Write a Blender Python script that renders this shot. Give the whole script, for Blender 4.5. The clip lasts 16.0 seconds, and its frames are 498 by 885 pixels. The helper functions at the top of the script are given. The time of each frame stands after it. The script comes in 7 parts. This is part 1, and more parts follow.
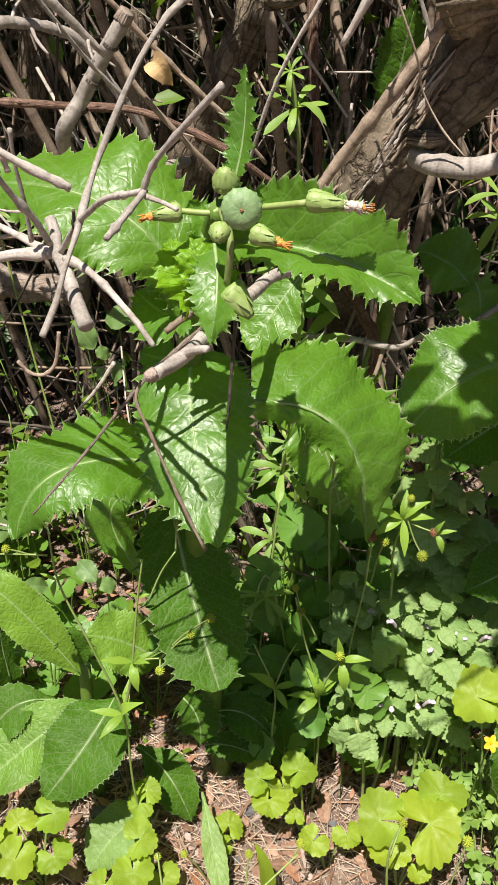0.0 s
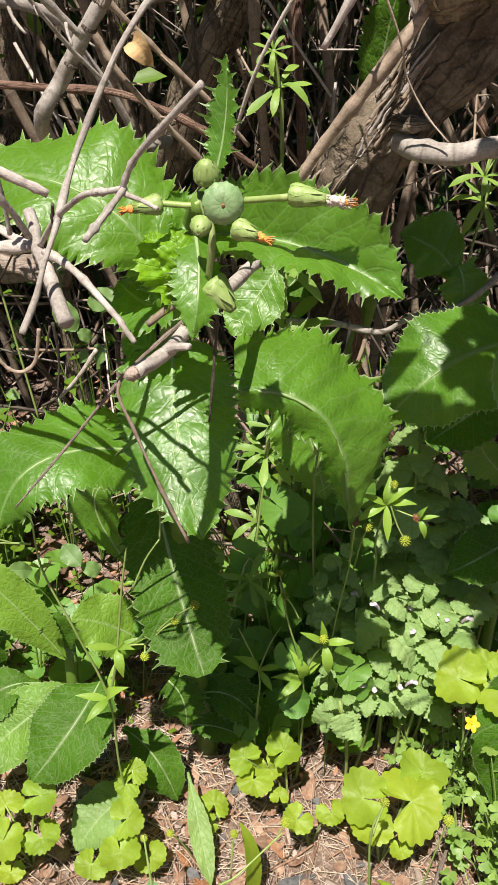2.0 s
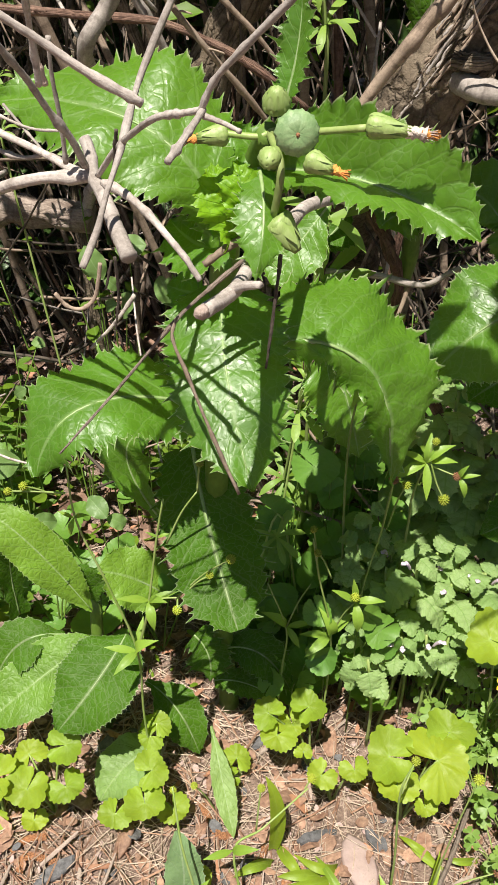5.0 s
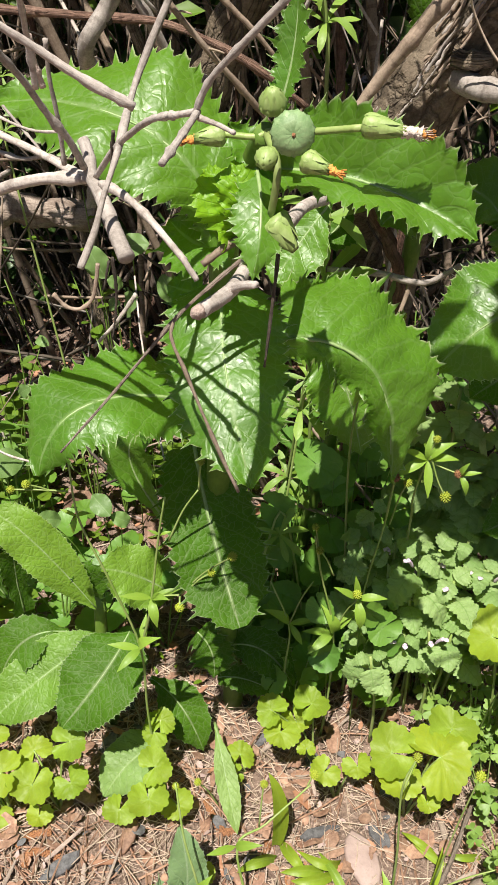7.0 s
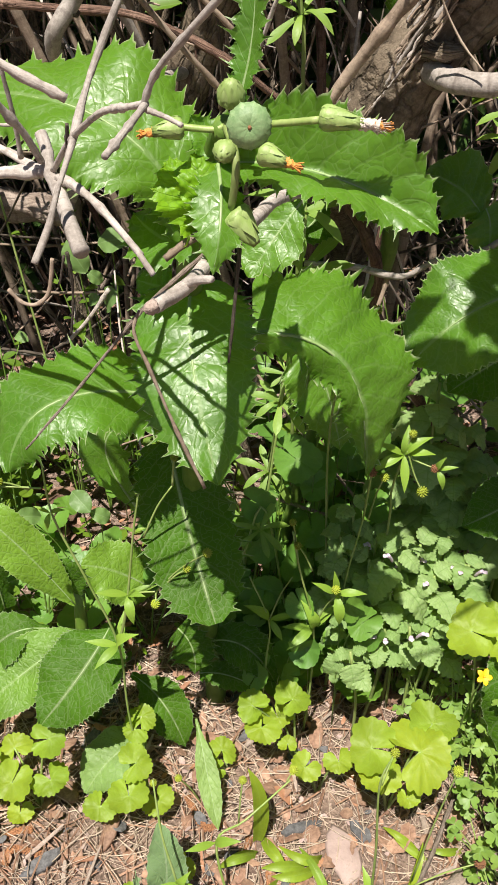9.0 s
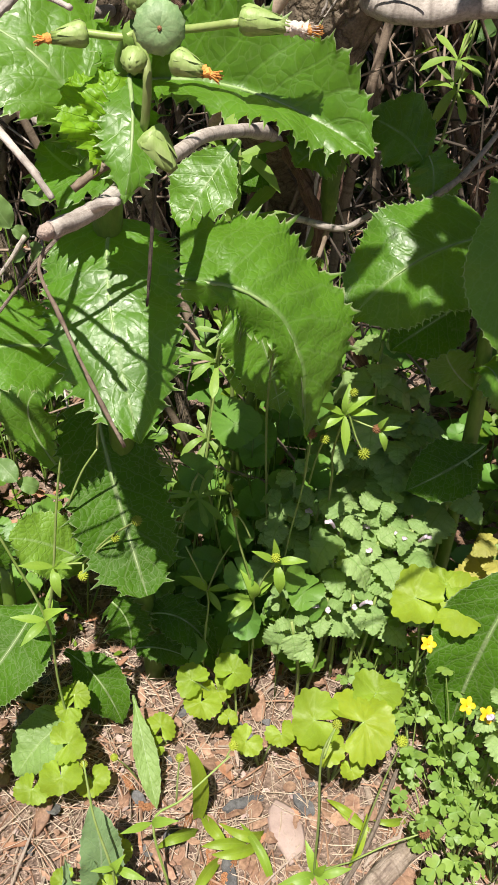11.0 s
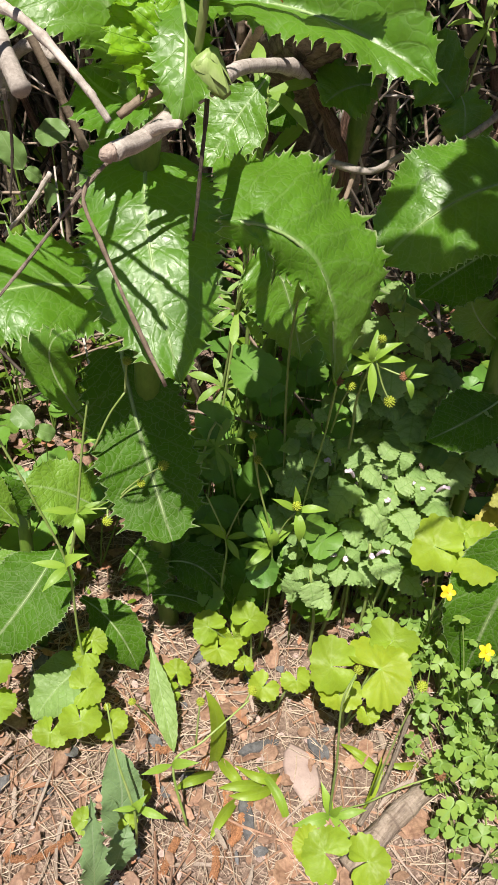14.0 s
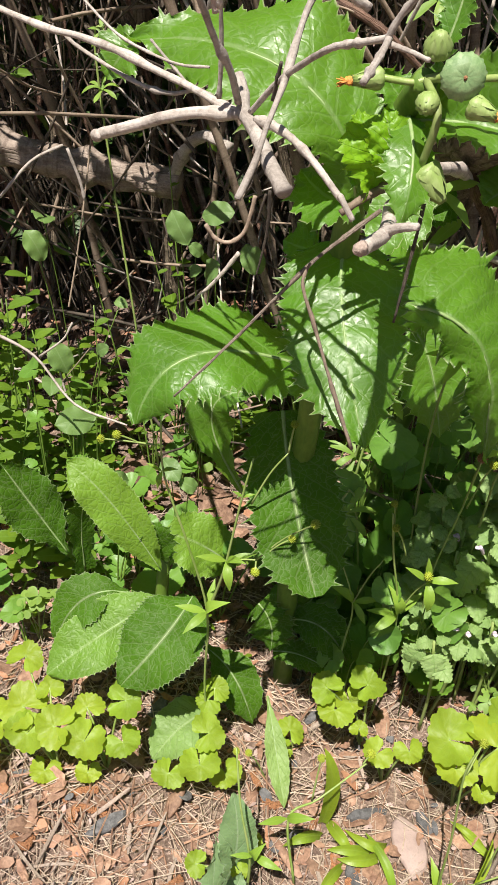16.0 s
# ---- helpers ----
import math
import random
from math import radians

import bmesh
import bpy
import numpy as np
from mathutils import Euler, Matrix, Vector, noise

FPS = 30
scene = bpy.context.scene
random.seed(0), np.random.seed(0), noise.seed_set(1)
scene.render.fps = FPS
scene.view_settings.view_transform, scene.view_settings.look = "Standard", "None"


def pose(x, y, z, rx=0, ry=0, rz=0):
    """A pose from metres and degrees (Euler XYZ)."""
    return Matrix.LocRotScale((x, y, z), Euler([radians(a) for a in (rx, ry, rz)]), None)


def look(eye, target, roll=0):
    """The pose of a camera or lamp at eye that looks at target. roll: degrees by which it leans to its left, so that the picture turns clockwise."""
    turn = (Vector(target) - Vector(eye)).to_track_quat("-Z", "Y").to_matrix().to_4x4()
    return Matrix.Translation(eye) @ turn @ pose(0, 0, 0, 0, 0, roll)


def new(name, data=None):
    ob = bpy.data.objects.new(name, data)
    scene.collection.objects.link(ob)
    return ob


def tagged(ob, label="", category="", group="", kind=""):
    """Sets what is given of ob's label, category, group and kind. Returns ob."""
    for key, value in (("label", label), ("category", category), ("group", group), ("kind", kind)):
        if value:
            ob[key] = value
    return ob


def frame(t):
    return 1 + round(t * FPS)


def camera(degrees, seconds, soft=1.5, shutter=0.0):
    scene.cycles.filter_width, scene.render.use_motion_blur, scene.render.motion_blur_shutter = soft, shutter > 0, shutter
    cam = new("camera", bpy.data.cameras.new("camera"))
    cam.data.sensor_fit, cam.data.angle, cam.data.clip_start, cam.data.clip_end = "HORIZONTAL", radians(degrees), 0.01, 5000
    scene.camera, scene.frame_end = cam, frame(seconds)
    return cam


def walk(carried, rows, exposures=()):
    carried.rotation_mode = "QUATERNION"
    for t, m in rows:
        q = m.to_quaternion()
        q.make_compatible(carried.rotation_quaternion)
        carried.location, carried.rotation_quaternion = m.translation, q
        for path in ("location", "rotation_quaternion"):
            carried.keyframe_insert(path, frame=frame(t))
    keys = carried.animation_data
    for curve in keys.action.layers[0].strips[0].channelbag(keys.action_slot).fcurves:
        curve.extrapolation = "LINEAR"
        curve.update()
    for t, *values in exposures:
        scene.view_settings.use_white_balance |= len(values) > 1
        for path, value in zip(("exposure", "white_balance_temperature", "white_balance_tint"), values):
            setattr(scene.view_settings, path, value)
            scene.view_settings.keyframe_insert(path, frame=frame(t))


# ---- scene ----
cam = camera(34.2, 16.0)
PATH = [
    (0, (0.019, 0.013, 0.519), (0.005, 1.742, -0.485), -1.9),
    (0.5, (0.025, 0.007, 0.535), (0.033, 1.727, -0.485), -2.1),
    (1, (0.015, 0.009, 0.531), (0.026, 1.719, -0.508), -1.9),
    (1.5, (0.023, 0.013, 0.53), (0.043, 1.716, -0.518), -1.7),
    (2, (0.02, 0.017, 0.525), (0.041, 1.712, -0.537), -1.5),
    (2.5, (0.023, 0.02, 0.522), (0.051, 1.703, -0.559), -1.4),
    (3, (0.019, 0.025, 0.514), (0.047, 1.693, -0.589), -1.2),
    (3.5, (0.003, 0.025, 0.51), (0.022, 1.681, -0.612), -0.8),
    (4, (-0.001, 0.025, 0.512), (0.012, 1.672, -0.622), -0.3),
    (6.5, (0.005, 0.023, 0.517), (0.009, 1.662, -0.629), -0.6),
    (7, (0.004, 0.023, 0.517), (-0.001, 1.661, -0.631), -0.8),
    (7.5, (0.004, 0.021, 0.52), (-0.004, 1.658, -0.63), -0.8),
    (8, (0.004, 0.02, 0.52), (-0.007, 1.656, -0.631), -0.9),
    (8.5, (0.01, 0.024, 0.517), (0.007, 1.657, -0.638), -1.0),
    (9, (0.015, 0.025, 0.516), (0.019, 1.655, -0.643), -0.9),
    (9.5, (0.013, 0.027, 0.514), (0.027, 1.652, -0.653), -0.7),
    (10, (0.019, 0.035, 0.503), (0.078, 1.65, -0.675), 0.1),
    (12.5, (0.025, 0.042, 0.494), (0.173, 1.588, -0.766), 1.4),
    (13, (0.007, 0.037, 0.495), (0.148, 1.573, -0.778), 1.4),
    (13.5, (0.005, 0.039, 0.49), (0.147, 1.568, -0.792), 1.9),
    (14, (0.007, 0.041, 0.489), (0.15, 1.562, -0.802), 2.2),
    (14.5, (0.008, 0.048, 0.48), (0.15, 1.561, -0.82), 2.6),
    (15, (0.001, 0.025, 0.503), (-0.011, 1.634, -0.685), 0.1),
    (15.5, (-0.009, 0.017, 0.509), (-0.044, 1.646, -0.651), 1.3),
    (16, (-0.029, 0.016, 0.502), (-0.093, 1.646, -0.656), 2.4),
]
STOPS = 0.95
walk(cam, [(t, look(eye, target, roll)) for t, eye, target, roll in PATH], [(0, STOPS), (16, STOPS)])

# ---- light: a high midday sun, clear sky ----
SUN_AT = Vector((-0.13, -0.42, 1.0)).normalized()
world = bpy.data.worlds.new("sky")
world.use_nodes = True
scene.world = world
sky = world.node_tree.nodes.new("ShaderNodeTexSky")
sky.sky_type, sky.sun_disc = "NISHITA", False
sky.sun_elevation = math.asin(SUN_AT.z)
sky.sun_rotation = math.atan2(SUN_AT.x, SUN_AT.y)
world.node_tree.links.new(sky.outputs[0], world.node_tree.nodes["Background"].inputs[0])
world.node_tree.nodes["Background"].inputs[1].default_value = 0.035
sun = new("sun", bpy.data.lights.new("sun", "SUN"))
sun.data.energy, sun.data.angle, sun.data.color = 5.0, radians(0.5), (1.0, 0.945, 0.845)
sun.matrix_world = look(SUN_AT * 5, (0, 0, 0))

# ---- materials ----
def nodes_of(name):
    m = bpy.data.materials.new(name)
    m.use_nodes = True
    t = m.node_tree
    return m, t, t.nodes["Principled BSDF"], t.nodes["Material Output"]


def add(t, sort, ins=None, **props):
    n = t.nodes.new(sort)
    for k, v in props.items():
        if k == "op":
            n.operation = v
        elif k == "feature":
            n.feature = v
        elif k == "dims":
            n.noise_dimensions = v
        elif k == "blend":
            n.blend_type = v
        elif k == "kind":
            n.data_type = v
    for k, v in (ins or {}).items():
        if isinstance(v, bpy.types.NodeSocket):
            t.links.new(v, n.inputs[k])
        else:
            n.inputs[k].default_value = v
    return n


def calc(t, op, a, b=0.0, c=0.0):
    return add(t, "ShaderNodeMath", {0: a, 1: b, 2: c}, op=op).outputs[0]


def blend(t, fac, a, b, how="MIX"):
    n = add(t, "ShaderNodeMix", None, kind="RGBA", blend=how)
    for k, v in ((0, fac), (6, a), (7, b)):
        if isinstance(v, bpy.types.NodeSocket):
            t.links.new(v, n.inputs[k])
        else:
            n.inputs[k].default_value = v if k == 0 else (*v, 1)
    return n.outputs[2]


def steps(t, x, lo, hi, a=0.0, b=1.0):
    return add(t, "ShaderNodeMapRange", {0: x, 1: lo, 2: hi, 3: a, 4: b}).outputs[0]


def leaf_material(name, colour, vein, rough=0.38, clear=0.3, veins=9.0, net=260.0, bump=0.5, edge=None, lush=None, unit=1.0, web=0.12, shine=0.4, quilt=0.32):
    """A leaf: the map's x runs across it, 0 to 1, its y along the midrib. unit: the size in metres at which its mesh of unit length is used."""
    m, t, p, out = nodes_of(name)
    uv = add(t, "ShaderNodeUVMap")
    split = add(t, "ShaderNodeSeparateXYZ", {0: uv.outputs[0]})
    across = calc(t, "ABSOLUTE", calc(t, "MULTIPLY_ADD", split.outputs[0], 2.0, -1.0))
    along = split.outputs[1]
    place = add(t, "ShaderNodeTexCoord").outputs["Object"]
    wob = add(t, "ShaderNodeTexNoise", {"Vector": place, "Scale": 90.0 * unit, "Detail": 2.0}).outputs[0]
    phase = calc(t, "ADD", calc(t, "MULTIPLY", calc(t, "SUBTRACT", along, calc(t, "MULTIPLY", across, 0.22)), veins), calc(t, "MULTIPLY", wob, 0.5))
    saw = calc(t, "ABSOLUTE", calc(t, "SUBTRACT", calc(t, "FRACT", phase), 0.5))
    side = steps(t, saw, 0.025, 0.07, 1.0, 0.0)
    mid = steps(t, across, 0.025, 0.06, 1.0, 0.0)
    bent = blend(t, 0.006 / unit if unit < 1 else 0.006, place, add(t, "ShaderNodeTexNoise", {"Vector": place, "Scale": 120.0 * unit, "Detail": 2.0}).outputs[1], "ADD")
    cells = add(t, "ShaderNodeTexVoronoi", {"Vector": bent, "Scale": net * unit}, feature="DISTANCE_TO_EDGE").outputs["Distance"]
    fine = steps(t, cells, 0.0, 0.055, 1.0, 0.0)
    lines = calc(t, "MAXIMUM", calc(t, "MULTIPLY", side, 0.20), calc(t, "MAXIMUM", calc(t, "MULTIPLY", mid, 0.65), calc(t, "MULTIPLY", fine, web)))
    grain = add(t, "ShaderNodeTexNoise", {"Vector": place, "Scale": 420.0 * unit, "Detail": 3.0}).outputs[0]
    patch = add(t, "ShaderNodeTexNoise", {"Vector": place, "Scale": 38.0 * unit, "Detail": 2.0}).outputs[0]
    chance = add(t, "ShaderNodeObjectInfo").outputs["Random"]
    dark = tuple(c * 0.68 for c in colour)
    lush = lush or (colour[0] * 1.45, colour[1] * 1.25, colour[2] * 1.1)
    col = blend(t, steps(t, patch, 0.35, 0.65), dark, colour)
    col = blend(t, steps(t, chance, 0.0, 1.0, 0.0, 0.55), col, lush)
    col = blend(t, calc(t, "MULTIPLY", steps(t, grain, 0.45, 0.75), 0.3), col, dark)
    col = blend(t, lines, col, vein)
    if edge:
        col = blend(t, steps(t, across, 0.965, 1.0), col, edge)
    t.links.new(col, p.inputs["Base Color"])
    p.inputs["Roughness"].default_value = rough
    t.links.new(steps(t, grain, 0.3, 0.7, rough - 0.08, rough + 0.1), p.inputs["Roughness"])
    p.inputs["Specular IOR Level"].default_value = shine
    swell = add(t, "ShaderNodeTexNoise", {"Vector": place, "Scale": 150.0 * unit, "Detail": 1.5}).outputs[0]
    crimp = add(t, "ShaderNodeTexNoise", {"Vector": place, "Scale": 1000.0 * unit, "Detail": 2.0}).outputs[0]
    high = calc(t, "SUBTRACT", calc(t, "MULTIPLY", swell, 0.6), calc(t, "MULTIPLY", side, 0.3))
    high = calc(t, "ADD", high, calc(t, "MULTIPLY_ADD", crimp, 0.22, calc(t, "ADD", calc(t, "MULTIPLY", grain, 0.25), calc(t, "MULTIPLY", steps(t, cells, 0.0, 0.3), quilt))))
    relief = add(t, "ShaderNodeBump", {"Strength": bump, "Distance": 0.0003 if unit < 1 else 0.0009, "Height": high})
    t.links.new(relief.outputs[0], p.inputs["Normal"])
    thin = add(t, "ShaderNodeBsdfTranslucent", {"Normal": relief.outputs[0]})
    t.links.new(blend(t, 0.55, col, (colour[0] * 2.5, colour[1] * 2.0, colour[2] * 0.9)), thin.inputs[0])
    mix = add(t, "ShaderNodeMixShader", {0: clear})
    t.links.new(p.outputs[0], mix.inputs[1])
    t.links.new(thin.outputs[0], mix.inputs[2])
    t.links.new(mix.outputs[0], out.inputs[0])
    return m


def plain_material(name, a, b, scale=60.0, rough=0.6, bump=0.3, stretch=(1, 1, 1), far=0.0015, fine=4.0, clear=0.0, vary=0.4, c=None):
    """Two colours in a noise at two scales, with relief."""
    m, t, p, out = nodes_of(name)
    place = add(t, "ShaderNodeTexCoord").outputs["Object"]
    place = add(t, "ShaderNodeMapping", {0: place, 3: stretch}).outputs[0]
    big = add(t, "ShaderNodeTexNoise", {"Vector": place, "Scale": scale, "Detail": 5.0, "Roughness": 0.65}).outputs[0]
    small = add(t, "ShaderNodeTexNoise", {"Vector": place, "Scale": scale * fine, "Detail": 3.0}).outputs[0]
    chance = calc(t, "MULTIPLY_ADD", add(t, "ShaderNodeObjectInfo").outputs["Random"], 0.6, calc(t, "MULTIPLY", add(t, "ShaderNodeNewGeometry").outputs["Random Per Island"], 0.4))
    col = blend(t, steps(t, big, 0.35, 0.65), a, b)
    if c:
        col = blend(t, steps(t, small, 0.55, 0.68), col, c)
    tone = steps(t, calc(t, "MULTIPLY_ADD", small, 0.5, chance), 0.2, 1.3, 1.0 - vary, 1.0 + vary)
    col = blend(t, 1.0, col, add(t, "ShaderNodeCombineXYZ", {0: tone, 1: tone, 2: tone}).outputs[0], "MULTIPLY")
    t.links.new(col, p.inputs["Base Color"])
    p.inputs["Roughness"].default_value = rough
    high = calc(t, "MULTIPLY_ADD", big, 1.0, calc(t, "MULTIPLY", small, 0.4))
    relief = add(t, "ShaderNodeBump", {"Strength": bump, "Distance": far, "Height": high})
    t.links.new(relief.outputs[0], p.inputs["Normal"])
    if clear:
        thin = add(t, "ShaderNodeBsdfTranslucent")
        t.links.new(col, thin.inputs[0])
        mix = add(t, "ShaderNodeMixShader", {0: clear})
        t.links.new(p.outputs[0], mix.inputs[1])
        t.links.new(thin.outputs[0], mix.inputs[2])
        t.links.new(mix.outputs[0], out.inputs[0])
    return m


def bark_material(name, a, b, crack, cracks=0.0, bump=0.5):
    """Bark: long faint streaks and grit along a piece; cracks: how deeply it is furrowed."""
    m, t, p, out = nodes_of(name)
    uv = add(t, "ShaderNodeUVMap").outputs[0]
    place = add(t, "ShaderNodeTexCoord").outputs["Object"]
    streak = add(t, "ShaderNodeTexNoise", {"Vector": add(t, "ShaderNodeMapping", {0: uv, 3: (2.0, 9.0, 1)}).outputs[0], "Scale": 1.0, "Detail": 6.0, "Roughness": 0.65}).outputs[0]
    ring = add(t, "ShaderNodeTexNoise", {"Vector": add(t, "ShaderNodeMapping", {0: uv, 3: (9.0, 0.6, 1)}).outputs[0], "Scale": 1.0, "Detail": 2.0}).outputs[0]
    grit = add(t, "ShaderNodeTexNoise", {"Vector": place, "Scale": 650.0, "Detail": 4.0, "Roughness": 0.7}).outputs[0]
    patch = add(t, "ShaderNodeTexNoise", {"Vector": place, "Scale": 60.0, "Detail": 4.0}).outputs[0]
    col = blend(t, steps(t, patch, 0.35, 0.65), a, b)
    col = blend(t, calc(t, "MULTIPLY", steps(t, ring, 0.56, 0.66), 0.55), col, crack)
    col = blend(t, calc(t, "MULTIPLY", steps(t, streak, 0.50, 0.66), 0.45), col, crack)
    col = blend(t, calc(t, "MULTIPLY", steps(t, grit, 0.52, 0.72), 0.4), col, tuple(min(1, c * 1.35) for c in b))
    col = blend(t, calc(t, "MULTIPLY", steps(t, grit, 0.5, 0.32), 0.4), col, crack)
    high = calc(t, "ADD", calc(t, "MULTIPLY", grit, 0.5), calc(t, "MULTIPLY_ADD", ring, 0.6, calc(t, "MULTIPLY", streak, -0.5)))
    if cracks:
        warp = add(t, "ShaderNodeTexNoise", {"Vector": place, "Scale": 130.0, "Detail": 5.0}).outputs[1]
        bent = blend(t, 0.32, add(t, "ShaderNodeMapping", {0: uv, 3: (0.5, 7.0, 1)}).outputs[0], warp, "ADD")
        cells = add(t, "ShaderNodeTexVoronoi", {"Vector": bent, "Scale": 2.2}, feature="DISTANCE_TO_EDGE").outputs["Distance"]
        col = blend(t, calc(t, "MULTIPLY", steps(t, streak, 0.48, 0.62), 0.6), col, crack)
        col = blend(t, steps(t, cells, 0.0, 0.05, cracks, 0.0), col, tuple(c * 0.5 for c in crack))
        high = calc(t, "ADD", high, calc(t, "SUBTRACT", steps(t, cells, 0.0, 0.10), calc(t, "MULTIPLY", streak, 1.2)))
    tone = steps(t, add(t, "ShaderNodeObjectInfo").outputs["Random"], 0, 1, 0.75, 1.15)
    col = blend(t, 1.0, col, add(t, "ShaderNodeCombineXYZ", {0: tone, 1: tone, 2: tone}).outputs[0], "MULTIPLY")
    t.links.new(col, p.inputs["Base Color"])
    p.inputs["Roughness"].default_value = 0.8
    p.inputs["Specular IOR Level"].default_value = 0.25
    relief = add(t, "ShaderNodeBump", {"Strength": bump, "Distance": 0.0014 if cracks > 0.3 else 0.0006, "Height": high})
    t.links.new(relief.outputs[0], p.inputs["Normal"])
    return m


THISTLE = leaf_material("sow_thistle_leaf", (0.102, 0.250, 0.018), (0.25, 0.37, 0.13), 0.41, 0.48, 8.0, 230.0, 0.33, edge=(0.40, 0.46, 0.24), web=0.25, shine=0.7, quilt=0.5)
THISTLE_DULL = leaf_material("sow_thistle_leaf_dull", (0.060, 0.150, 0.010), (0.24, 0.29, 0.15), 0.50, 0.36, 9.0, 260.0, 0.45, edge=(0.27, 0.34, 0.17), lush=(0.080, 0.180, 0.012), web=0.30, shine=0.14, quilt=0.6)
THISTLE_BLUE = leaf_material("sow_thistle_leaf_bluish", (0.17, 0.27, 0.12), (0.26, 0.33, 0.20), 0.55, 0.25, 7.0, 260.0, 0.5, edge=(0.28, 0.34, 0.24), lush=(0.19, 0.30, 0.13), shine=0.3)
THISTLE_PALEBLUE = leaf_material("sow_thistle_leaf_faded", (0.16, 0.27, 0.075), (0.25, 0.34, 0.14), 0.52, 0.28, 9.0, 240.0, 0.6, edge=(0.28, 0.34, 0.18), web=0.2, shine=0.3)
THISTLE_PALE = leaf_material("sow_thistle_leaf_young", (0.20, 0.40, 0.015), (0.09, 0.22, 0.01), 0.42, 0.42, 7.0, 190.0, 0.6, edge=(0.30, 0.44, 0.08), lush=(0.22, 0.42, 0.015), web=0.55)
KIDNEY = leaf_material("buttercup_leaf", (0.225, 0.35, 0.03), (0.27, 0.40, 0.07), 0.5, 0.40, 9.0, 300.0, 0.35, lush=(0.35, 0.41, 0.03), unit=0.03, web=0.22, shine=0.3)
THISTLE_LIGHT = leaf_material("sow_thistle_leaf_light", (0.135, 0.268, 0.028), (0.25, 0.36, 0.12), 0.46, 0.36, 9.0, 260.0, 0.45, edge=(0.28, 0.35, 0.15), web=0.30, shine=0.3, quilt=0.6)
BRACT = leaf_material("bract", (0.20, 0.35, 0.045), (0.26, 0.37, 0.06), 0.45, 0.35, 4.0, 500.0, 0.2, unit=0.02)
CLEAVER = leaf_material("cleavers_leaf", (0.20, 0.34, 0.06), (0.22, 0.33, 0.1), 0.5, 0.35, 2.0, 600.0, 0.2, unit=0.026)
NETTLE = leaf_material("deadnettle_leaf", (0.24, 0.38, 0.12), (0.14, 0.25, 0.06), 0.6, 0.34, 7.0, 330.0, 0.9, lush=(0.36, 0.47, 0.20), unit=0.018, web=0.45, shine=0.35)
NETTLE_GOLD = leaf_material("deadnettle_leaf_yellowed", (0.33, 0.33, 0.08), (0.22, 0.26, 0.06), 0.6, 0.3, 6.0, 380.0, 0.8, unit=0.025)
SORREL = leaf_material("sorrel_leaf", (0.16, 0.28, 0.052), (0.20, 0.33, 0.10), 0.5, 0.35, 3.0, 600.0, 0.15, lush=(0.32, 0.44, 0.09), unit=0.012)
VIOLET = leaf_material("violet_leaf", (0.115, 0.26, 0.042), (0.15, 0.25, 0.07), 0.45, 0.3, 6.0, 350.0, 0.35, lush=(0.16, 0.28, 0.03), unit=0.03)
GRASS = leaf_material("grass_blade", (0.19, 0.31, 0.03), (0.24, 0.34, 0.06), 0.45, 0.35, 1.0, 700.0, 0.15, lush=(0.34, 0.40, 0.02))
SHRUB_LEAF = leaf_material("shrub_leaf", (0.05, 0.11, 0.025), (0.1, 0.16, 0.05), 0.4, 0.25, 5.0, 300.0, 0.3)
SEEDLING = leaf_material("seedling_leaf", (0.10, 0.20, 0.02), (0.15, 0.25, 0.05), 0.45, 0.35, 4.0, 500.0, 0.2, lush=(0.2, 0.3, 0.02), unit=0.012)
STEM = plain_material("green_stem", (0.10, 0.19, 0.025), (0.16, 0.25, 0.04), 120, 0.45, 0.2, (1, 1, 0.3), clear=0.15)
STEM_PALE = plain_material("pale_stem", (0.20, 0.30, 0.06), (0.28, 0.34, 0.12), 120, 0.45, 0.2, (1, 1, 0.3), clear=0.15)
MIDRIB = plain_material("pale_midrib", (0.21, 0.33, 0.10), (0.30, 0.38, 0.18), 150, 0.45, 0.2, clear=0.15, vary=0.2)
BUD = plain_material("bud_bracts", (0.23, 0.33, 0.08), (0.30, 0.38, 0.14), 300, 0.5, 0.15, (1, 1, 0.25), clear=0.12, vary=0.2)
BUD_BLUE = plain_material("bluish_bud_bracts", (0.15, 0.25, 0.10), (0.22, 0.315, 0.145), 350, 0.55, 0.15, clear=0.08, vary=0.2)
FLORET = plain_material("orange_florets", (0.62, 0.28, 0.05), (0.42, 0.16, 0.04), 600, 0.7, 0.5, vary=0.5)
PAPPUS = plain_material("white_down", (0.62, 0.55, 0.48), (0.48, 0.38, 0.33), 900, 0.8, 0.6, (1, 1, 0.2), vary=0.2)
ACHENE = plain_material("green_seed_head", (0.22, 0.30, 0.02), (0.34, 0.36, 0.03), 400, 0.5, 0.4, vary=0.3)
YELLOW = plain_material("yellow_petal", (0.80, 0.50, 0.01), (0.78, 0.42, 0.01), 200, 0.4, 0.2, clear=0.25, vary=0.15)
PINK = plain_material("pink_flower", (0.62, 0.46, 0.60), (0.72, 0.62, 0.70), 500, 0.5, 0.3, clear=0.25, vary=0.2)
TWIG = bark_material("grey_twig_bark", (0.29, 0.25, 0.222), (0.44, 0.39, 0.355), (0.14, 0.112, 0.095), 0.0, 0.7)
STICK = bark_material("weathered_stick_bark", (0.19, 0.145, 0.115), (0.29, 0.235, 0.20), (0.09, 0.063, 0.05), 0.15, 0.6)
TWIG_TAN = bark_material("tan_twig_bark", (0.21, 0.155, 0.115), (0.31, 0.24, 0.185), (0.10, 0.07, 0.05), 0.0, 0.45)
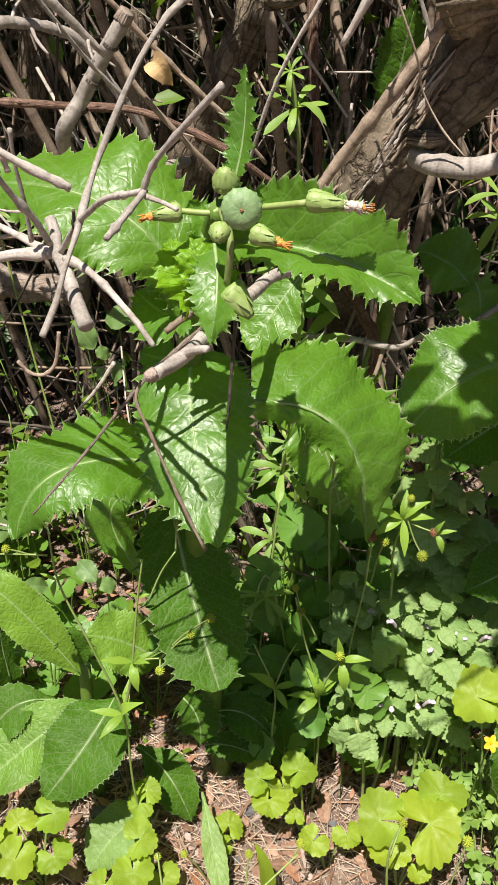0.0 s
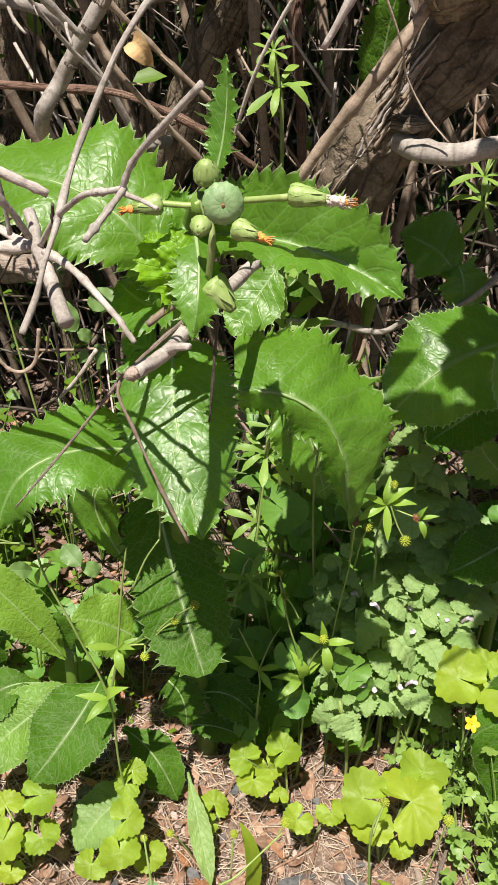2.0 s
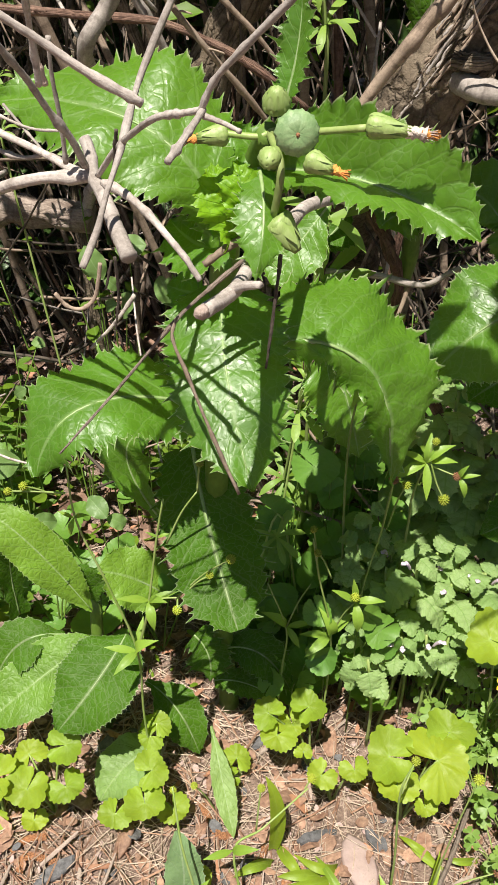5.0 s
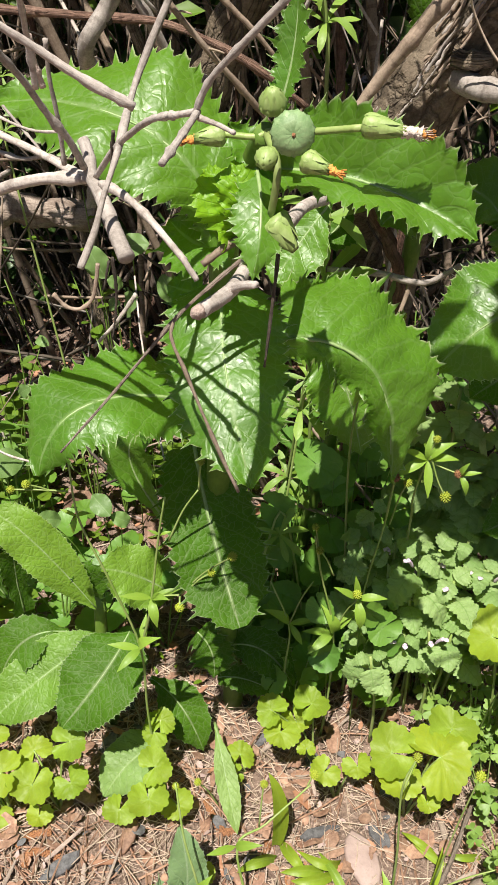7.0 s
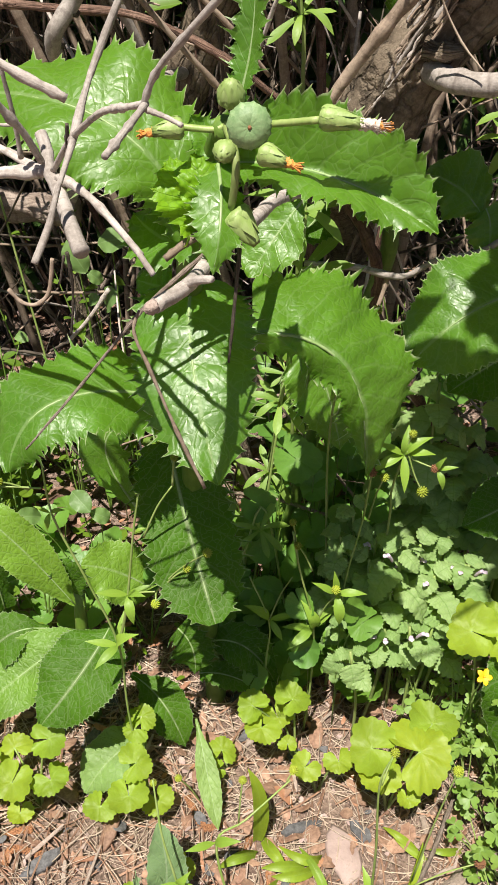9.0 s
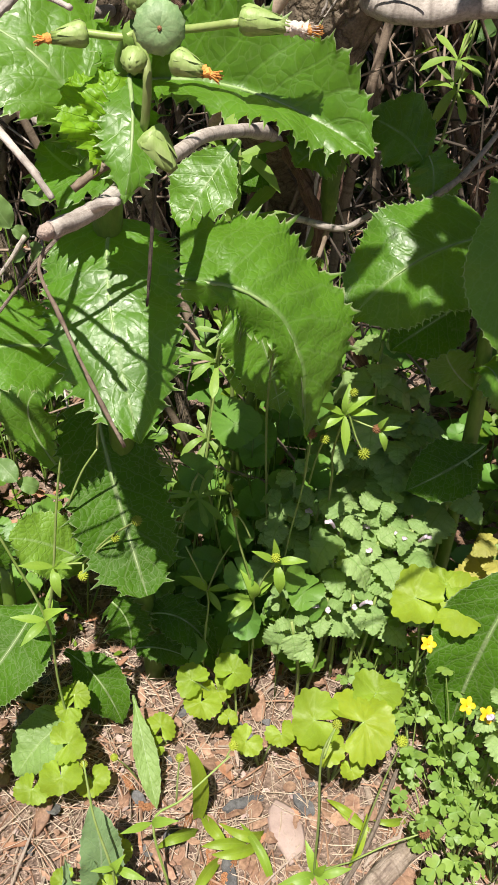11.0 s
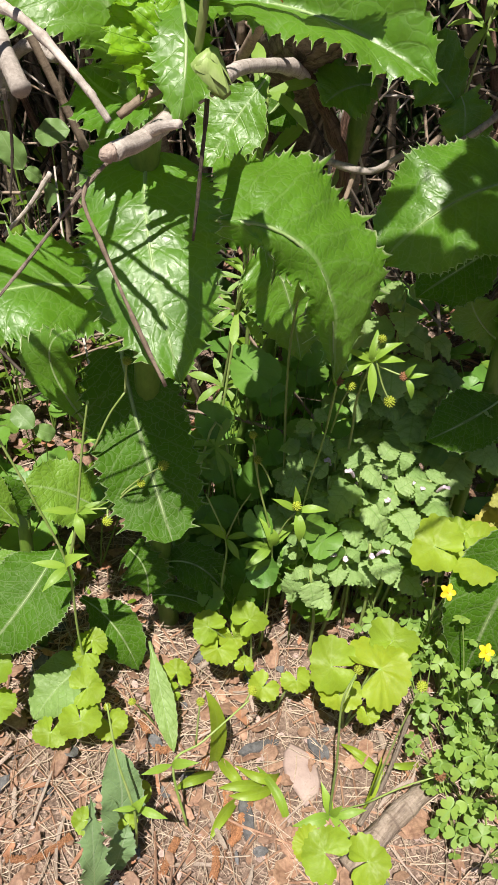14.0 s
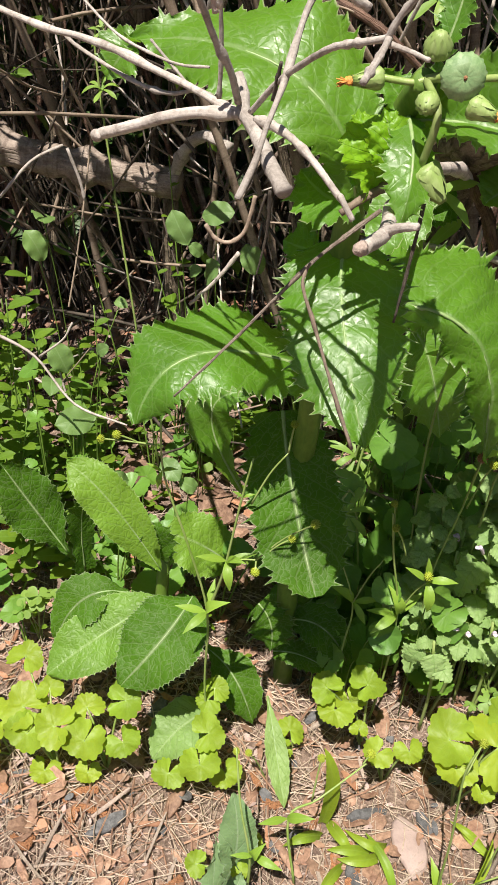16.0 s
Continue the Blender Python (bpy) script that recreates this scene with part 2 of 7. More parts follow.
TWIG_RED = bark_material("reddish_twig_bark", (0.17, 0.095, 0.068), (0.25, 0.155, 0.115), (0.07, 0.04, 0.03), 0.35, 0.7)
# colour lowered so that the gaps inside the thicket look more deeply shaded
TWIG_DARK = bark_material("dark_twig_bark", (0.065, 0.05, 0.04), (0.12, 0.097, 0.075), (0.03, 0.023, 0.019), 0.5, 0.5)
BARK = bark_material("shrub_bark", (0.135, 0.102, 0.070), (0.25, 0.198, 0.145), (0.050, 0.038, 0.026), 0.55, 1.0)
PALE_ROUND = leaf_material("pale_round_leaf", (0.15, 0.26, 0.075), (0.22, 0.33, 0.13), 0.5, 0.35, 5.0, 400.0, 0.3, lush=(0.20, 0.32, 0.09), unit=0.03)
CUT = plain_material("cut_wood", (0.30, 0.225, 0.19), (0.40, 0.31, 0.265), 300, 0.8, 0.6)
SAWN = plain_material("weathered_sawn_wood", (0.30, 0.235, 0.11), (0.40, 0.33, 0.18), 200, 0.85, 0.6)
STRAW = plain_material("dry_needle", (0.32, 0.24, 0.18), (0.46, 0.37, 0.295), 200, 0.7, 0.2, vary=0.5)
DRY_LEAF = plain_material("dry_leaf", (0.19, 0.10, 0.066), (0.36, 0.22, 0.15), 120, 0.75, 0.5, vary=0.6, clear=0.1)
RUST_LEAF = plain_material("rust_leaf", (0.26, 0.115, 0.06), (0.36, 0.19, 0.115), 120, 0.7, 0.5, vary=0.4)
DRY_TAN = plain_material("tan_dead_leaf", (0.44, 0.28, 0.12), (0.52, 0.36, 0.19), 150, 0.7, 0.4, vary=0.2, clear=0.2)
CATKIN = plain_material("catkin", (0.30, 0.125, 0.055), (0.44, 0.21, 0.10), 900, 0.9, 0.8, vary=0.4, far=0.002)
CHARCOAL = plain_material("charcoal", (0.06, 0.058, 0.06), (0.13, 0.125, 0.13), 250, 0.95, 0.6, vary=0.3)
CHIP = plain_material("pale_chip", (0.28, 0.20, 0.18), (0.37, 0.275, 0.25), 90, 0.7, 0.3, vary=0.15, c=(0.27, 0.20, 0.175))
SOIL = plain_material("soil", (0.125, 0.080, 0.060), (0.25, 0.175, 0.138), 110, 0.95, 1.0, vary=0.5, far=0.006, c=(0.37, 0.27, 0.22))

# ---- building helpers ----
rng = random.Random(7)
BASES = {}


def thing(name, at, label, category, group="", kind=""):
    """An Empty at the base of a thing."""
    ob = new(name)
    ob.empty_display_size = 0.01
    ob.location = at
    BASES[ob] = Vector(at)
    return tagged(ob, label, category, group, kind)


def to_mesh(bm, name, material, smooth=True):
    me = bpy.data.meshes.new(name)
    bm.to_mesh(me)
    bm.free()
    me.materials.append(material)
    if smooth:
        me.polygons.foreach_set("use_smooth", [True] * len(me.polygons))
    return me


def part(name, bm, material, parent, label="", smooth=True):
    """Links a bmesh, given in the world's metres, as one mesh under a thing or a part."""
    mid = sum((v.co for v in bm.verts), Vector()) / max(1, len(bm.verts))
    for v in bm.verts:
        v.co -= mid
    ob = new(name, to_mesh(bm, name, material, smooth))
    ob.parent = parent
    ob.location = mid - BASES[parent]
    BASES[ob] = mid
    return tagged(ob, label) if label else ob


def solo(name, bm, material, label, category, group="", kind="", smooth=True):
    """Links a bmesh as one top-level thing."""
    mid = sum((v.co for v in bm.verts), Vector()) / max(1, len(bm.verts))
    low = min(v.co.z for v in bm.verts)
    mid.z = low
    for v in bm.verts:
        v.co -= mid
    ob = new(name, to_mesh(bm, name, material, smooth))
    ob.location = mid
    BASES[ob] = mid
    return tagged(ob, label, category, group, kind)


def placed(name, mesh, m, parent, label=""):
    """A part on a shared mesh, at the pose m in the world."""
    ob = new(name, mesh)
    ob.parent = parent
    ob.matrix_basis = Matrix.Translation(-BASES[parent]) @ m
    BASES[ob] = m.translation.copy()
    return tagged(ob, label) if label else ob


def frame_at(base, way, up, size, wide=1.0, high=None):
    """The pose of a unit leaf: it starts at base, runs along way, faces up."""
    y = Vector(way).normalized()
    x = y.cross(Vector(up))
    x = x.normalized() if x.length > 1e-5 else y.orthogonal().normalized()
    z = x.cross(y)
    m = Matrix((x * size * wide, y * size, z * (high or size))).transposed().to_4x4()
    m.translation = Vector(base)
    return m


def smooth_line(points, n):
    """A Catmull-Rom line through the points, n steps a span."""
    p = [Vector(q) for q in points]
    p = [p[0] * 2 - p[1], *p, p[-1] * 2 - p[-2]]
    out = []
    for a, b, c, d in zip(p, p[1:], p[2:], p[3:]):
        for i in range(n):
            t = i / n
            out.append(0.5 * (2 * b + (c - a) * t + (2 * a - 5 * b + 4 * c - d) * t * t + (3 * b - a - 3 * c + d) * t**3))
    out.append(p[-2])
    return out


def tube(bm, points, r0, r1, sides=7, n=5, rough=0.0, knots=0, seed=0, lump=None, fine=0.0):
    """A tapered round piece along a smooth line, with closed ends and a map along it."""
    line = smooth_line(points, n)
    uv = bm.loops.layers.uv.verify()
    up = (line[1] - line[0]).orthogonal().normalized()
    rings, far = [], 0.0
    rnd = random.Random(seed)
    knot_at = [rnd.random() for _ in range(knots)]
    for i, c in enumerate(line):
        way = (line[min(i + 1, len(line) - 1)] - line[max(i - 1, 0)]).normalized()
        up = (up - way * up.dot(way)).normalized()
        side = way.cross(up)
        k = i / (len(line) - 1)
        if i:
            far += (c - line[i - 1]).length
        r = r0 + (r1 - r0) * k
        r *= 1 + 0.35 * sum(math.exp(-(((k - q) * 30) ** 2)) for q in knot_at)
        if lump:
            r *= lump(k)
        ring = []
        for j in range(sides):
            a = 2 * math.pi * j / sides
            rr = r * (1 + rough * noise.noise(Vector((math.cos(a) * 1.3, math.sin(a) * 1.3, far / max(r0, 1e-4) * 0.7 + seed * 7.3))))
            if fine:
                rr += r * fine * noise.noise(Vector((math.cos(a) * 7, math.sin(a) * 7, far / r0 * 1.1 + seed)))
                rr += r * fine * 0.5 * noise.noise(Vector((math.cos(a) * 16, math.sin(a) * 16, far / r0 * 3 + seed)))
            ring.append(bm.verts.new(c + (up * math.cos(a) + side * math.sin(a)) * rr))
        rings.append((ring, far))
    for (a, fa), (b, fb) in zip(rings, rings[1:]):
        for j in range(sides):
            f = bm.faces.new((a[j], a[(j + 1) % sides], b[(j + 1) % sides], b[j]))
            for loop, (u, v) in zip(f.loops, ((j, fa), (j + 1, fa), (j + 1, fb), (j, fb))):
                loop[uv].uv = (v * 25, u / sides)
    for ring, flip in ((rings[0][0], True), (rings[-1][0], False)):
        f = bm.faces.new(ring[::-1] if flip else ring)
        for loop in f.loops:
            loop[uv].uv = (0.5, 0.5)
    return bm


def stem_of(points, r0, r1, sides=6, n=4, rough=0.0, knots=0, seed=0):
    return tube(bmesh.new(), points, r0, r1, sides, n, rough, knots, seed)


SHAPES = {
    # share of full half-width at even steps from base to tip
    "thistle": (0.28, 0.34, 0.50, 0.78, 0.95, 1.0, 0.96, 0.84, 0.62, 0.30, 0.02),
    "clasping": (0.75, 0.62, 0.60, 0.74, 0.90, 1.0, 0.97, 0.86, 0.64, 0.32, 0.02),
    "broad": (0.62, 0.82, 0.94, 1.0, 1.0, 0.97, 0.93, 0.86, 0.74, 0.48, 0.03),
    "blunt": (0.55, 0.74, 0.88, 0.96, 1.0, 1.0, 1.0, 0.98, 0.92, 0.76, 0.20),
    "basal": (0.12, 0.20, 0.42, 0.72, 0.92, 1.0, 0.98, 0.90, 0.74, 0.46, 0.04),
    "narrow": (0.55, 0.60, 0.72, 0.85, 0.95, 1.0, 0.92, 0.78, 0.56, 0.28, 0.02),
    "lance": (0.10, 0.45, 0.72, 0.90, 1.0, 0.98, 0.88, 0.72, 0.50, 0.26, 0.02),
    "paddle": (0.25, 0.36, 0.48, 0.60, 0.72, 0.84, 0.94, 1.0, 0.92, 0.62, 0.05),
    "crenate": (0.30, 0.86, 1.0, 1.0, 0.97, 0.92, 0.85, 0.76, 0.62, 0.42, 0.12),
    "ovate": (0.20, 0.80, 0.98, 1.0, 0.95, 0.86, 0.75, 0.62, 0.46, 0.26, 0.03),
    "oval": (0.05, 0.50, 0.76, 0.92, 1.0, 1.0, 0.97, 0.90, 0.76, 0.52, 0.05),
    "blade": (0.60, 0.80, 0.92, 1.0, 1.0, 0.95, 0.86, 0.74, 0.56, 0.32, 0.02),
    "heart": (0.10, 0.62, 0.88, 1.0, 0.98, 0.92, 0.80, 0.66, 0.48, 0.26, 0.03),
}


def share(kind, v):
    s = SHAPES[kind]
    x = min(max(v, 0), 0.9999) * (len(s) - 1)
    i = int(x)
    return s[i] + (s[i + 1] - s[i]) * (x - i)


def leaf(bm, base, mid, tip, up, width, kind="thistle", teeth=14, bite=0.10, spine=0.10, fold=0.15, curl=0.0, wave=0.0, pucker=0.0, half=6, per=4, seed=0, twist=0.0, halves=(1.0, 1.0)):
    """A leaf blade along a bent midrib, with a toothed, spiny margin and puckered surface."""
    rnd = random.Random(seed)
    base, mid, tip, up = Vector(base), Vector(mid), Vector(tip), Vector(up)
    ctrl = mid * 2 - (base + tip) * 0.5
    rows = teeth * per
    coarse = 5.5 / max((tip - base).length, 1e-4)
    pleats = min(teeth * 0.55, 7.5)
    uv = bm.loops.layers.uv.verify()
    grid = []
    # every tooth has its own length, lean and lift, and some have a lesser spine beside them
    reach = {s: [rnd.uniform(0.5, 1.2) for _ in range(teeth + 1)] for s in (-1, 1)}
    peak = {s: [rnd.choice((4, 5, 5, 6)) for _ in range(teeth + 1)] for s in (-1, 1)}
    small = {s: [rnd.choice((0.0, 0.25, 0.45, 0.6)) for _ in range(teeth + 1)] for s in (-1, 1)}
    lifts = {s: [rnd.uniform(-0.25, 0.55) for _ in range(teeth + 1)] for s in (-1, 1)}
    ph = rnd.random() * 6
    for i in range(rows + 1):
        v = i / rows
        c = base * (1 - v) ** 2 + ctrl * 2 * v * (1 - v) + tip * v * v
        way = ((ctrl - base) * (1 - v) + (tip - ctrl) * v).normalized()
        side = way.cross(up).normalized()
        if twist:
            side = Matrix.Rotation(twist * (v - 0.5), 3, way) @ side
        top = side.cross(way)
        w = width * 0.5 * share(kind, v)
        k, step = divmod(i, per)
        row = []
        for j in range(-half, half + 1):
            u = j / half
            s = 1 if u >= 0 else -1
            out, ahead, lift = u * w * halves[0 if u < 0 else 1], 0.0, 0.0
            if abs(j) == half and teeth > 1:
                q = step / per
                size = min(1.0, 1.5 * share(kind, v) + 0.15) * width * 0.5
                grow = bite * (0.25 - abs(2 * q - 1) ** 1.5)
                if step == (peak[s][k] * per) // 10:
                    grow += spine * 1.15 * reach[s][k]
                    ahead = spine * width * 0.22 * reach[s][k]
                    lift = spine * width * lifts[s][k]
                elif step == per // 5:
                    grow += spine * small[s][k]
                out += s * grow * size
            elif abs(j) == half - 1 and teeth > 1 and step in (0, 1):
                out *= 1 - bite * 0.25
            z = fold * abs(u) * w + curl * u * u * w
            z += wave * width * math.sin(v * 17 + ph + (1.3 if s > 0 else 0)) * abs(u) ** 2
            if pucker:
                g = (v - 0.16 * abs(u)) * pleats + ph
                z += pucker * width * (abs(math.sin(math.pi * g)) ** 0.6 - 0.6) * min(1, abs(u) * 4) * (1 - 0.4 * abs(u))
                z += pucker * width * 0.9 * noise.noise((c + side * u * w) * coarse + Vector((ph, 0, 0)))
                z += pucker * width * 0.5 * noise.noise((c + side * u * w) * coarse * 2.4 + Vector((0, ph, 0)))
            p = c + side * out + top * (z + lift) + way * ahead
            row.append(bm.verts.new(p))
        grid.append(row)
    for i in range(rows):
        for j in range(2 * half):
            f = bm.faces.new((grid[i][j], grid[i][j + 1], grid[i + 1][j + 1], grid[i + 1][j]))
            for loop, (a, b) in zip(f.loops, ((i, j), (i, j + 1), (i + 1, j + 1), (i + 1, j))):
                loop[uv].uv = (b / (2 * half), a / rows)
    return bm


def midrib_line(base, mid, tip, up, lift, upto=0.93):
    base, mid, tip, up = Vector(base), Vector(mid), Vector(tip), Vector(up).normalized()
    ctrl = mid * 2 - (base + tip) * 0.5
    return [base * (1 - v) ** 2 + ctrl * 2 * v * (1 - v) + tip * v * v + up * lift for v in (0, 0.25 * upto, 0.5 * upto, 0.75 * upto, upto)]


def unit_leaf(kind, teeth=1, bite=0.0, fold=0.12, curl=-0.1, droop=0.1, width=0.5, pucker=0.0, material=None, half=3, per=8, seed=1, name="leaf", wave=0.0):
    bm = leaf(bmesh.new(), (0, 0, 0), (0, 0.5, droop * 0.6), (0, 1, -droop), (0, 0, 1), width, kind, teeth, bite, 0.02 if teeth > 1 else 0, fold, curl, wave, pucker, half, per, seed)
    return to_mesh(bm, name, material)


def round_leaf(material, notch=28, lobes=16, bite=0.05, cup=0.18, rings=4, seed=1, wave=0.05, name="leaf", stretch=1.0, pucker=0.0, cleft=0.38):
    """A kidney-shaped leaf of unit width round its stalk, facing +z, with its notch towards -y."""
    rnd = random.Random(seed)
    bm = bmesh.new()
    uv = bm.loops.layers.uv.verify()
    n = lobes * 3
    grid = []
    ph = rnd.random() * 6
    bites = [rnd.uniform(0.6, 1.3) for _ in range(lobes + 1)]
    for i in range(n + 1):
        a = radians(-180 + notch + (360 - 2 * notch) * i / n)
        k = i / n
        shape = 1.0 - 0.22 * math.cos(a) ** 2 * (1 if math.cos(a) > 0 else 0.0)
        rim = 0.5 * shape * (1 - bite * bites[i // 3] * (1.6 if i % 3 == 0 else 0)) * (1 + 0.06 * math.sin(3 * a + ph))
        edge = min(k, 1 - k)
        if edge < 0.10:
            rim *= 1 - cleft + cleft * math.sin(edge / 0.10 * math.pi / 2)
        row = []
        for r in range(1, rings + 1):
            q = r / rings
            z = cup * 0.5 * q * q + wave * q * q * (math.sin(2 * a + ph) + 0.5 * math.sin(5 * a + 2 * ph)) + 0.005 * math.sin(9 * a) * q
            z += pucker * noise.noise(Vector((math.sin(a) * q * 4.5, math.cos(a) * q * 4.5, seed * 3.7)))
            row.append(bm.verts.new((math.sin(a) * rim * q, math.cos(a) * rim * q * stretch, z)))
        grid.append(row)
    hub = bm.verts.new((0, 0, 0))
    for i in range(n):
        f = bm.faces.new((hub, grid[i + 1][0], grid[i][0]))
        for loop, c in zip(f.loops, ((0.5, i / n), (0.55, (i + 1) / n), (0.55, i / n))):
            loop[uv].uv = c
        for r in range(rings - 1):
            f = bm.faces.new((grid[i][r], grid[i + 1][r], grid[i + 1][r + 1], grid[i][r + 1]))
            for loop, (a, b) in zip(f.loops, ((i, r), (i + 1, r), (i + 1, r + 1), (i, r + 1))):
                loop[uv].uv = (0.5 + 0.5 * (b + 1) / rings * 0.96, a / n)
    bmesh.ops.recalc_face_normals(bm, faces=bm.faces)
    return to_mesh(bm, name, material)


def ball(bm, at, r, rings=5, sides=8, spikes=0.0, seed=0, tall=1.0):
    rnd = random.Random(seed)
    rows = []
    for i in range(rings + 1):
        a = math.pi * i / rings
        n = 1 if i in (0, rings) else sides
        rows.append([bm.verts.new(Vector(at) + Vector((math.sin(a) * math.cos(2 * math.pi * (j + 0.5 * (i % 2)) / n), math.sin(a) * math.sin(2 * math.pi * (j + 0.5 * (i % 2)) / n), math.cos(a) * tall)) * r * (1 + spikes * rnd.uniform(-1, 1))) for j in range(n)])
    for a, b in zip(rows, rows[1:]):
        for j in range(sides):
            q = [a[j % len(a)], a[(j + 1) % len(a)], b[(j + 1) % len(b)], b[j % len(b)]]
            q = list(dict.fromkeys(q))
            if len(q) > 2:
                bm.faces.new(q)
    return bm

# ---- ground ----
def ground_z(x, y):
    rise = 0.03 * min(1.0, max(0.0, (y - 0.42) / 0.35))
    near = math.exp(-((x / 2.0) ** 2) - ((y - 0.4) / 2.0) ** 2)
    return rise + near * (0.006 * noise.noise(Vector((x * 9, y * 9, 0))) + 0.0025 * noise.noise(Vector((x * 40, y * 40, 3))))


def build_ground():
    bm = bmesh.new()
    n = 130
    span = [(-1 + 2 * i / n) for i in range(n + 1)]
    warp = [0.75 * s + 60 * abs(s) ** 9 * s for s in span]
    grid = [[bm.verts.new((x, 0.42 + y, ground_z(x, 0.42 + y))) for x in warp] for y in warp]
    for a, b in zip(grid, grid[1:]):
        for i in range(n):
            bm.faces.new((a[i], a[i + 1], b[i + 1], b[i]))
    ob = new("ground", to_mesh(bm, "ground", SOIL))
    tagged(ob, "dry brown soil under straw and leaf litter", "ground", kind="structure")


build_ground()


# ---- shrub: trunk, branches and pruned twigs ----
def shrub_stem(name, points, r0, r1, material, label, category="branch", sides=9, rough=0.25, knots=2, seed=1, group="", n=6):
    """A stem or twig; the shrub's branches also carry short side spurs."""
    bm = stem_of(points, r0, r1, sides, n, rough, knots, seed)
    if name != "shrub_branch":
        return solo(name, bm, material, label, category, group)
    t = thing(name, points[0], label, category, group)
    part("limb", bm, material, t)
    rnd = random.Random(len(bpy.data.objects))
    line = smooth_line(points, 8)
    for _ in range(3 if r0 < 0.008 else 2):
        k = rnd.randrange(len(line) // 4, len(line) - 2)
        way = (line[k + 1] - line[k]).normalized()
        out = Vector((rnd.uniform(-1, 1), rnd.uniform(-1, 0.2), rnd.uniform(-1, 1)))
        out = (out - way * out.dot(way)).normalized()
        r = r0 * rnd.uniform(0.30, 0.5)
        d = (out + way * rnd.uniform(0.2, 0.9)).normalized() * rnd.uniform(2.2, 5.0) * r0
        part("spur", tube(bmesh.new(), [line[k] + out * r0 * 0.4, line[k] + d * 0.6, line[k] + d * 1.1 + way * r0], r, r * 0.6, 7, 4, 0.4, 0, k), material, t, "short broken side spur")
    return t


def big_trunk():
    t = thing("old_shrub", (0.14, 0.86, 0.0), "leaning grey-brown shrub trunk with furrowed bark and a sawn stump", "trunk")
    line = [(0.14, 0.86, 0.0), (0.130, 0.83, 0.12), (0.108, 0.760, 0.235), (0.084, 0.620, 0.330), (0.072, 0.500, 0.383), (0.081, 0.458, 0.407), (0.092, 0.450, 0.430), (0.111, 0.445, 0.459), (0.131, 0.440, 0.482), (0.149, 0.437, 0.504), (0.168, 0.436, 0.527), (0.215, 0.47, 0.60), (0.27, 0.56, 0.72)]
    part("trunk", tube(bmesh.new(), line, 0.0235, 0.0215, 80, 20, 0.16, 0, 4, lump=lambda k: 1 + 0.04 * math.sin(k * 31), fine=0.055), BARK, t)
    part("side_branch", tube(bmesh.new(), [(0.103, 0.430, 0.438), (0.110, 0.412, 0.437), (0.122, 0.402, 0.437), (0.140, 0.400, 0.440), (0.166, 0.400, 0.441)], 0.0058, 0.0045, 14, 8, 0.25, 1, 2), TWIG, t, "smooth pale grey side branch")
    part("hollow", tube(bmesh.new(), [(0.0985, 0.424, 0.448), (0.106, 0.4195, 0.4475), (0.114, 0.4195, 0.448)], 0.0050, 0.0035, 14, 8, 0.6, 0, 6, None, 0.3), BARK, t, "dark puckered collar above the side branch")
    stump = part("stump", tube(bmesh.new(), [(0.1055, 0.404, 0.511), (0.110, 0.402, 0.512), (0.120, 0.402, 0.515), (0.138, 0.407, 0.523), (0.170, 0.428, 0.540)], 0.0185, 0.0240, 64, 14, 0.30, 0, 3, None, 0.16), BARK, t, "overhanging stump of a sawn limb")
    part("cut_face", tube(bmesh.new(), [(0.1062, 0.4037, 0.5112), (0.1048, 0.4043, 0.5106), (0.1040, 0.4046, 0.5102)], 0.0176, 0.0135, 40, 3, 0.30, 0, 3, None, 0.12), SAWN, stump, "weathered yellowish sawn end")
    rnd = random.Random(77)
    a, b = Vector((0.078, 0.458, 0.402)), Vector((0.128, 0.441, 0.479))
    along = (b - a).normalized()
    left = along.cross(Vector((0, 1, 0))).normalized()
    left = left if left.x < 0 else -left
    near = along.cross(left).normalized()
    near = near if near.y < 0 else -near
    for k in range(46):
        f, turn = rnd.uniform(-0.05, 0.82), rnd.uniform(0.35, 1.25)
        r = 0.0246 + rnd.uniform(0, 0.0012)
        out = left * math.cos(turn) + near * math.sin(turn)
        far = along * rnd.uniform(0.009, 0.024)
        p = a.lerp(b, f) + out * r
        drift = left * rnd.uniform(-0.0015, 0.0015)
        part("bark_strip", tube(bmesh.new(), [p, p + far * 0.35 + out * 0.0007, p + far * 0.7 + out * 0.0005 + drift, p + far + out * rnd.uniform(-0.001, 0.0022) + drift], rnd.uniform(0.0005, 0.0013), 0.0003, 7, 6, 0.6, 0, k, None, 0.3), TWIG_TAN if k % 3 else TWIG, t, "fibrous peeling strip of bark")
    part("clinging_branch", tube(bmesh.new(), [(0.036, 0.47, 0.375), (0.044, 0.440, 0.400), (0.054, 0.425, 0.423), (0.065, 0.419, 0.441), (0.080, 0.411, 0.462), (0.094, 0.405, 0.481), (0.108, 0.405, 0.501)], 0.0029, 0.0026, 12, 8, 0.15, 2, 5, None, 0.05), TWIG_TAN, t, "straight tan branch lying on the trunk")


big_trunk()


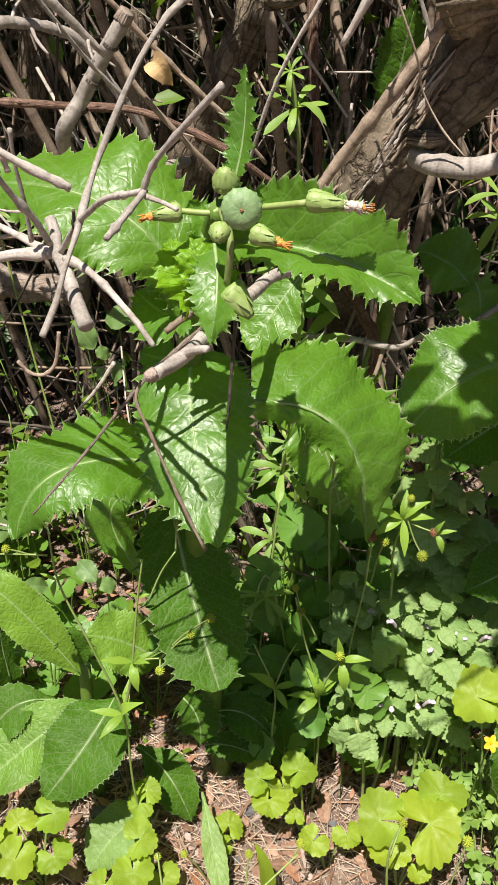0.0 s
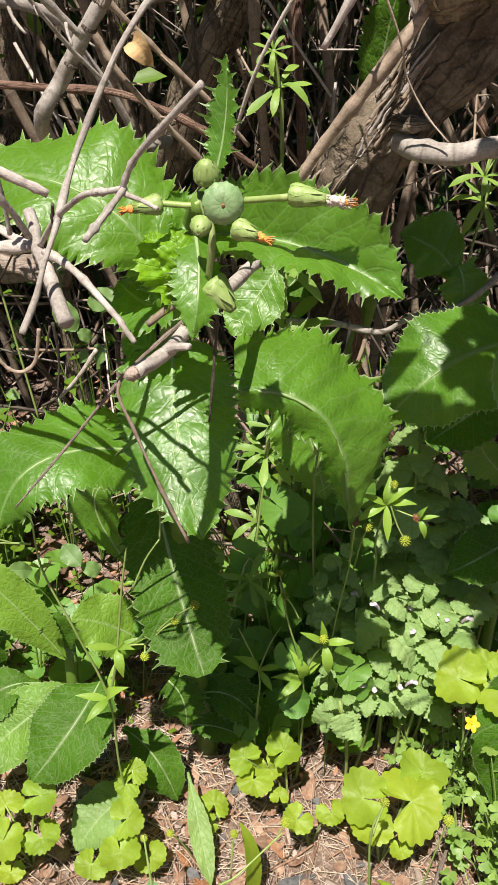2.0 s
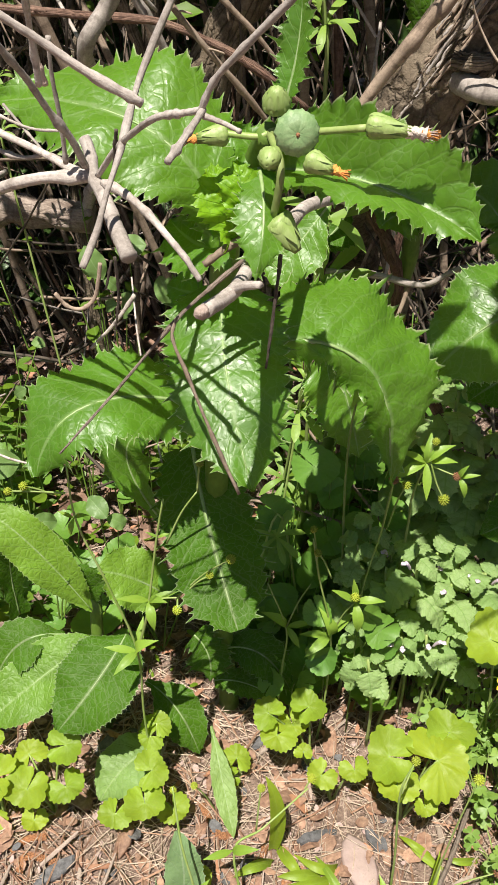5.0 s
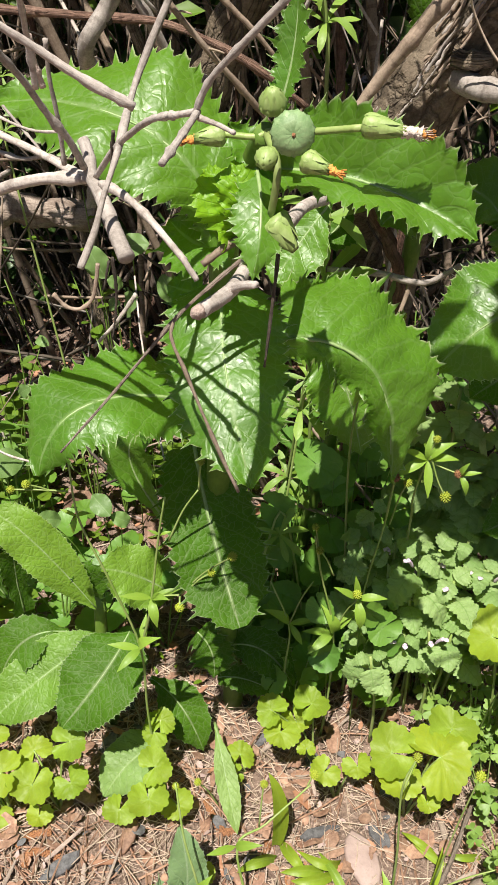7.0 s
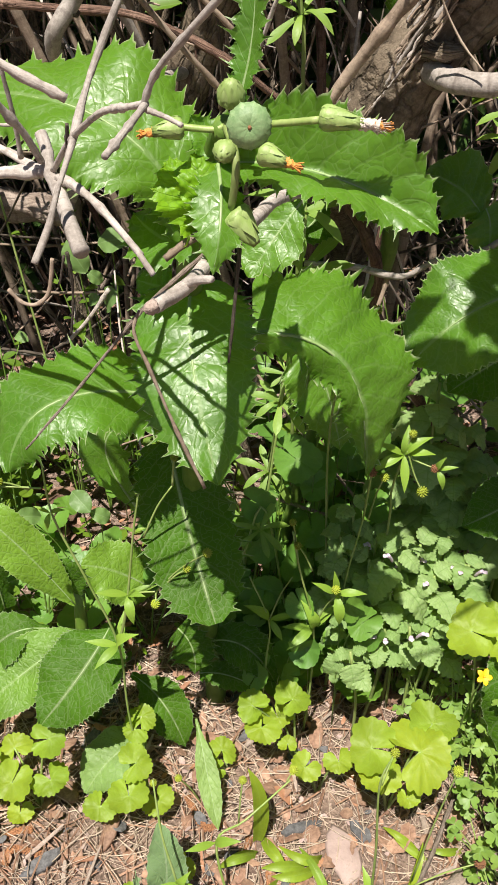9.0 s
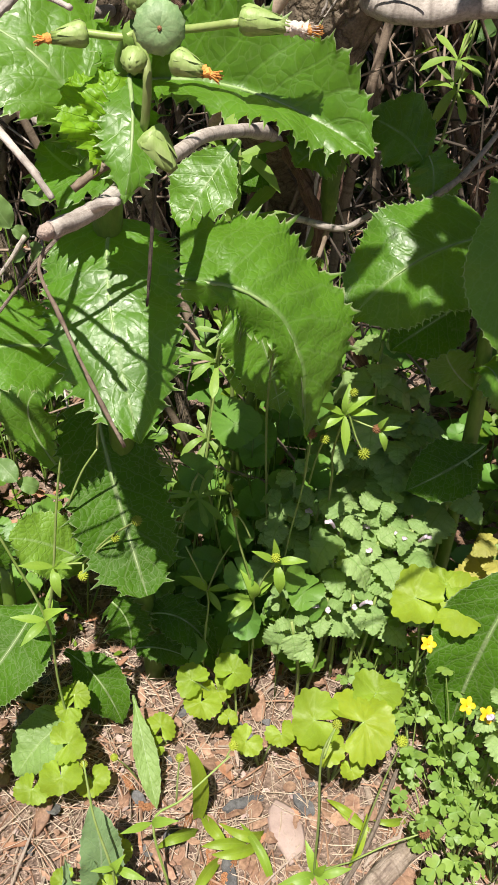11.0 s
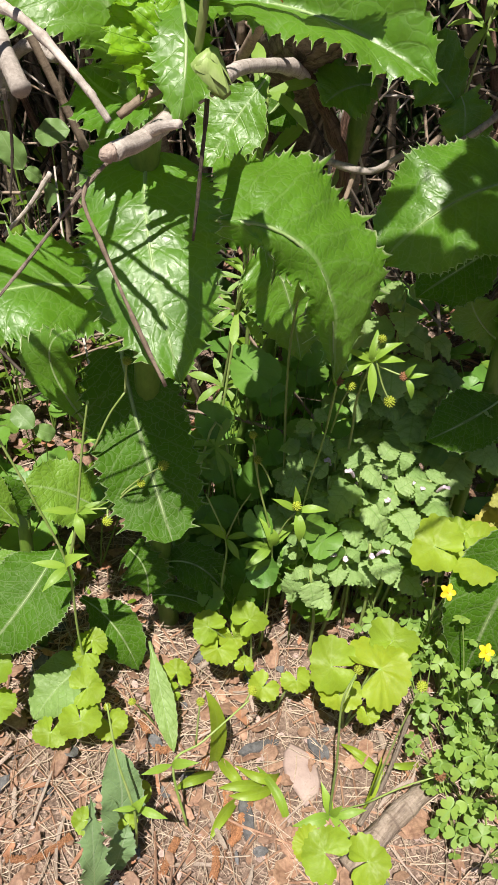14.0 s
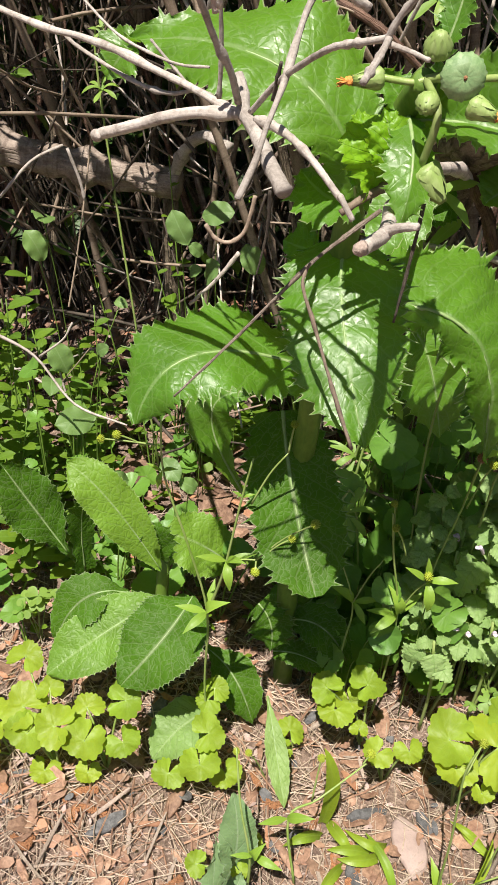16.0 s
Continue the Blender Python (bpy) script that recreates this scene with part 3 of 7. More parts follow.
def ringed_branch():
    t = thing("pruned_branch", (-0.020, 0.638, 0.400), "smooth grey pruned branch with raised dark rings", "branch")
    line = [(-0.020, 0.638, 0.400), (-0.066, 0.510, 0.414), (-0.068, 0.420, 0.451), (-0.055, 0.415, 0.472), (-0.043, 0.410, 0.489), (-0.032, 0.406, 0.503)]
    part("limb", tube(bmesh.new(), line, 0.0040, 0.0034, 14, 8, 0.12, 0, 1), TWIG, t)
    a, b = Vector(line[2]), Vector(line[5])
    # thin shadow bands across the branch, painted as dark raised rings
    for f in (0.06, 0.30, 0.52, 0.80):
        c, d = a.lerp(b, f) + Vector((0, -0.0003, 0.0004)), (b - a).normalized()
        part("ring_scar", tube(bmesh.new(), [c - d * 0.0007, c, c + d * 0.0007], 0.0039 - 0.0004 * f, 0.0038 - 0.0004 * f, 14, 3, 0.15, 0, 4), TWIG_DARK, t, "raised ring coloured dark as a thin shadow band")
    part("cut_end", tube(bmesh.new(), [b - (b - a) * 0.02, b + (b - a) * 0.03, b + (b - a) * 0.06], 0.0037, 0.0034, 14, 4, 0.3, 0, 7, None, 0.1), STICK, t, "weathered cut end")


shrub_stem("shrub_branch", [(-0.045, 0.660, 0.337), (-0.018, 0.640, 0.410), (0.000, 0.630, 0.443), (0.022, 0.620, 0.483), (0.034, 0.610, 0.514), (0.046, 0.61, 0.55), (0.07, 0.62, 0.66)], 0.015, 0.013, BARK, "thick dark brown shrub stem in shade", sides=20, rough=0.35)
ringed_branch()
shrub_stem("shrub_branch", [(-0.180, 0.470, 0.470), (-0.115, 0.460, 0.466), (-0.096, 0.456, 0.465), (-0.067, 0.452, 0.463), (-0.037, 0.448, 0.461), (-0.011, 0.444, 0.452), (0.010, 0.440, 0.441), (0.035, 0.450, 0.421)], 0.0021, 0.0016, TWIG_RED, "thin reddish-brown living twig", knots=5)
shrub_stem("shrub_branch", [(-0.15, 0.36, 0.60), (-0.095, 0.36, 0.549), (-0.074, 0.360, 0.530), (-0.065, 0.368, 0.521), (-0.053, 0.377, 0.508), (-0.039, 0.387, 0.491)], 0.0019, 0.0015, TWIG, "long straight pale grey twig slanting down", knots=4)
shrub_stem("shrub_branch", [(-0.095, 0.35, 0.55), (-0.073, 0.370, 0.526), (-0.064, 0.380, 0.515), (-0.053, 0.390, 0.497), (-0.046, 0.400, 0.485), (-0.034, 0.410, 0.470)], 0.0010, 0.0008, TWIG, "thin pale twig beside a thicker one", "twig", knots=4)
shrub_stem("shrub_branch", [(-0.043, 0.425, 0.496), (-0.036, 0.425, 0.482), (-0.030, 0.425, 0.472), (-0.014, 0.430, 0.452), (0.004, 0.440, 0.430), (0.016, 0.450, 0.414)], 0.0016, 0.0013, TWIG_TAN, "thin straight dry tan twig", knots=4)
shrub_stem("shrub_branch", [(-0.20, 0.47, 0.49), (-0.111, 0.470, 0.500), (-0.095, 0.476, 0.500), (-0.079, 0.482, 0.497), (-0.066, 0.488, 0.490), (-0.057, 0.494, 0.474), (-0.047, 0.500, 0.456), (-0.035, 0.51, 0.43)], 0.0033, 0.0022, TWIG, "bent grey shrub branch", knots=2)
shrub_stem("shrub_branch", [(-0.11, 0.44, 0.60), (-0.069, 0.450, 0.532), (-0.061, 0.455, 0.522), (-0.044, 0.460, 0.508), (-0.035, 0.465, 0.497), (-0.022, 0.470, 0.483), (-0.009, 0.475, 0.469), (0.011, 0.480, 0.449), (0.03, 0.49, 0.425)], 0.0017, 0.0011, TWIG_TAN, "thin tan twig crossing the thicket", knots=7)
shrub_stem("shrub_branch", [(0.037, 0.600, 0.497), (0.039, 0.600, 0.454), (0.044, 0.610, 0.401), (0.046, 0.620, 0.345)], 0.0035, 0.0032, TWIG_TAN, "upright tan shrub shoot")
shrub_stem("shrub_branch", [(0.11, 0.43, 0.60), (0.073, 0.435, 0.54), (0.057, 0.440, 0.509), (0.043, 0.450, 0.486), (0.032, 0.460, 0.463), (0.020, 0.480, 0.427)], 0.0013, 0.0009, TWIG, "fine grey dead twig")
shrub_stem("shrub_branch", [(0.088, 0.45, 0.56), (0.098, 0.450, 0.524), (0.103, 0.450, 0.508), (0.110, 0.450, 0.490)], 0.0012, 0.0010, TWIG, "short grey twig behind the trunk", "twig")
shrub_stem("dry_stalk", [(0.070, 0.39, 0.545), (0.077, 0.388, 0.520), (0.082, 0.386, 0.508), (0.093, 0.392, 0.485), (0.098, 0.400, 0.471), (0.108, 0.400, 0.455), (0.118, 0.395, 0.444)], 0.0006, 0.0004, STRAW, "hair-thin dry stalk over the trunk", "stalk", sides=6)
shrub_stem("shrub_branch", [(-0.168, 0.840, 0.517), (-0.178, 0.850, 0.453), (-0.187, 0.860, 0.375), (-0.193, 0.870, 0.335)], 0.013, 0.012, BARK, "dark upright shrub stem", sides=12, rough=0.3)
shrub_stem("shrub_branch", [(-0.075, 0.820, 0.493), (-0.077, 0.830, 0.432), (-0.081, 0.850, 0.352)], 0.009, 0.009, BARK, "dark upright shrub stem", sides=10, rough=0.3)


def fallen_log():
    t = thing("fallen_branch", (-0.16, 0.69, 0.03), "thick grey weathered branch with peeling bark and a broken end", "branch")
    part("limb", tube(bmesh.new(), [(-0.343, 0.690, 0.328), (-0.271, 0.690, 0.307), (-0.210, 0.685, 0.297), (-0.153, 0.680, 0.290), (-0.120, 0.675, 0.287)], 0.0140, 0.0110, 32, 14, 0.35, 2, 3, None, 0.12), STICK, t)
    part("broken_stub", tube(bmesh.new(), [(-0.130, 0.680, 0.285), (-0.113, 0.660, 0.321), (-0.096, 0.640, 0.337), (-0.076, 0.620, 0.335)], 0.0050, 0.0036, 12, 7, 0.5, 2, 8, None, 0.15), TWIG, t, "broken stub with splintered pale end")
    part("prop", tube(bmesh.new(), [(-0.130, 0.685, 0.281), (-0.13, 0.70, 0.16), (-0.12, 0.72, 0.02)], 0.007, 0.009, 10, 6, 0.35, 1, 9), BARK, t)


fallen_log()


def pruned_cluster():
    """The dead, pruned branch that hangs in front of the thistle."""
    t = thing("dead_branch", (-0.100, 0.310, 0.422), "pale grey dead branch with cut stubs and forked twigs", "branch")
    def arm(name, pts, r0, r1, seed, mat=TWIG, label="", rough=0.3, knots=3):
        part(name, tube(bmesh.new(), pts, r0, r1, 12, 8, rough * 0.6, knots, seed, None, 0.03), mat, t, label)
    arm("limb", [(-0.183, 0.665, 0.329), (-0.145, 0.500, 0.372), (-0.114, 0.370, 0.406), (-0.100, 0.315, 0.421), (-0.096, 0.308, 0.424), (-0.082, 0.298, 0.430), (-0.071, 0.290, 0.435), (-0.060, 0.285, 0.438), (-0.050, 0.281, 0.439), (-0.044, 0.279, 0.440)], 0.0022, 0.0018, 1, rough=0.15, knots=2)
    arm("cut_stub", [(-0.048, 0.288, 0.449), (-0.046, 0.284, 0.445), (-0.045, 0.279, 0.440), (-0.041, 0.270, 0.437), (-0.036, 0.256, 0.432), (-0.031, 0.243, 0.428)], 0.0019, 0.0025, 2, TWIG, "short stub with a cut end", 0.2, 0)
    arm("twig", [(-0.044, 0.240, 0.426), (-0.040, 0.246, 0.434), (-0.037, 0.252, 0.443), (-0.033, 0.260, 0.453), (-0.030, 0.270, 0.463), (-0.026, 0.280, 0.473), (-0.014, 0.286, 0.495), (-0.006, 0.294, 0.506), (-0.002, 0.301, 0.510), (0.005, 0.307, 0.515), (0.014, 0.316, 0.521), (0.027, 0.326, 0.526), (0.046, 0.34, 0.533), (0.075, 0.37, 0.56), (0.13, 0.42, 0.64)], 0.00078, 0.00105, 3, TWIG, "long straight pale twig", 0.25, 9)
    arm("twig", [(-0.041, 0.272, 0.440), (-0.036, 0.266, 0.440), (-0.029, 0.258, 0.438), (-0.022, 0.251, 0.433), (-0.015, 0.246, 0.426), (-0.015, 0.244, 0.427), (-0.011, 0.242, 0.421)], 0.00122, 0.00087, 4, TWIG, "curved pale twig", 0.25, 5)
    arm("twig", [(-0.043, 0.276, 0.441), (-0.035, 0.265, 0.452), (-0.027, 0.254, 0.460), (-0.021, 0.245, 0.465), (-0.016, 0.240, 0.467), (-0.014, 0.236, 0.468), (-0.008, 0.231, 0.470)], 0.00096, 0.00087, 5)
    arm("twig", [(-0.008, 0.231, 0.470), (-0.011, 0.218, 0.468), (-0.015, 0.205, 0.465)], 0.00087, 0.00087, 6)
    arm("twig", [(-0.009, 0.231, 0.469), (-0.005, 0.228, 0.477), (0.002, 0.222, 0.485), (0.014, 0.215, 0.497)], 0.00078, 0.00087, 7)
    arm("twig", [(-0.009, 0.231, 0.469), (-0.003, 0.226, 0.468), (0.001, 0.222, 0.467)], 0.00070, 0.00052, 8)
    arm("twig", [(-0.157, 0.370, 0.456), (-0.123, 0.340, 0.452), (-0.107, 0.325, 0.452), (-0.090, 0.312, 0.450), (-0.077, 0.302, 0.447), (-0.064, 0.293, 0.444), (-0.052, 0.283, 0.441), (-0.045, 0.279, 0.440)], 0.00113, 0.00122, 9, rough=0.2, knots=6)
    arm("twig", [(-0.117, 0.340, 0.451), (-0.110, 0.335, 0.447), (-0.094, 0.322, 0.442), (-0.082, 0.310, 0.440), (-0.071, 0.300, 0.440), (-0.060, 0.292, 0.443), (-0.051, 0.284, 0.440)], 0.00070, 0.00070, 10)
    arm("twig", [(-0.114, 0.345, 0.466), (-0.109, 0.340, 0.463), (-0.094, 0.328, 0.453), (-0.079, 0.315, 0.449), (-0.068, 0.305, 0.448), (-0.058, 0.298, 0.449)], 0.00052, 0.00044, 11)
    arm("twig", [(-0.080, 0.318, 0.453), (-0.073, 0.310, 0.448), (-0.065, 0.300, 0.443)], 0.00052, 0.00044, 12)
    arm("twig", [(-0.061, 0.245, 0.486), (-0.059, 0.250, 0.480), (-0.056, 0.258, 0.472), (-0.053, 0.266, 0.462), (-0.049, 0.272, 0.453), (-0.047, 0.279, 0.443)], 0.00087, 0.00113, 13)
    arm("twig", [(-0.054, 0.262, 0.483), (-0.054, 0.264, 0.476), (-0.053, 0.266, 0.469)], 0.00087, 0.00087, 14, CUT, "broken pale twig end")
    arm("twig", [(-0.051, 0.268, 0.481), (-0.052, 0.271, 0.470), (-0.052, 0.275, 0.457), (-0.053, 0.279, 0.444)], 0.00061, 0.00070, 15)
    arm("twig", [(-0.034, 0.262, 0.458), (-0.035, 0.264, 0.453), (-0.036, 0.266, 0.447)], 0.00052, 0.00070, 16, TWIG_DARK)
    arm("twig", [(-0.039, 0.241, 0.427), (-0.040, 0.241, 0.422), (-0.042, 0.241, 0.416), (-0.046, 0.241, 0.413), (-0.050, 0.241, 0.414), (-0.053, 0.241, 0.418)], 0.00061, 0.00052, 17, TWIG_TAN)
    arm("twig", [(-0.035, 0.243, 0.428), (-0.035, 0.244, 0.419), (-0.036, 0.245, 0.411), (-0.038, 0.245, 0.401)], 0.00052, 0.00026, 18, TWIG_DARK, "", 0.5)
    arm("twig", [(-0.036, 0.243, 0.427), (-0.038, 0.243, 0.420), (-0.039, 0.243, 0.418)], 0.00044, 0.00026, 19, TWIG_DARK, "", 0.5)
    arm("twig", [(-0.041, 0.175, 0.499), (-0.033, 0.178, 0.493), (-0.025, 0.180, 0.487), (-0.017, 0.182, 0.482)], 0.00070, 0.00087, 20)
    arm("twig", [(-0.047, 0.230, 0.497), (-0.049, 0.240, 0.484), (-0.050, 0.245, 0.473)], 0.00070, 0.00087, 21)


pruned_cluster()


def cut_branch():
    """The cut branch that comes forward from the thicket and ends before the thistle."""
    t = thing("cut_branch", (0.079, 0.500, 0.355), "grey cut branch ending in a sawn stub", "branch")
    part("limb", tube(bmesh.new(), [(0.076, 0.500, 0.355), (0.060, 0.460, 0.374), (0.032, 0.390, 0.393), (0.019, 0.340, 0.401), (0.007, 0.295, 0.408), (-0.001, 0.245, 0.417), (-0.009, 0.222, 0.421)], 0.0034, 0.0021, 12, 8, 0.15, 2, 21), TWIG, t)
    part("nub", tube(bmesh.new(), [(-0.002, 0.240, 0.419), (0.002, 0.236, 0.422), (0.006, 0.232, 0.424)], 0.0017, 0.0011, 9, 4, 0.2, 0, 22), TWIG, t)
    part("cut_face", tube(bmesh.new(), [(-0.009, 0.222, 0.421), (-0.010, 0.221, 0.421), (-0.010, 0.220, 0.421)], 0.0021, 0.0017, 11, 2, 0.3, 0, 5), CUT, t, "raw pinkish sawn end")


cut_branch()
shrub_stem("hanging_twig", [(0.0385, 0.190, 0.506), (0.044, 0.188, 0.5155), (0.049, 0.186, 0.523), (0.056, 0.185, 0.532), (0.13, 0.20, 0.62), (0.25, 0.36, 0.74), (0.32, 0.62, 0.80)], 0.00062, 0.0018, TWIG, "pale grey twig hanging from the shrub", "twig")
shrub_stem("dark_twig", [(-0.068, 0.272, 0.339), (-0.045, 0.276, 0.364), (-0.022, 0.280, 0.390), (-0.010, 0.284, 0.400), (0.002, 0.290, 0.408)], 0.0004, 0.0008, STICK, "thin brown dead stalk leaning on the thistle", "twig", 7, 0.4, 6)
shrub_stem("dark_twig", [(0.014, 0.275, 0.419), (0.012, 0.272, 0.401), (0.009, 0.270, 0.376)], 0.0006, 0.0004, TWIG_DARK, "dark prickly dead stalk", "twig", 7, 0.5, 9)
shrub_stem("dry_twig", [(-0.021, 0.275, 0.394), (-0.023, 0.272, 0.387), (-0.018, 0.268, 0.374), (-0.010, 0.262, 0.353), (-0.001, 0.258, 0.330)], 0.0005, 0.0007, TWIG_TAN, "thin tan twig hanging over a leaf", "twig", 7, 0.5, 6)
shrub_stem("dry_twig", [(-0.012, 0.285, 0.408), (-0.004, 0.288, 0.413), (0.005, 0.295, 0.416)], 0.0013, 0.0016, TWIG_TAN, "short tan dead twig", "twig", 7, 0.25, 2)
shrub_stem("dry_twig", [(-0.078, 0.400, 0.315), (-0.064, 0.400, 0.330), (-0.053, 0.400, 0.345)], 0.0009, 0.0012, TWIG, "thin grey dead twig", "twig", 7, 0.25, 2)
shrub_stem("red_stem", [(0.069, 0.490, 0.367), (0.083, 0.488, 0.346), (0.097, 0.487, 0.313), (0.097, 0.485, 0.288), (0.113, 0.480, 0.253), (0.137, 0.475, 0.215), (0.168, 0.470, 0.186)], 0.0034, 0.0024, TWIG_RED, "peeling reddish shrub stem", "branch", 12, 0.7, 4)
shrub_stem("dry_twig", [(0.050, 0.470, 0.327), (0.081, 0.470, 0.324), (0.107, 0.465, 0.320), (0.125, 0.460, 0.332), (0.149, 0.460, 0.337), (0.168, 0.460, 0.351), (0.190, 0.470, 0.375)], 0.0020, 0.0014, TWIG, "long bent grey twig near the ground", "twig", 8, 0.3, 4)
shrub_stem("dry_twig", [(0.100, 0.470, 0.320), (0.095, 0.465, 0.304), (0.089, 0.460, 0.293)], 0.0014, 0.0012, TWIG_TAN, "short tan dead twig", "twig")
shrub_stem("dry_twig", [(-0.208, 0.450, 0.265), (-0.182, 0.450, 0.249), (-0.157, 0.440, 0.222), (-0.122, 0.430, 0.215)], 0.0011, 0.0006, TWIG, "thin pale branching dead twig", "twig", 6, 0.3, 3)
shrub_stem("dry_twig", [(-0.179, 0.450, 0.249), (-0.163, 0.450, 0.262), (-0.156, 0.450, 0.274)], 0.0008, 0.0006, TWIG, "thin pale dead twig", "twig", 6)
shrub_stem("dry_twig", [(-0.208, 0.500, 0.331), (-0.189, 0.510, 0.351), (-0.171, 0.520, 0.359)], 0.0010, 0.0010, TWIG, "thin pale dead twig", "twig", 6)
shrub_stem("dry_twig", [(-0.163, 0.500, 0.363), (-0.157, 0.500, 0.344), (-0.155, 0.500, 0.332)], 0.0010, 0.0010, TWIG, "thin pale dead twig", "twig", 6)
shrub_stem("fallen_stick", [(0.091, 0.230, 0.008), (0.117, 0.252, 0.011), (0.141, 0.270, 0.012), (0.166, 0.286, 0.012)], 0.0072, 0.0058, STICK, "weathered grey stick lying in the litter", "stick", 12, 0.3, 2)
shrub_stem("fallen_stick", [(0.101, 0.254, 0.010), (0.123, 0.282, 0.012), (0.150, 0.328, 0.014)], 0.0018, 0.0012, STICK, "thin grey stick in the litter", "stick", 8, 0.3, 2)

solo("dead_leaf", leaf(bmesh.new(), (-0.028, 0.470, 0.481), (-0.023, 0.465, 0.477), (-0.018, 0.470, 0.469), (-0.4, -0.8, 0.5), 0.012, "ovate", 1, 0, 0, 0.3, 0.3, 0.05, 0, 4, 10, 3), DRY_TAN, "curled tan dead leaf caught in the twigs", "leaf")


# ---- sow thistles ----
LEAF_COUNT = [0]


def thistle_leaf(plant, base, mid, tip, up, width, kind="thistle", teeth=20, material=None, bite=0.11, spine=0.125, fold=0.12, curl=0.0, wave=0.05, pucker=0.017, rib=0.0008, twist=0.0, half=9, label="", halves=(1.0, 1.0)):
    LEAF_COUNT[0] += 1
    ob = part("leaf", leaf(bmesh.new(), base, mid, tip, up, width, kind, teeth, bite, spine, fold, curl, wave, pucker, half, 10, LEAF_COUNT[0] * 13, twist, halves), material or THISTLE, plant, label)
    if rib:
        part("midrib", tube(bmesh.new(), midrib_line(base, mid, tip, up, -0.35 * rib), rib, rib * 0.25, 6, 4), MIDRIB, ob)
    return ob


def thistle_bud(plant, at, way, r, tall, seed, florets=0, white=False, disc=False, cone=False):
    """A flower head: ribbed green bracts, drawn in towards the mouth, with withered florets."""
    at, way = Vector(at), Vector(way).normalized()
    bm = bmesh.new()
    side = way.orthogonal().normalized()
    other = way.cross(side)
    if disc:
        profile = ((0.0, 0.30), (0.10, 0.85), (0.40, 1.0), (0.70, 0.94), (0.90, 0.66), (0.97, 0.35), (0.98, 0.12))
    elif florets:
        profile = ((0.0, 0.30), (0.04, 0.74), (0.14, 0.98), (0.28, 0.96), (0.5, 0.72), (0.75, 0.50), (1.0, 0.40))
    elif cone:
        profile = ((0.0, 0.35), (0.05, 0.9), (0.16, 1.0), (0.4, 0.80), (0.7, 0.50), (0.92, 0.30), (1.0, 0.22))
    else:
        profile = ((0.0, 0.3), (0.06, 0.8), (0.22, 1.0), (0.45, 0.92), (0.68, 0.70), (0.88, 0.40), (1.0, 0.06))
    rings = []
    n = 22
    for k, w in profile:
        rings.append([bm.verts.new(at + way * tall * k + (side * math.cos(2 * math.pi * j / n) + other * math.sin(2 * math.pi * j / n)) * r * w * (1 + 0.085 * (1 if j % 2 else -1) * (0.3 + k))) for j in range(n)])
    for a, b in zip(rings, rings[1:]):
        for j in range(n):
            bm.faces.new((a[j], a[(j + 1) % n], b[(j + 1) % n], b[j]))
    bm.faces.new(rings[0][::-1])
    mouth = [bm.verts.new(v.co - way * tall * 0.04) for v in rings[-1]]
    for j in range(n):
        bm.faces.new((rings[-1][j], rings[-1][(j + 1) % n], mouth[(j + 1) % n], mouth[j]))
    bm.faces.new(mouth)
    ob = part("flower_bud", bm, BUD_BLUE if disc else BUD, plant, "ribbed green flower bud" if not florets else "withered flower head with orange florets")
    if disc:
        for k in range(11):
            a = 2 * math.pi * k / 11
            d = side * math.cos(a) + other * math.sin(a)
            part("bract", leaf(bmesh.new(), at + way * tall * 0.5 + d * r * 1.0, at + way * tall * 1.02 + d * r * 0.62, at + way * tall * 1.08 + d * r * 0.05, way, r * 0.46, "narrow", 1, 0, 0, -0.12, 0, 0, 0, 2, 8, k), BUD_BLUE, ob)
        part("tip", ball(bmesh.new(), at + way * tall * 1.05, r * 0.12, 4, 8, 0.2, seed), CATKIN, ob, "brownish centre of the bud")
    else:
        for k in range(14):
            a = 2 * math.pi * (k % 7) / 7 + (0.45 if k > 6 else 0.0)
            d = side * math.cos(a) + other * math.sin(a)
            w0 = (0.70, 0.97, 0.72) if k < 7 else (0.92, 0.84, 0.52)
            h0 = (0.02, 0.20, 0.52) if k < 7 else (0.14, 0.42, 0.86)
            b, m, e = (at + way * tall * h + d * r * (w + 0.03) for h, w in zip(h0, w0))
            part("bract", leaf(bmesh.new(), b, m, e, d, r * 0.78, "narrow", 1, 0, 0, -0.22, 0, 0, 0, 2, 6, k), BUD, ob)
    if white:
        part("down", tube(bmesh.new(), [at + way * tall * 0.9, at + way * tall * 1.15, at + way * tall * 1.34], r * 0.38, r * 0.48, 16, 5, 0.3, 0, seed, None, 0.7), PAPPUS, ob, "tuft of white down")
        rnd = random.Random(seed + 5)
        bm = bmesh.new()
        for _ in range(36):
            d = (way * 2.6 + side * rnd.uniform(-1, 1) + other * rnd.uniform(-1, 1)).normalized()
            s = at + way * tall * rnd.uniform(0.9, 1.2)
            tube(bm, [s, s + d * r * 0.8, s + d * r * 1.5], r * 0.06, r * 0.03, 3, 1)
        part("down_hairs", bm, PAPPUS, ob, "loose white hairs")
    if florets:
        s = at + way * tall * (1.22 if white else 0.92)
        bm = tube(bmesh.new(), [s, s + way * r * 0.5, s + way * r * 0.8], r * 0.36, r * 0.22, 11, 4, 0.5, 0, seed, None, 0.9)
        rnd = random.Random(seed)
        for _ in range(22):
            d = (way * 1.8 + side * rnd.uniform(-1, 1) + other * rnd.uniform(-1, 1)).normalized()
            tube(bm, [s + way * r * 0.2, s + way * r * 0.5 + d * r * 0.3, s + way * r * 0.6 + d * r * rnd.uniform(0.6, 1.0)], r * 0.10, r * 0.05, 4, 2)
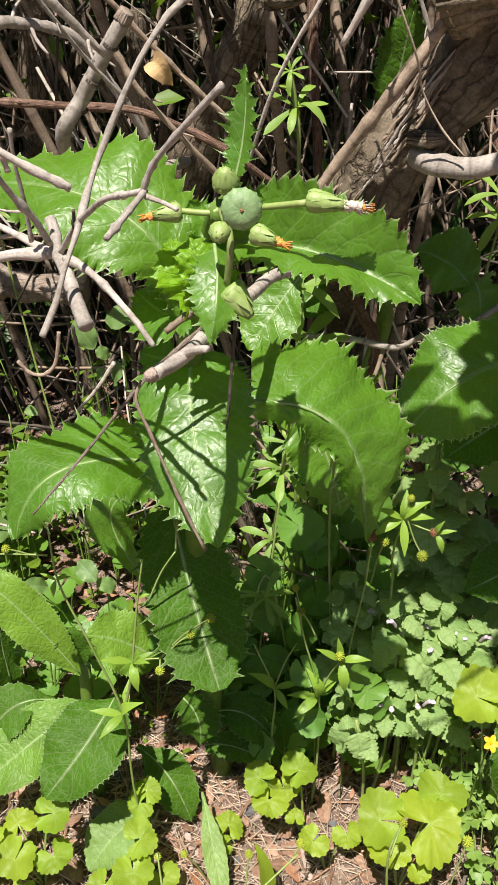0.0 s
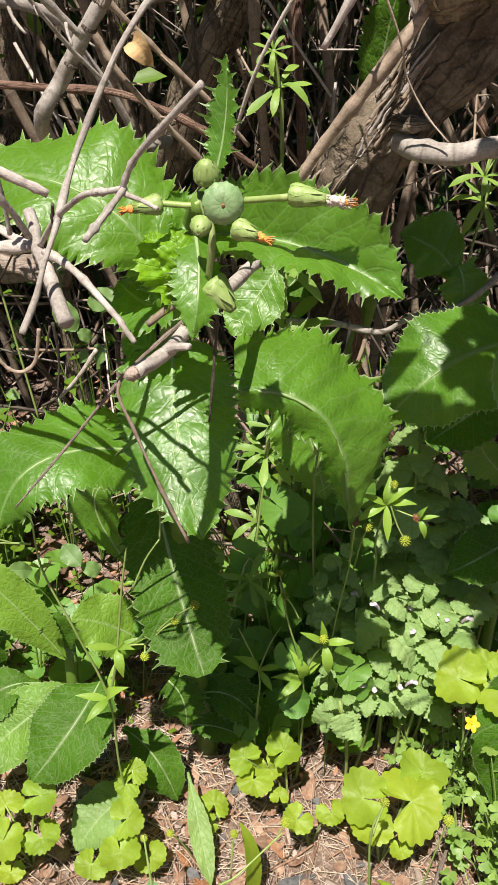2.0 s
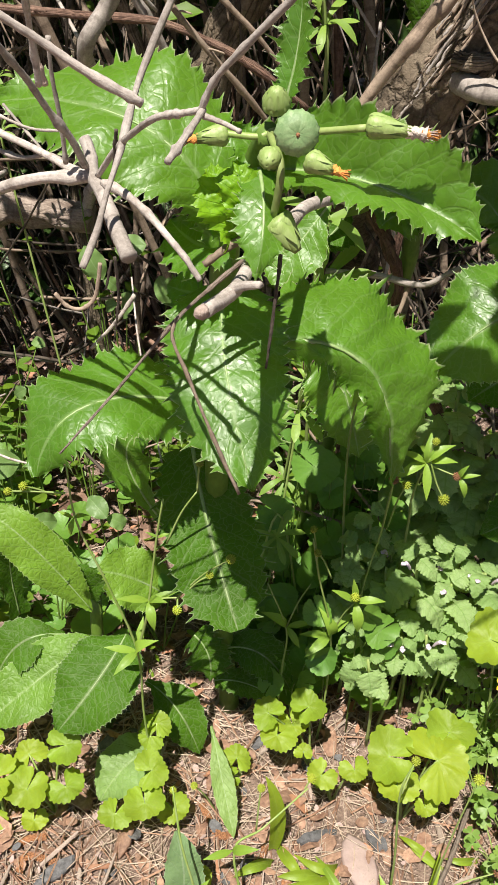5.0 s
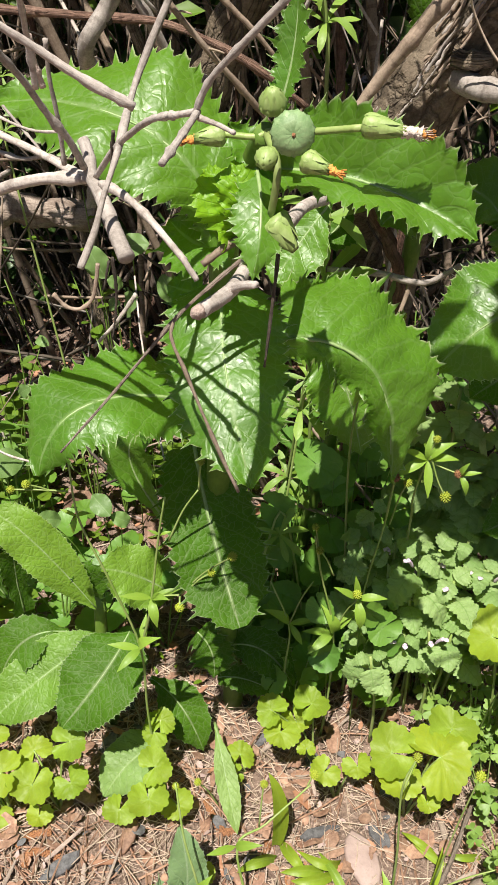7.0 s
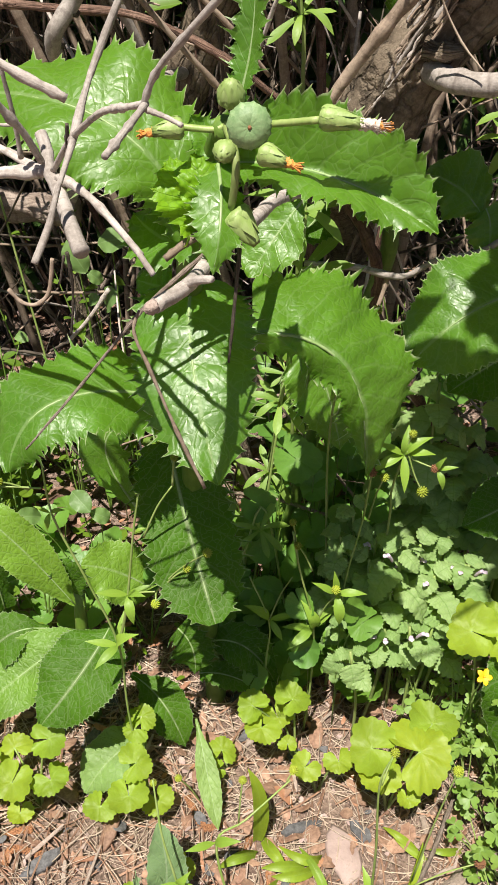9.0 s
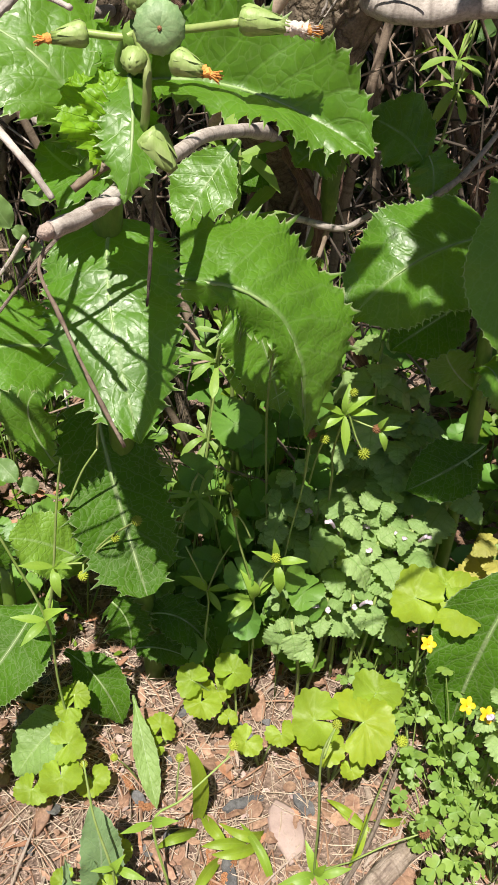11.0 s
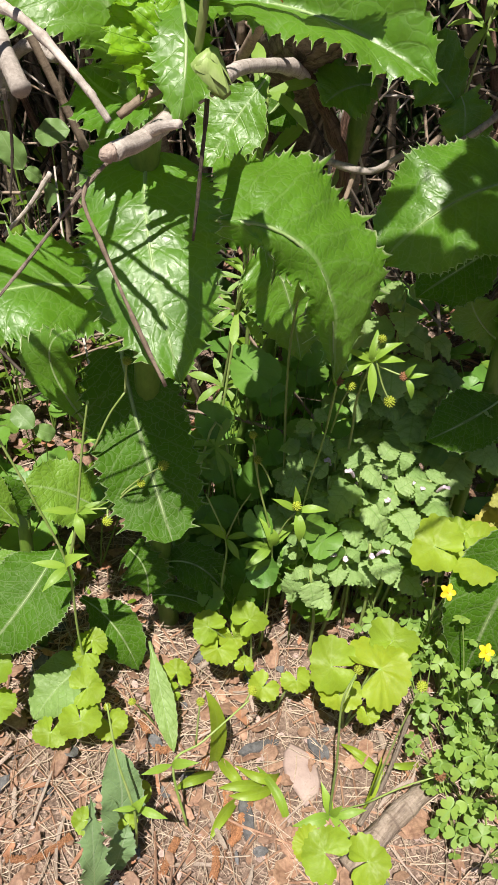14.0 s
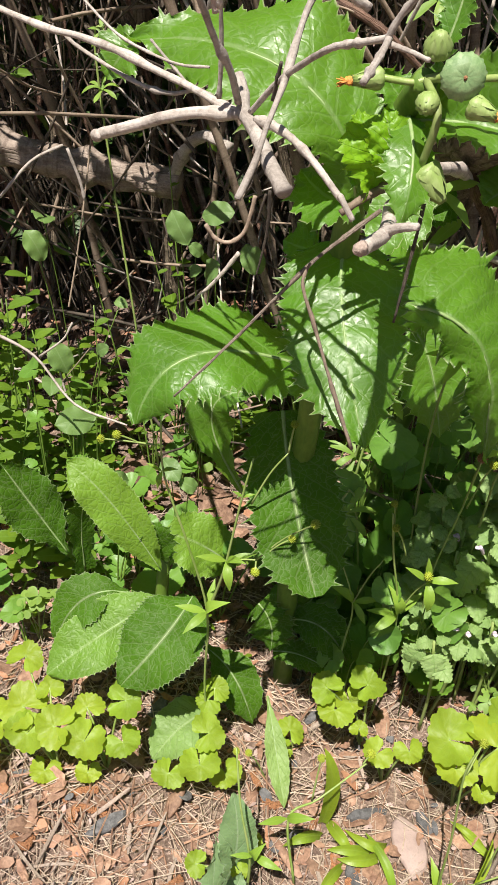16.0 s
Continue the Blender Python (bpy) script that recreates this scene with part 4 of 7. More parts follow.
        part("floret_tuft", bm, FLORET, ob, "shrivelled orange florets")
    return ob


def main_thistle():
    root = (-0.012, 0.415, 0.0)
    p = thing("sow_thistle", root, "tall prickly sow thistle with glossy spiny leaves and green buds", "thistle", "sow thistles")
    crown = Vector((0.010, 0.285, 0.451))
    part("stem", stem_of([root, (-0.014, 0.40, 0.10), (-0.015, 0.38, 0.20), (-0.012, 0.352, 0.29), (-0.006, 0.325, 0.391), (-0.001, 0.315, 0.415), (0.006, 0.300, 0.438), crown], 0.0075, 0.0040, 10, 6, 0.12), STEM, p)
    # upper leaves
    thistle_leaf(p, (-0.005, 0.315, 0.404), (-0.032, 0.318, 0.445), (-0.093, 0.345, 0.448), (0.03, -0.58, 0.81), 0.078, "thistle", 20, spine=0.085, bite=0.10, fold=0.08, curl=-0.15, wave=0.05, halves=(0.66, 0.88))
    thistle_leaf(p, (-0.090, 0.345, 0.448), (-0.096, 0.345, 0.443), (-0.102, 0.345, 0.434), (0.3, -0.5, 0.8), 0.022, "narrow", 7, fold=0.2, rib=0)
    thistle_leaf(p, (0.010, 0.298, 0.436), (0.043, 0.278, 0.437), (0.074, 0.262, 0.424), (-0.05, -0.80, 0.60), 0.032, "broad", 18, fold=0.84, curl=-0.1, wave=0.08, pucker=0.04, bite=0.15, spine=0.13, halves=(1.15, 0.8))
    thistle_leaf(p, (0.014, 0.288, 0.457), (0.0185, 0.291, 0.475), (0.0195, 0.294, 0.494), (-0.60, -0.75, 0.2), 0.0125, "narrow", 9, THISTLE, 0.42, 0.42, fold=0.35)
    thistle_leaf(p, (0.007, 0.290, 0.439), (0.008, 0.272, 0.428), (0.005, 0.262, 0.412), (0.25, -0.65, 0.72), 0.019, "narrow", 9, THISTLE, 0.2, 0.25, fold=-0.3)
    thistle_leaf(p, (-0.000, 0.292, 0.414), (-0.004, 0.290, 0.428), (-0.009, 0.296, 0.439), (-0.1, -0.45, 0.88), 0.022, "clasping", 9, THISTLE_PALE, 0.15, 0.12, pucker=0.06, wave=0.08, rib=0, label="pale puckered young leaf")
    thistle_leaf(p, (0.001, 0.286, 0.421), (0.001, 0.284, 0.433), (0.000, 0.290, 0.441), (0.0, -0.45, 0.88), 0.015, "clasping", 7, THISTLE_PALE, 0.15, 0.12, pucker=0.06, wave=0.08, rib=0, label="pale puckered young leaf")
    thistle_leaf(p, (-0.001, 0.302, 0.407), (-0.006, 0.296, 0.416), (-0.011, 0.293, 0.420), (-0.1, -0.6, 0.78), 0.014, "clasping", 7, THISTLE, 0.25, 0.25, wave=0.08, rib=0)
    thistle_leaf(p, (-0.004, 0.318, 0.401), (-0.016, 0.318, 0.403), (-0.026, 0.322, 0.411), (-0.1, -0.5, 0.85), 0.034, "clasping", 8, THISTLE, 0.2, 0.2, rib=0)
    thistle_leaf(p, (0.010, 0.300, 0.439), (0.004, 0.300, 0.443), (-0.002, 0.300, 0.451), (0.0, -0.6, 0.8), 0.016, "clasping", 7, THISTLE, 0.3, 0.3, wave=0.08, rib=0)
    # middle leaves
    thistle_leaf(p, (-0.006, 0.333, 0.380), (-0.006, 0.300, 0.362), (0.004, 0.262, 0.328), (-0.06, -0.29, 0.95), 0.051, "broad", 17, fold=0.06, curl=-0.22, pucker=0.016, halves=(1.02, 0.95))
    thistle_leaf(p, (0.018, 0.350, 0.346), (0.061, 0.347, 0.328), (0.073, 0.345, 0.268), (0.24, -0.54, 0.78), 0.090, "broad", 18, fold=-0.05, curl=-0.22, pucker=0.024, bite=0.08, spine=0.11, rib=0.0011, halves=(1.08, 0.16))
    thistle_leaf(p, (-0.011, 0.352, 0.308), (-0.066, 0.326, 0.327), (-0.091, 0.312, 0.298), (-0.2, -0.42, 0.88), 0.060, "broad", 18, fold=-0.02, curl=-0.10, rib=0.0010, halves=(0.74, 1.04))
    thistle_leaf(p, (-0.016, 0.345, 0.370), (-0.022, 0.345, 0.371), (-0.031, 0.345, 0.374), (0.0, -0.6, 0.8), 0.030, "clasping", 7, THISTLE, 0.2, 0.2, rib=0)
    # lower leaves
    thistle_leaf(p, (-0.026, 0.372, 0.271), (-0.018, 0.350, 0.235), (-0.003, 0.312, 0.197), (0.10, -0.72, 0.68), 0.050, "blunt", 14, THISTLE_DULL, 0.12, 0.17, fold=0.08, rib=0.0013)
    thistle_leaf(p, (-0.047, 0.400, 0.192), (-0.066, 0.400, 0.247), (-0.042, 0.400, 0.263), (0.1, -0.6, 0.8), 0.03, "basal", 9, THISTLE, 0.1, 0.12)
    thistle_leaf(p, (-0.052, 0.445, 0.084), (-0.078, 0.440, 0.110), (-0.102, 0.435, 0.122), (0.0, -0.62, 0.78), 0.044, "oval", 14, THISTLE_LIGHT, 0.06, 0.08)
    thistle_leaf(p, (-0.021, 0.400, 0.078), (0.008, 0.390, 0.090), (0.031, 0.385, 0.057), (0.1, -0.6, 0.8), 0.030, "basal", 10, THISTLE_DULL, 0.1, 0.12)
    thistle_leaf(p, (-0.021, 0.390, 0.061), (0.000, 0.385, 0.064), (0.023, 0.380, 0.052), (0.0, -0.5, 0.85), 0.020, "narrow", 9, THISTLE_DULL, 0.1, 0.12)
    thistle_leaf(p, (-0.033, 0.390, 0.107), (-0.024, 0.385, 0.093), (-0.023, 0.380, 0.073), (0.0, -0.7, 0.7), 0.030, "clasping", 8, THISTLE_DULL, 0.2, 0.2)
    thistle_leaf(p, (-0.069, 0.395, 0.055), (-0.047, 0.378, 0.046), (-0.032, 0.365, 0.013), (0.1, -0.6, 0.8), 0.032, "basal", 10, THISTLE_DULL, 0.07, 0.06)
    thistle_leaf(p, (-0.058, 0.362, 0.030), (-0.079, 0.345, 0.032), (-0.096, 0.328, 0.018), (-0.1, -0.35, 0.93), 0.036, "oval", 12, THISTLE_PALEBLUE, 0.03, 0.04, pucker=0.02, rib=0.0004)
    thistle_leaf(p, (-0.023, 0.365, 0.045), (-0.015, 0.333, 0.029), (-0.008, 0.305, 0.012), (0.05, -0.3, 0.95), 0.015, "basal", 11, THISTLE_PALEBLUE, 0.04, 0.04, pucker=0.02, rib=0.0004)
    # flower heads
    def stalk(a, b, c, r=0.0014):
        part("flower_stalk", stem_of([a, b, c], r, r, 7, 5), STEM_PALE, p)
    thistle_bud(p, (0.017, 0.266, 0.456), (0.03, -0.98, 0.10), 0.0064, 0.0050, 1, disc=True)
    stalk(crown, (0.017, 0.280, 0.454), (0.017, 0.272, 0.457))
    thistle_bud(p, (0.037, 0.266, 0.458), (0.95, -0.2, -0.12), 0.0037, 0.0130, 2, 1, True)
    stalk(crown, (0.026, 0.275, 0.454), (0.037, 0.266, 0.457), 0.0011)
    thistle_bud(p, (0.020, 0.264, 0.449), (0.85, -0.4, -0.25), 0.0036, 0.0092, 3, 1)
    thistle_bud(p, (0.010, 0.275, 0.447), (-0.2, -0.95, -0.2), 0.0036, 0.0065, 4)
    thistle_bud(p, (0.012, 0.285, 0.458), (-0.05, -0.5, 0.85), 0.0044, 0.0085, 5)
    thistle_bud(p, (0.011, 0.276, 0.427), (0.65, -0.3, -0.75), 0.0056, 0.0130, 6, cone=True)
    stalk(crown, (0.013, 0.272, 0.444), (0.011, 0.276, 0.427), 0.0013)
    thistle_bud(p, (-0.003, 0.285, 0.451), (-0.97, -0.2, -0.1), 0.0036, 0.0100, 7, 1)
    stalk(crown, (0.006, 0.285, 0.450), (-0.004, 0.285, 0.451), 0.0011)


main_thistle()


def left_thistle():
    root = Vector((-0.102, 0.400, 0.121))
    root.z = 0.0
    p = thing("sow_thistle", root, "young sow thistle rosette with broad dull toothed leaves", "thistle", "sow thistles")
    part("stem", stem_of([root, root + Vector((0.0, 0, 0.05)), (-0.096, 0.398, 0.136)], 0.006, 0.004, 8, 5), STEM, p)
    thistle_leaf(p, (-0.096, 0.385, 0.136), (-0.127, 0.388, 0.189), (-0.152, 0.396, 0.208), (-0.1, -0.6, 0.8), 0.030, "oval", 24, THISTLE_LIGHT, 0.04, 0.06, pucker=0.015, rib=0.0005)
    thistle_leaf(p, (-0.098, 0.392, 0.103), (-0.135, 0.372, 0.086), (-0.168, 0.352, 0.067), (0.05, -0.45, 0.9), 0.043, "oval", 24, THISTLE_LIGHT, 0.03, 0.04, pucker=0.012, rib=0.0007)
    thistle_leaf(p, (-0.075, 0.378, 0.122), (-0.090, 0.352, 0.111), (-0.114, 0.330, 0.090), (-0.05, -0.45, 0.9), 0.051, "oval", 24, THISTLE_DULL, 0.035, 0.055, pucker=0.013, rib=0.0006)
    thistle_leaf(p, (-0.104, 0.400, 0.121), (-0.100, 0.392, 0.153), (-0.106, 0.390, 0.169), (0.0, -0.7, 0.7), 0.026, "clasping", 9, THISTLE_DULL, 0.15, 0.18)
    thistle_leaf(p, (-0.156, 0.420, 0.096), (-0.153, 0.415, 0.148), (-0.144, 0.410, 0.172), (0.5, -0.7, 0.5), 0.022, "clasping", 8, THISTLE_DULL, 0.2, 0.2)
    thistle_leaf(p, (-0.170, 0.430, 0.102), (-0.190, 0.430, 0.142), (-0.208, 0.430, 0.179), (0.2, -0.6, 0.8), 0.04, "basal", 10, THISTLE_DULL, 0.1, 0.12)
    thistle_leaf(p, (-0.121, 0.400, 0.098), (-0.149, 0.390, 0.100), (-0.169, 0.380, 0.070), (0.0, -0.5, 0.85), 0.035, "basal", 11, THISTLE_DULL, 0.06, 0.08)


left_thistle()


def right_thistle():
    root = Vector((0.194, 0.440, 0.202))
    root.z = 0.0
    p = thing("sow_thistle", root, "leafy sow thistle half shaded beneath the shrub", "thistle", "sow thistles")
    part("stem", stem_of([root, (0.196, 0.440, 0.202), (0.190, 0.435, 0.262), (0.186, 0.420, 0.317), (0.183, 0.410, 0.356)], 0.0052, 0.004, 10, 5), STEM, p)
    thistle_leaf(p, (0.181, 0.412, 0.337), (0.135, 0.395, 0.335), (0.101, 0.392, 0.304), (-0.12, -0.42, 0.9), 0.070, "oval", 24, THISTLE, 0.04, 0.05, curl=-0.1, rib=0.0008)
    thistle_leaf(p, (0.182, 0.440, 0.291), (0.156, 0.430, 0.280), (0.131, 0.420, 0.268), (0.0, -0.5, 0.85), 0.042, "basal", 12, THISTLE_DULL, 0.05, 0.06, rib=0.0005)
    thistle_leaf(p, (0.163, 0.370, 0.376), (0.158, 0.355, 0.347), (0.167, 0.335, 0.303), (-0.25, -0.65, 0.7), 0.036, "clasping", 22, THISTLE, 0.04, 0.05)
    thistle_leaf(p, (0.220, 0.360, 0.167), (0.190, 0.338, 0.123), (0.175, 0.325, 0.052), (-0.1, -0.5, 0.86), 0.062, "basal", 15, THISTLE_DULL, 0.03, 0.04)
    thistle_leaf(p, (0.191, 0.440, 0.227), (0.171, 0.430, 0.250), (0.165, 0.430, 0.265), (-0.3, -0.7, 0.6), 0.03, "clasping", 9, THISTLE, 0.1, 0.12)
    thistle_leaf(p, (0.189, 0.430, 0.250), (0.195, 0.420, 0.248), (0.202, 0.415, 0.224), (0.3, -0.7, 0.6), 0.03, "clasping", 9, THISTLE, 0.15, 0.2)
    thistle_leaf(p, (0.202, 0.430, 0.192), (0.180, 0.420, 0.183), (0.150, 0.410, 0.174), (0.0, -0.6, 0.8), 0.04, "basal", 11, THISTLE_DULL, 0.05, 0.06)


right_thistle()


def back_thistle():
    root = Vector((0.045, 0.56, 0.012))
    p = thing("sow_thistle", root, "sow thistle in deep shade among shrub stems", "thistle", "sow thistles")
    part("stem", stem_of([root, (0.062, 0.53, 0.15), (0.100, 0.500, 0.304), (0.103, 0.490, 0.338), (0.109, 0.490, 0.361)], 0.006, 0.005, 9, 5), STEM, p)
    thistle_leaf(p, (0.048, 0.458, 0.280), (0.062, 0.450, 0.260), (0.074, 0.440, 0.214), (-0.12, -0.60, 0.78), 0.048, "broad", 14, THISTLE, 0.10, 0.14)
    thistle_leaf(p, (0.150, 0.470, 0.353), (0.136, 0.475, 0.368), (0.117, 0.480, 0.375), (0.0, -0.55, 0.83), 0.050, "thistle", 12, THISTLE, 0.05, 0.06)
    thistle_leaf(p, (0.151, 0.470, 0.358), (0.154, 0.465, 0.348), (0.153, 0.460, 0.331), (0.1, -0.8, 0.6), 0.032, "clasping", 10, THISTLE, 0.08, 0.1)
    thistle_leaf(p, (0.108, 0.485, 0.359), (0.092, 0.480, 0.358), (0.080, 0.475, 0.351), (0.0, -0.6, 0.8), 0.04, "clasping", 11, THISTLE, 0.1, 0.12)
    thistle_leaf(p, (0.062, 0.480, 0.361), (0.056, 0.480, 0.349), (0.044, 0.475, 0.341), (0.0, -0.6, 0.8), 0.030, "basal", 9, THISTLE_DULL, 0.08, 0.1)
    thistle_leaf(p, (0.049, 0.460, 0.370), (0.032, 0.450, 0.351), (0.017, 0.440, 0.332), (0.0, -0.6, 0.8), 0.036, "basal", 10, THISTLE, 0.06, 0.1)
    # the dull material on this leaf stands in for partial shade
    thistle_leaf(p, (0.114, 0.580, 0.426), (0.118, 0.570, 0.468), (0.123, 0.560, 0.502), (-0.5, -0.85, 0.2), 0.035, "narrow", 12, THISTLE_DULL, 0.15, 0.15)


back_thistle()

# ---- shared small leaves ----
KIDNEYS = [round_leaf(KIDNEY, 6 + 5 * i, 14 + i, 0.055, 0.2 - 0.08 * i, 6, i, 0.085, cleft=0.30, pucker=0.035) for i in range(5)]
VIOLETS = [round_leaf(VIOLET, 5, 18, 0.03, 0.22, 4, 10 + i, 0.06, stretch=1.25, cleft=0.12) for i in range(4)]
MINTS = [unit_leaf("crenate", 8, 0.15, 0.08, -0.34 + 0.12 * i, 0.08 + 0.09 * i, 0.84, 0.03, NETTLE, 6, 10, i, wave=0.04) for i in range(4)]
MINTS_GOLD = [unit_leaf("crenate", 8, 0.15, 0.08, -0.2, 0.1, 0.84, 0.028, NETTLE_GOLD, 6, 10, i, wave=0.05) for i in range(2)]
BRACTS = [unit_leaf("lance", 1, 0, 0.2, 0, 0.05 + 0.1 * i, 0.24 + 0.05 * i, 0, BRACT, 2, 8, i, "bract") for i in range(3)]
WHORL = [unit_leaf("paddle", 1, 0, 0.15, 0, 0.04 + 0.12 * i, 0.25, 0, CLEAVER, 2, 7, i) for i in range(3)]
SMALLS = [unit_leaf("oval", 1, 0, 0.12, 0, 0.06, 0.5, 0, SEEDLING, 2, 6, i) for i in range(2)]


def sorrel_mesh(seed):
    """Three heart-shaped leaflets round one point."""
    bm = bmesh.new()
    rnd = random.Random(seed)
    uv = bm.loops.layers.uv.verify()
    for k in range(3):
        a0 = 2 * math.pi * k / 3 + rnd.uniform(-0.1, 0.1)
        sag = rnd.uniform(-0.75, 0.05)
        hub = bm.verts.new((0, 0, 0))
        for s in (-1, 1):
            row = [hub]
            for b, r in ((1.0, 0.45), (0.92, 0.75), (0.70, 0.98), (0.42, 1.06), (0.18, 1.0), (0.0, 0.78)):
                a = a0 + s * b * 0.95
                row.append(bm.verts.new((math.cos(a) * r * 0.5, math.sin(a) * r * 0.5, sag * r * 0.5 + abs(b) * 0.10)))
            for p, q in zip(row[1:], row[2:]):
                f = bm.faces.new((hub, p, q) if s > 0 else (hub, q, p))
                for loop in f.loops:
                    loop[uv].uv = (0.5 + (loop.vert.co.x + loop.vert.co.y) * 0.4, loop.vert.co.length)
    bmesh.ops.remove_doubles(bm, verts=bm.verts, dist=1e-4)
    bmesh.ops.recalc_face_normals(bm, faces=bm.faces)
    for f in bm.faces:
        if f.normal.z < 0:
            f.normal_flip()
    return to_mesh(bm, "leaf", SORREL)


SORRELS = [sorrel_mesh(i) for i in range(4)]


def head_mesh(spikes, material, name):
    bm = ball(bmesh.new(), (0, 0, 0), 0.36, 6, 9)
    for i in range(60):
        z = 1 - 2 * (i + 0.5) / 60
        a = i * 2.39996
        d = Vector((math.sqrt(1 - z * z) * math.cos(a), math.sqrt(1 - z * z) * math.sin(a), z))
        tube(bm, [d * 0.3, d * 0.42, d * 0.52], 0.075 * spikes, 0.02, 4, 1)
    return to_mesh(bm, name, material)


HEAD = head_mesh(1.2, ACHENE, "seed_head")
HEAD_BROWN = head_mesh(1.2, CATKIN, "seed_head")


def flower_mesh():
    bm = bmesh.new()
    for k in range(5):
        a = 2 * math.pi * k / 5
        d = Vector((math.cos(a), math.sin(a), 0))
        leaf(bm, (0, 0, 0), d * 0.28 + Vector((0, 0, 0.05)), d * 0.52 + Vector((0, 0, 0.03)), (0, 0, 1), 0.34, "oval", 1, 0, 0, 0.1, 0, 0, 0, 2, 6, k)
    ball(bm, (0, 0, 0.06), 0.08, 4, 7)
    return to_mesh(bm, "flower", YELLOW)


FLOWER = flower_mesh()


def pink_mesh():
    bm = tube(bmesh.new(), [(0, 0, 0), (0, 0.25, 0.5), (0, 0.55, 0.9)], 0.10, 0.16, 6, 3)
    leaf(bm, (0, 0.45, 0.85), (0, 0.75, 1.05), (0, 1.0, 0.95), (0, -0.5, 1), 0.4, "oval", 1, 0, 0, -0.3, 0, 0, 0, 2, 5, 1)
    return to_mesh(bm, "flower", PINK)


PINK_FLOWER = pink_mesh()


# ---- kidney-leaved buttercups ----
def stalk_to(plant, a, b, r=0.0008, material=None, bow=0.2, name="stalk", sides=5):
    a, b = Vector(a), Vector(b)
    m = a.lerp(b, 0.5)
    m.z = a.z + (b.z - a.z) * (0.5 + bow)
    part(name, stem_of([a, m, b], r, r * 0.75, sides, 4), material or STEM_PALE, plant)


def kidney_rosette(root, leaves, label="low buttercup rosette with round yellow-green kidney leaves"):
    """Leaves: where the stalk meets the blade, width, and the way in which the blade points from its notch, in degrees from x."""
    p = thing("buttercup_rosette", root, label, "wildflower", "kidney-leaved buttercups")
    for at, size, turn in leaves:
        at = Vector(at)
        stalk_to(p, root, at, 0.0009)
        a = radians(turn + rng.uniform(-12, 12))
        up = Vector((rng.uniform(-0.22, 0.22), rng.uniform(-0.55, -0.2), 1))
        m = frame_at(at, (math.cos(a), math.sin(a), 0.3 * math.sin(a)), up, size)
        placed("leaf", KIDNEYS[rng.randrange(5)], m, p)
    return p


kidney_rosette((0.103, 0.322, 0.0), [((0.088, 0.320, 0.075), 0.036, 175),((0.117, 0.316, 0.076), 0.046, 5),((0.091, 0.305, 0.068), 0.027, 250),((0.128, 0.335, 0.077), 0.032, 60),((0.109, 0.300, 0.052), 0.015, 270)])
kidney_rosette((0.045, 0.362, 0.0), [((0.042, 0.362, 0.068), 0.026, 35),((0.021, 0.350, 0.055), 0.026, 235),((0.015, 0.362, 0.062), 0.024, 160),((0.032, 0.362, 0.049), 0.022, 300)])
kidney_rosette((0.058, 0.336, 0.0), [((0.048, 0.325, 0.048), 0.021, 220),((0.072, 0.338, 0.034), 0.021, 285),((0.038, 0.345, 0.044), 0.013, 90)])
kidney_rosette((-0.056, 0.335, 0.0), [((-0.058, 0.356, 0.061), 0.021, 60),((-0.062, 0.350, 0.056), 0.020, 200),((-0.059, 0.325, 0.056), 0.026, 10),((-0.063, 0.310, 0.044), 0.027, 290),((-0.084, 0.315, 0.024), 0.023, 240),((-0.047, 0.318, 0.024), 0.023, 300)])
kidney_rosette((-0.128, 0.330, 0.0), [((-0.112, 0.332, 0.073), 0.027, 20),((-0.113, 0.320, 0.047), 0.025, 320),((-0.138, 0.320, 0.045), 0.031, 250),((-0.142, 0.345, 0.045), 0.024, 110),((-0.138, 0.318, 0.013), 0.018, 280)])
kidney_rosette((-0.160, 0.325, 0.0), [((-0.158, 0.325, 0.051), 0.030, 180),((-0.167, 0.318, 0.012), 0.022, 260),((-0.183, 0.340, 0.048), 0.034, 150),((-0.177, 0.325, 0.041), 0.030, 230),((-0.186, 0.365, 0.068), 0.026, 80),((-0.167, 0.350, 0.056), 0.020, 100)])
kidney_rosette((-0.195, 0.335, 0.0), [((-0.206, 0.335, 0.036), 0.034, 190),((-0.210, 0.322, 0.017), 0.030, 250),((-0.224, 0.352, 0.041), 0.030, 120)])
kidney_rosette((0.090, 0.240, 0.0), [((0.073, 0.225, 0.045), 0.030, 150),((0.099, 0.226, 0.028), 0.029, 20),((0.067, 0.236, 0.028), 0.022, 200)])
kidney_rosette((0.165, 0.36, 0.0), [((0.146, 0.350, 0.145), 0.036, 160),((0.175, 0.352, 0.133), 0.040, 330),((0.169, 0.365, 0.139), 0.026, 60)])
kidney_rosette((-0.003, 0.355, 0.0), [((-0.006, 0.356, 0.022), 0.022, 70), ((-0.010, 0.345, 0.016), 0.016, 200)], "wilting yellowed buttercup leaf on a short stalk")
kidney_rosette((-0.035, 0.262, 0.0), [((-0.033, 0.283, 0.020), 0.013, 120), ((-0.027, 0.276, 0.022), 0.015, 30), ((-0.033, 0.253, 0.030), 0.012, 300), ((-0.060, 0.262, 0.018), 0.016, 180)], "small round-leaved seedling in the litter")


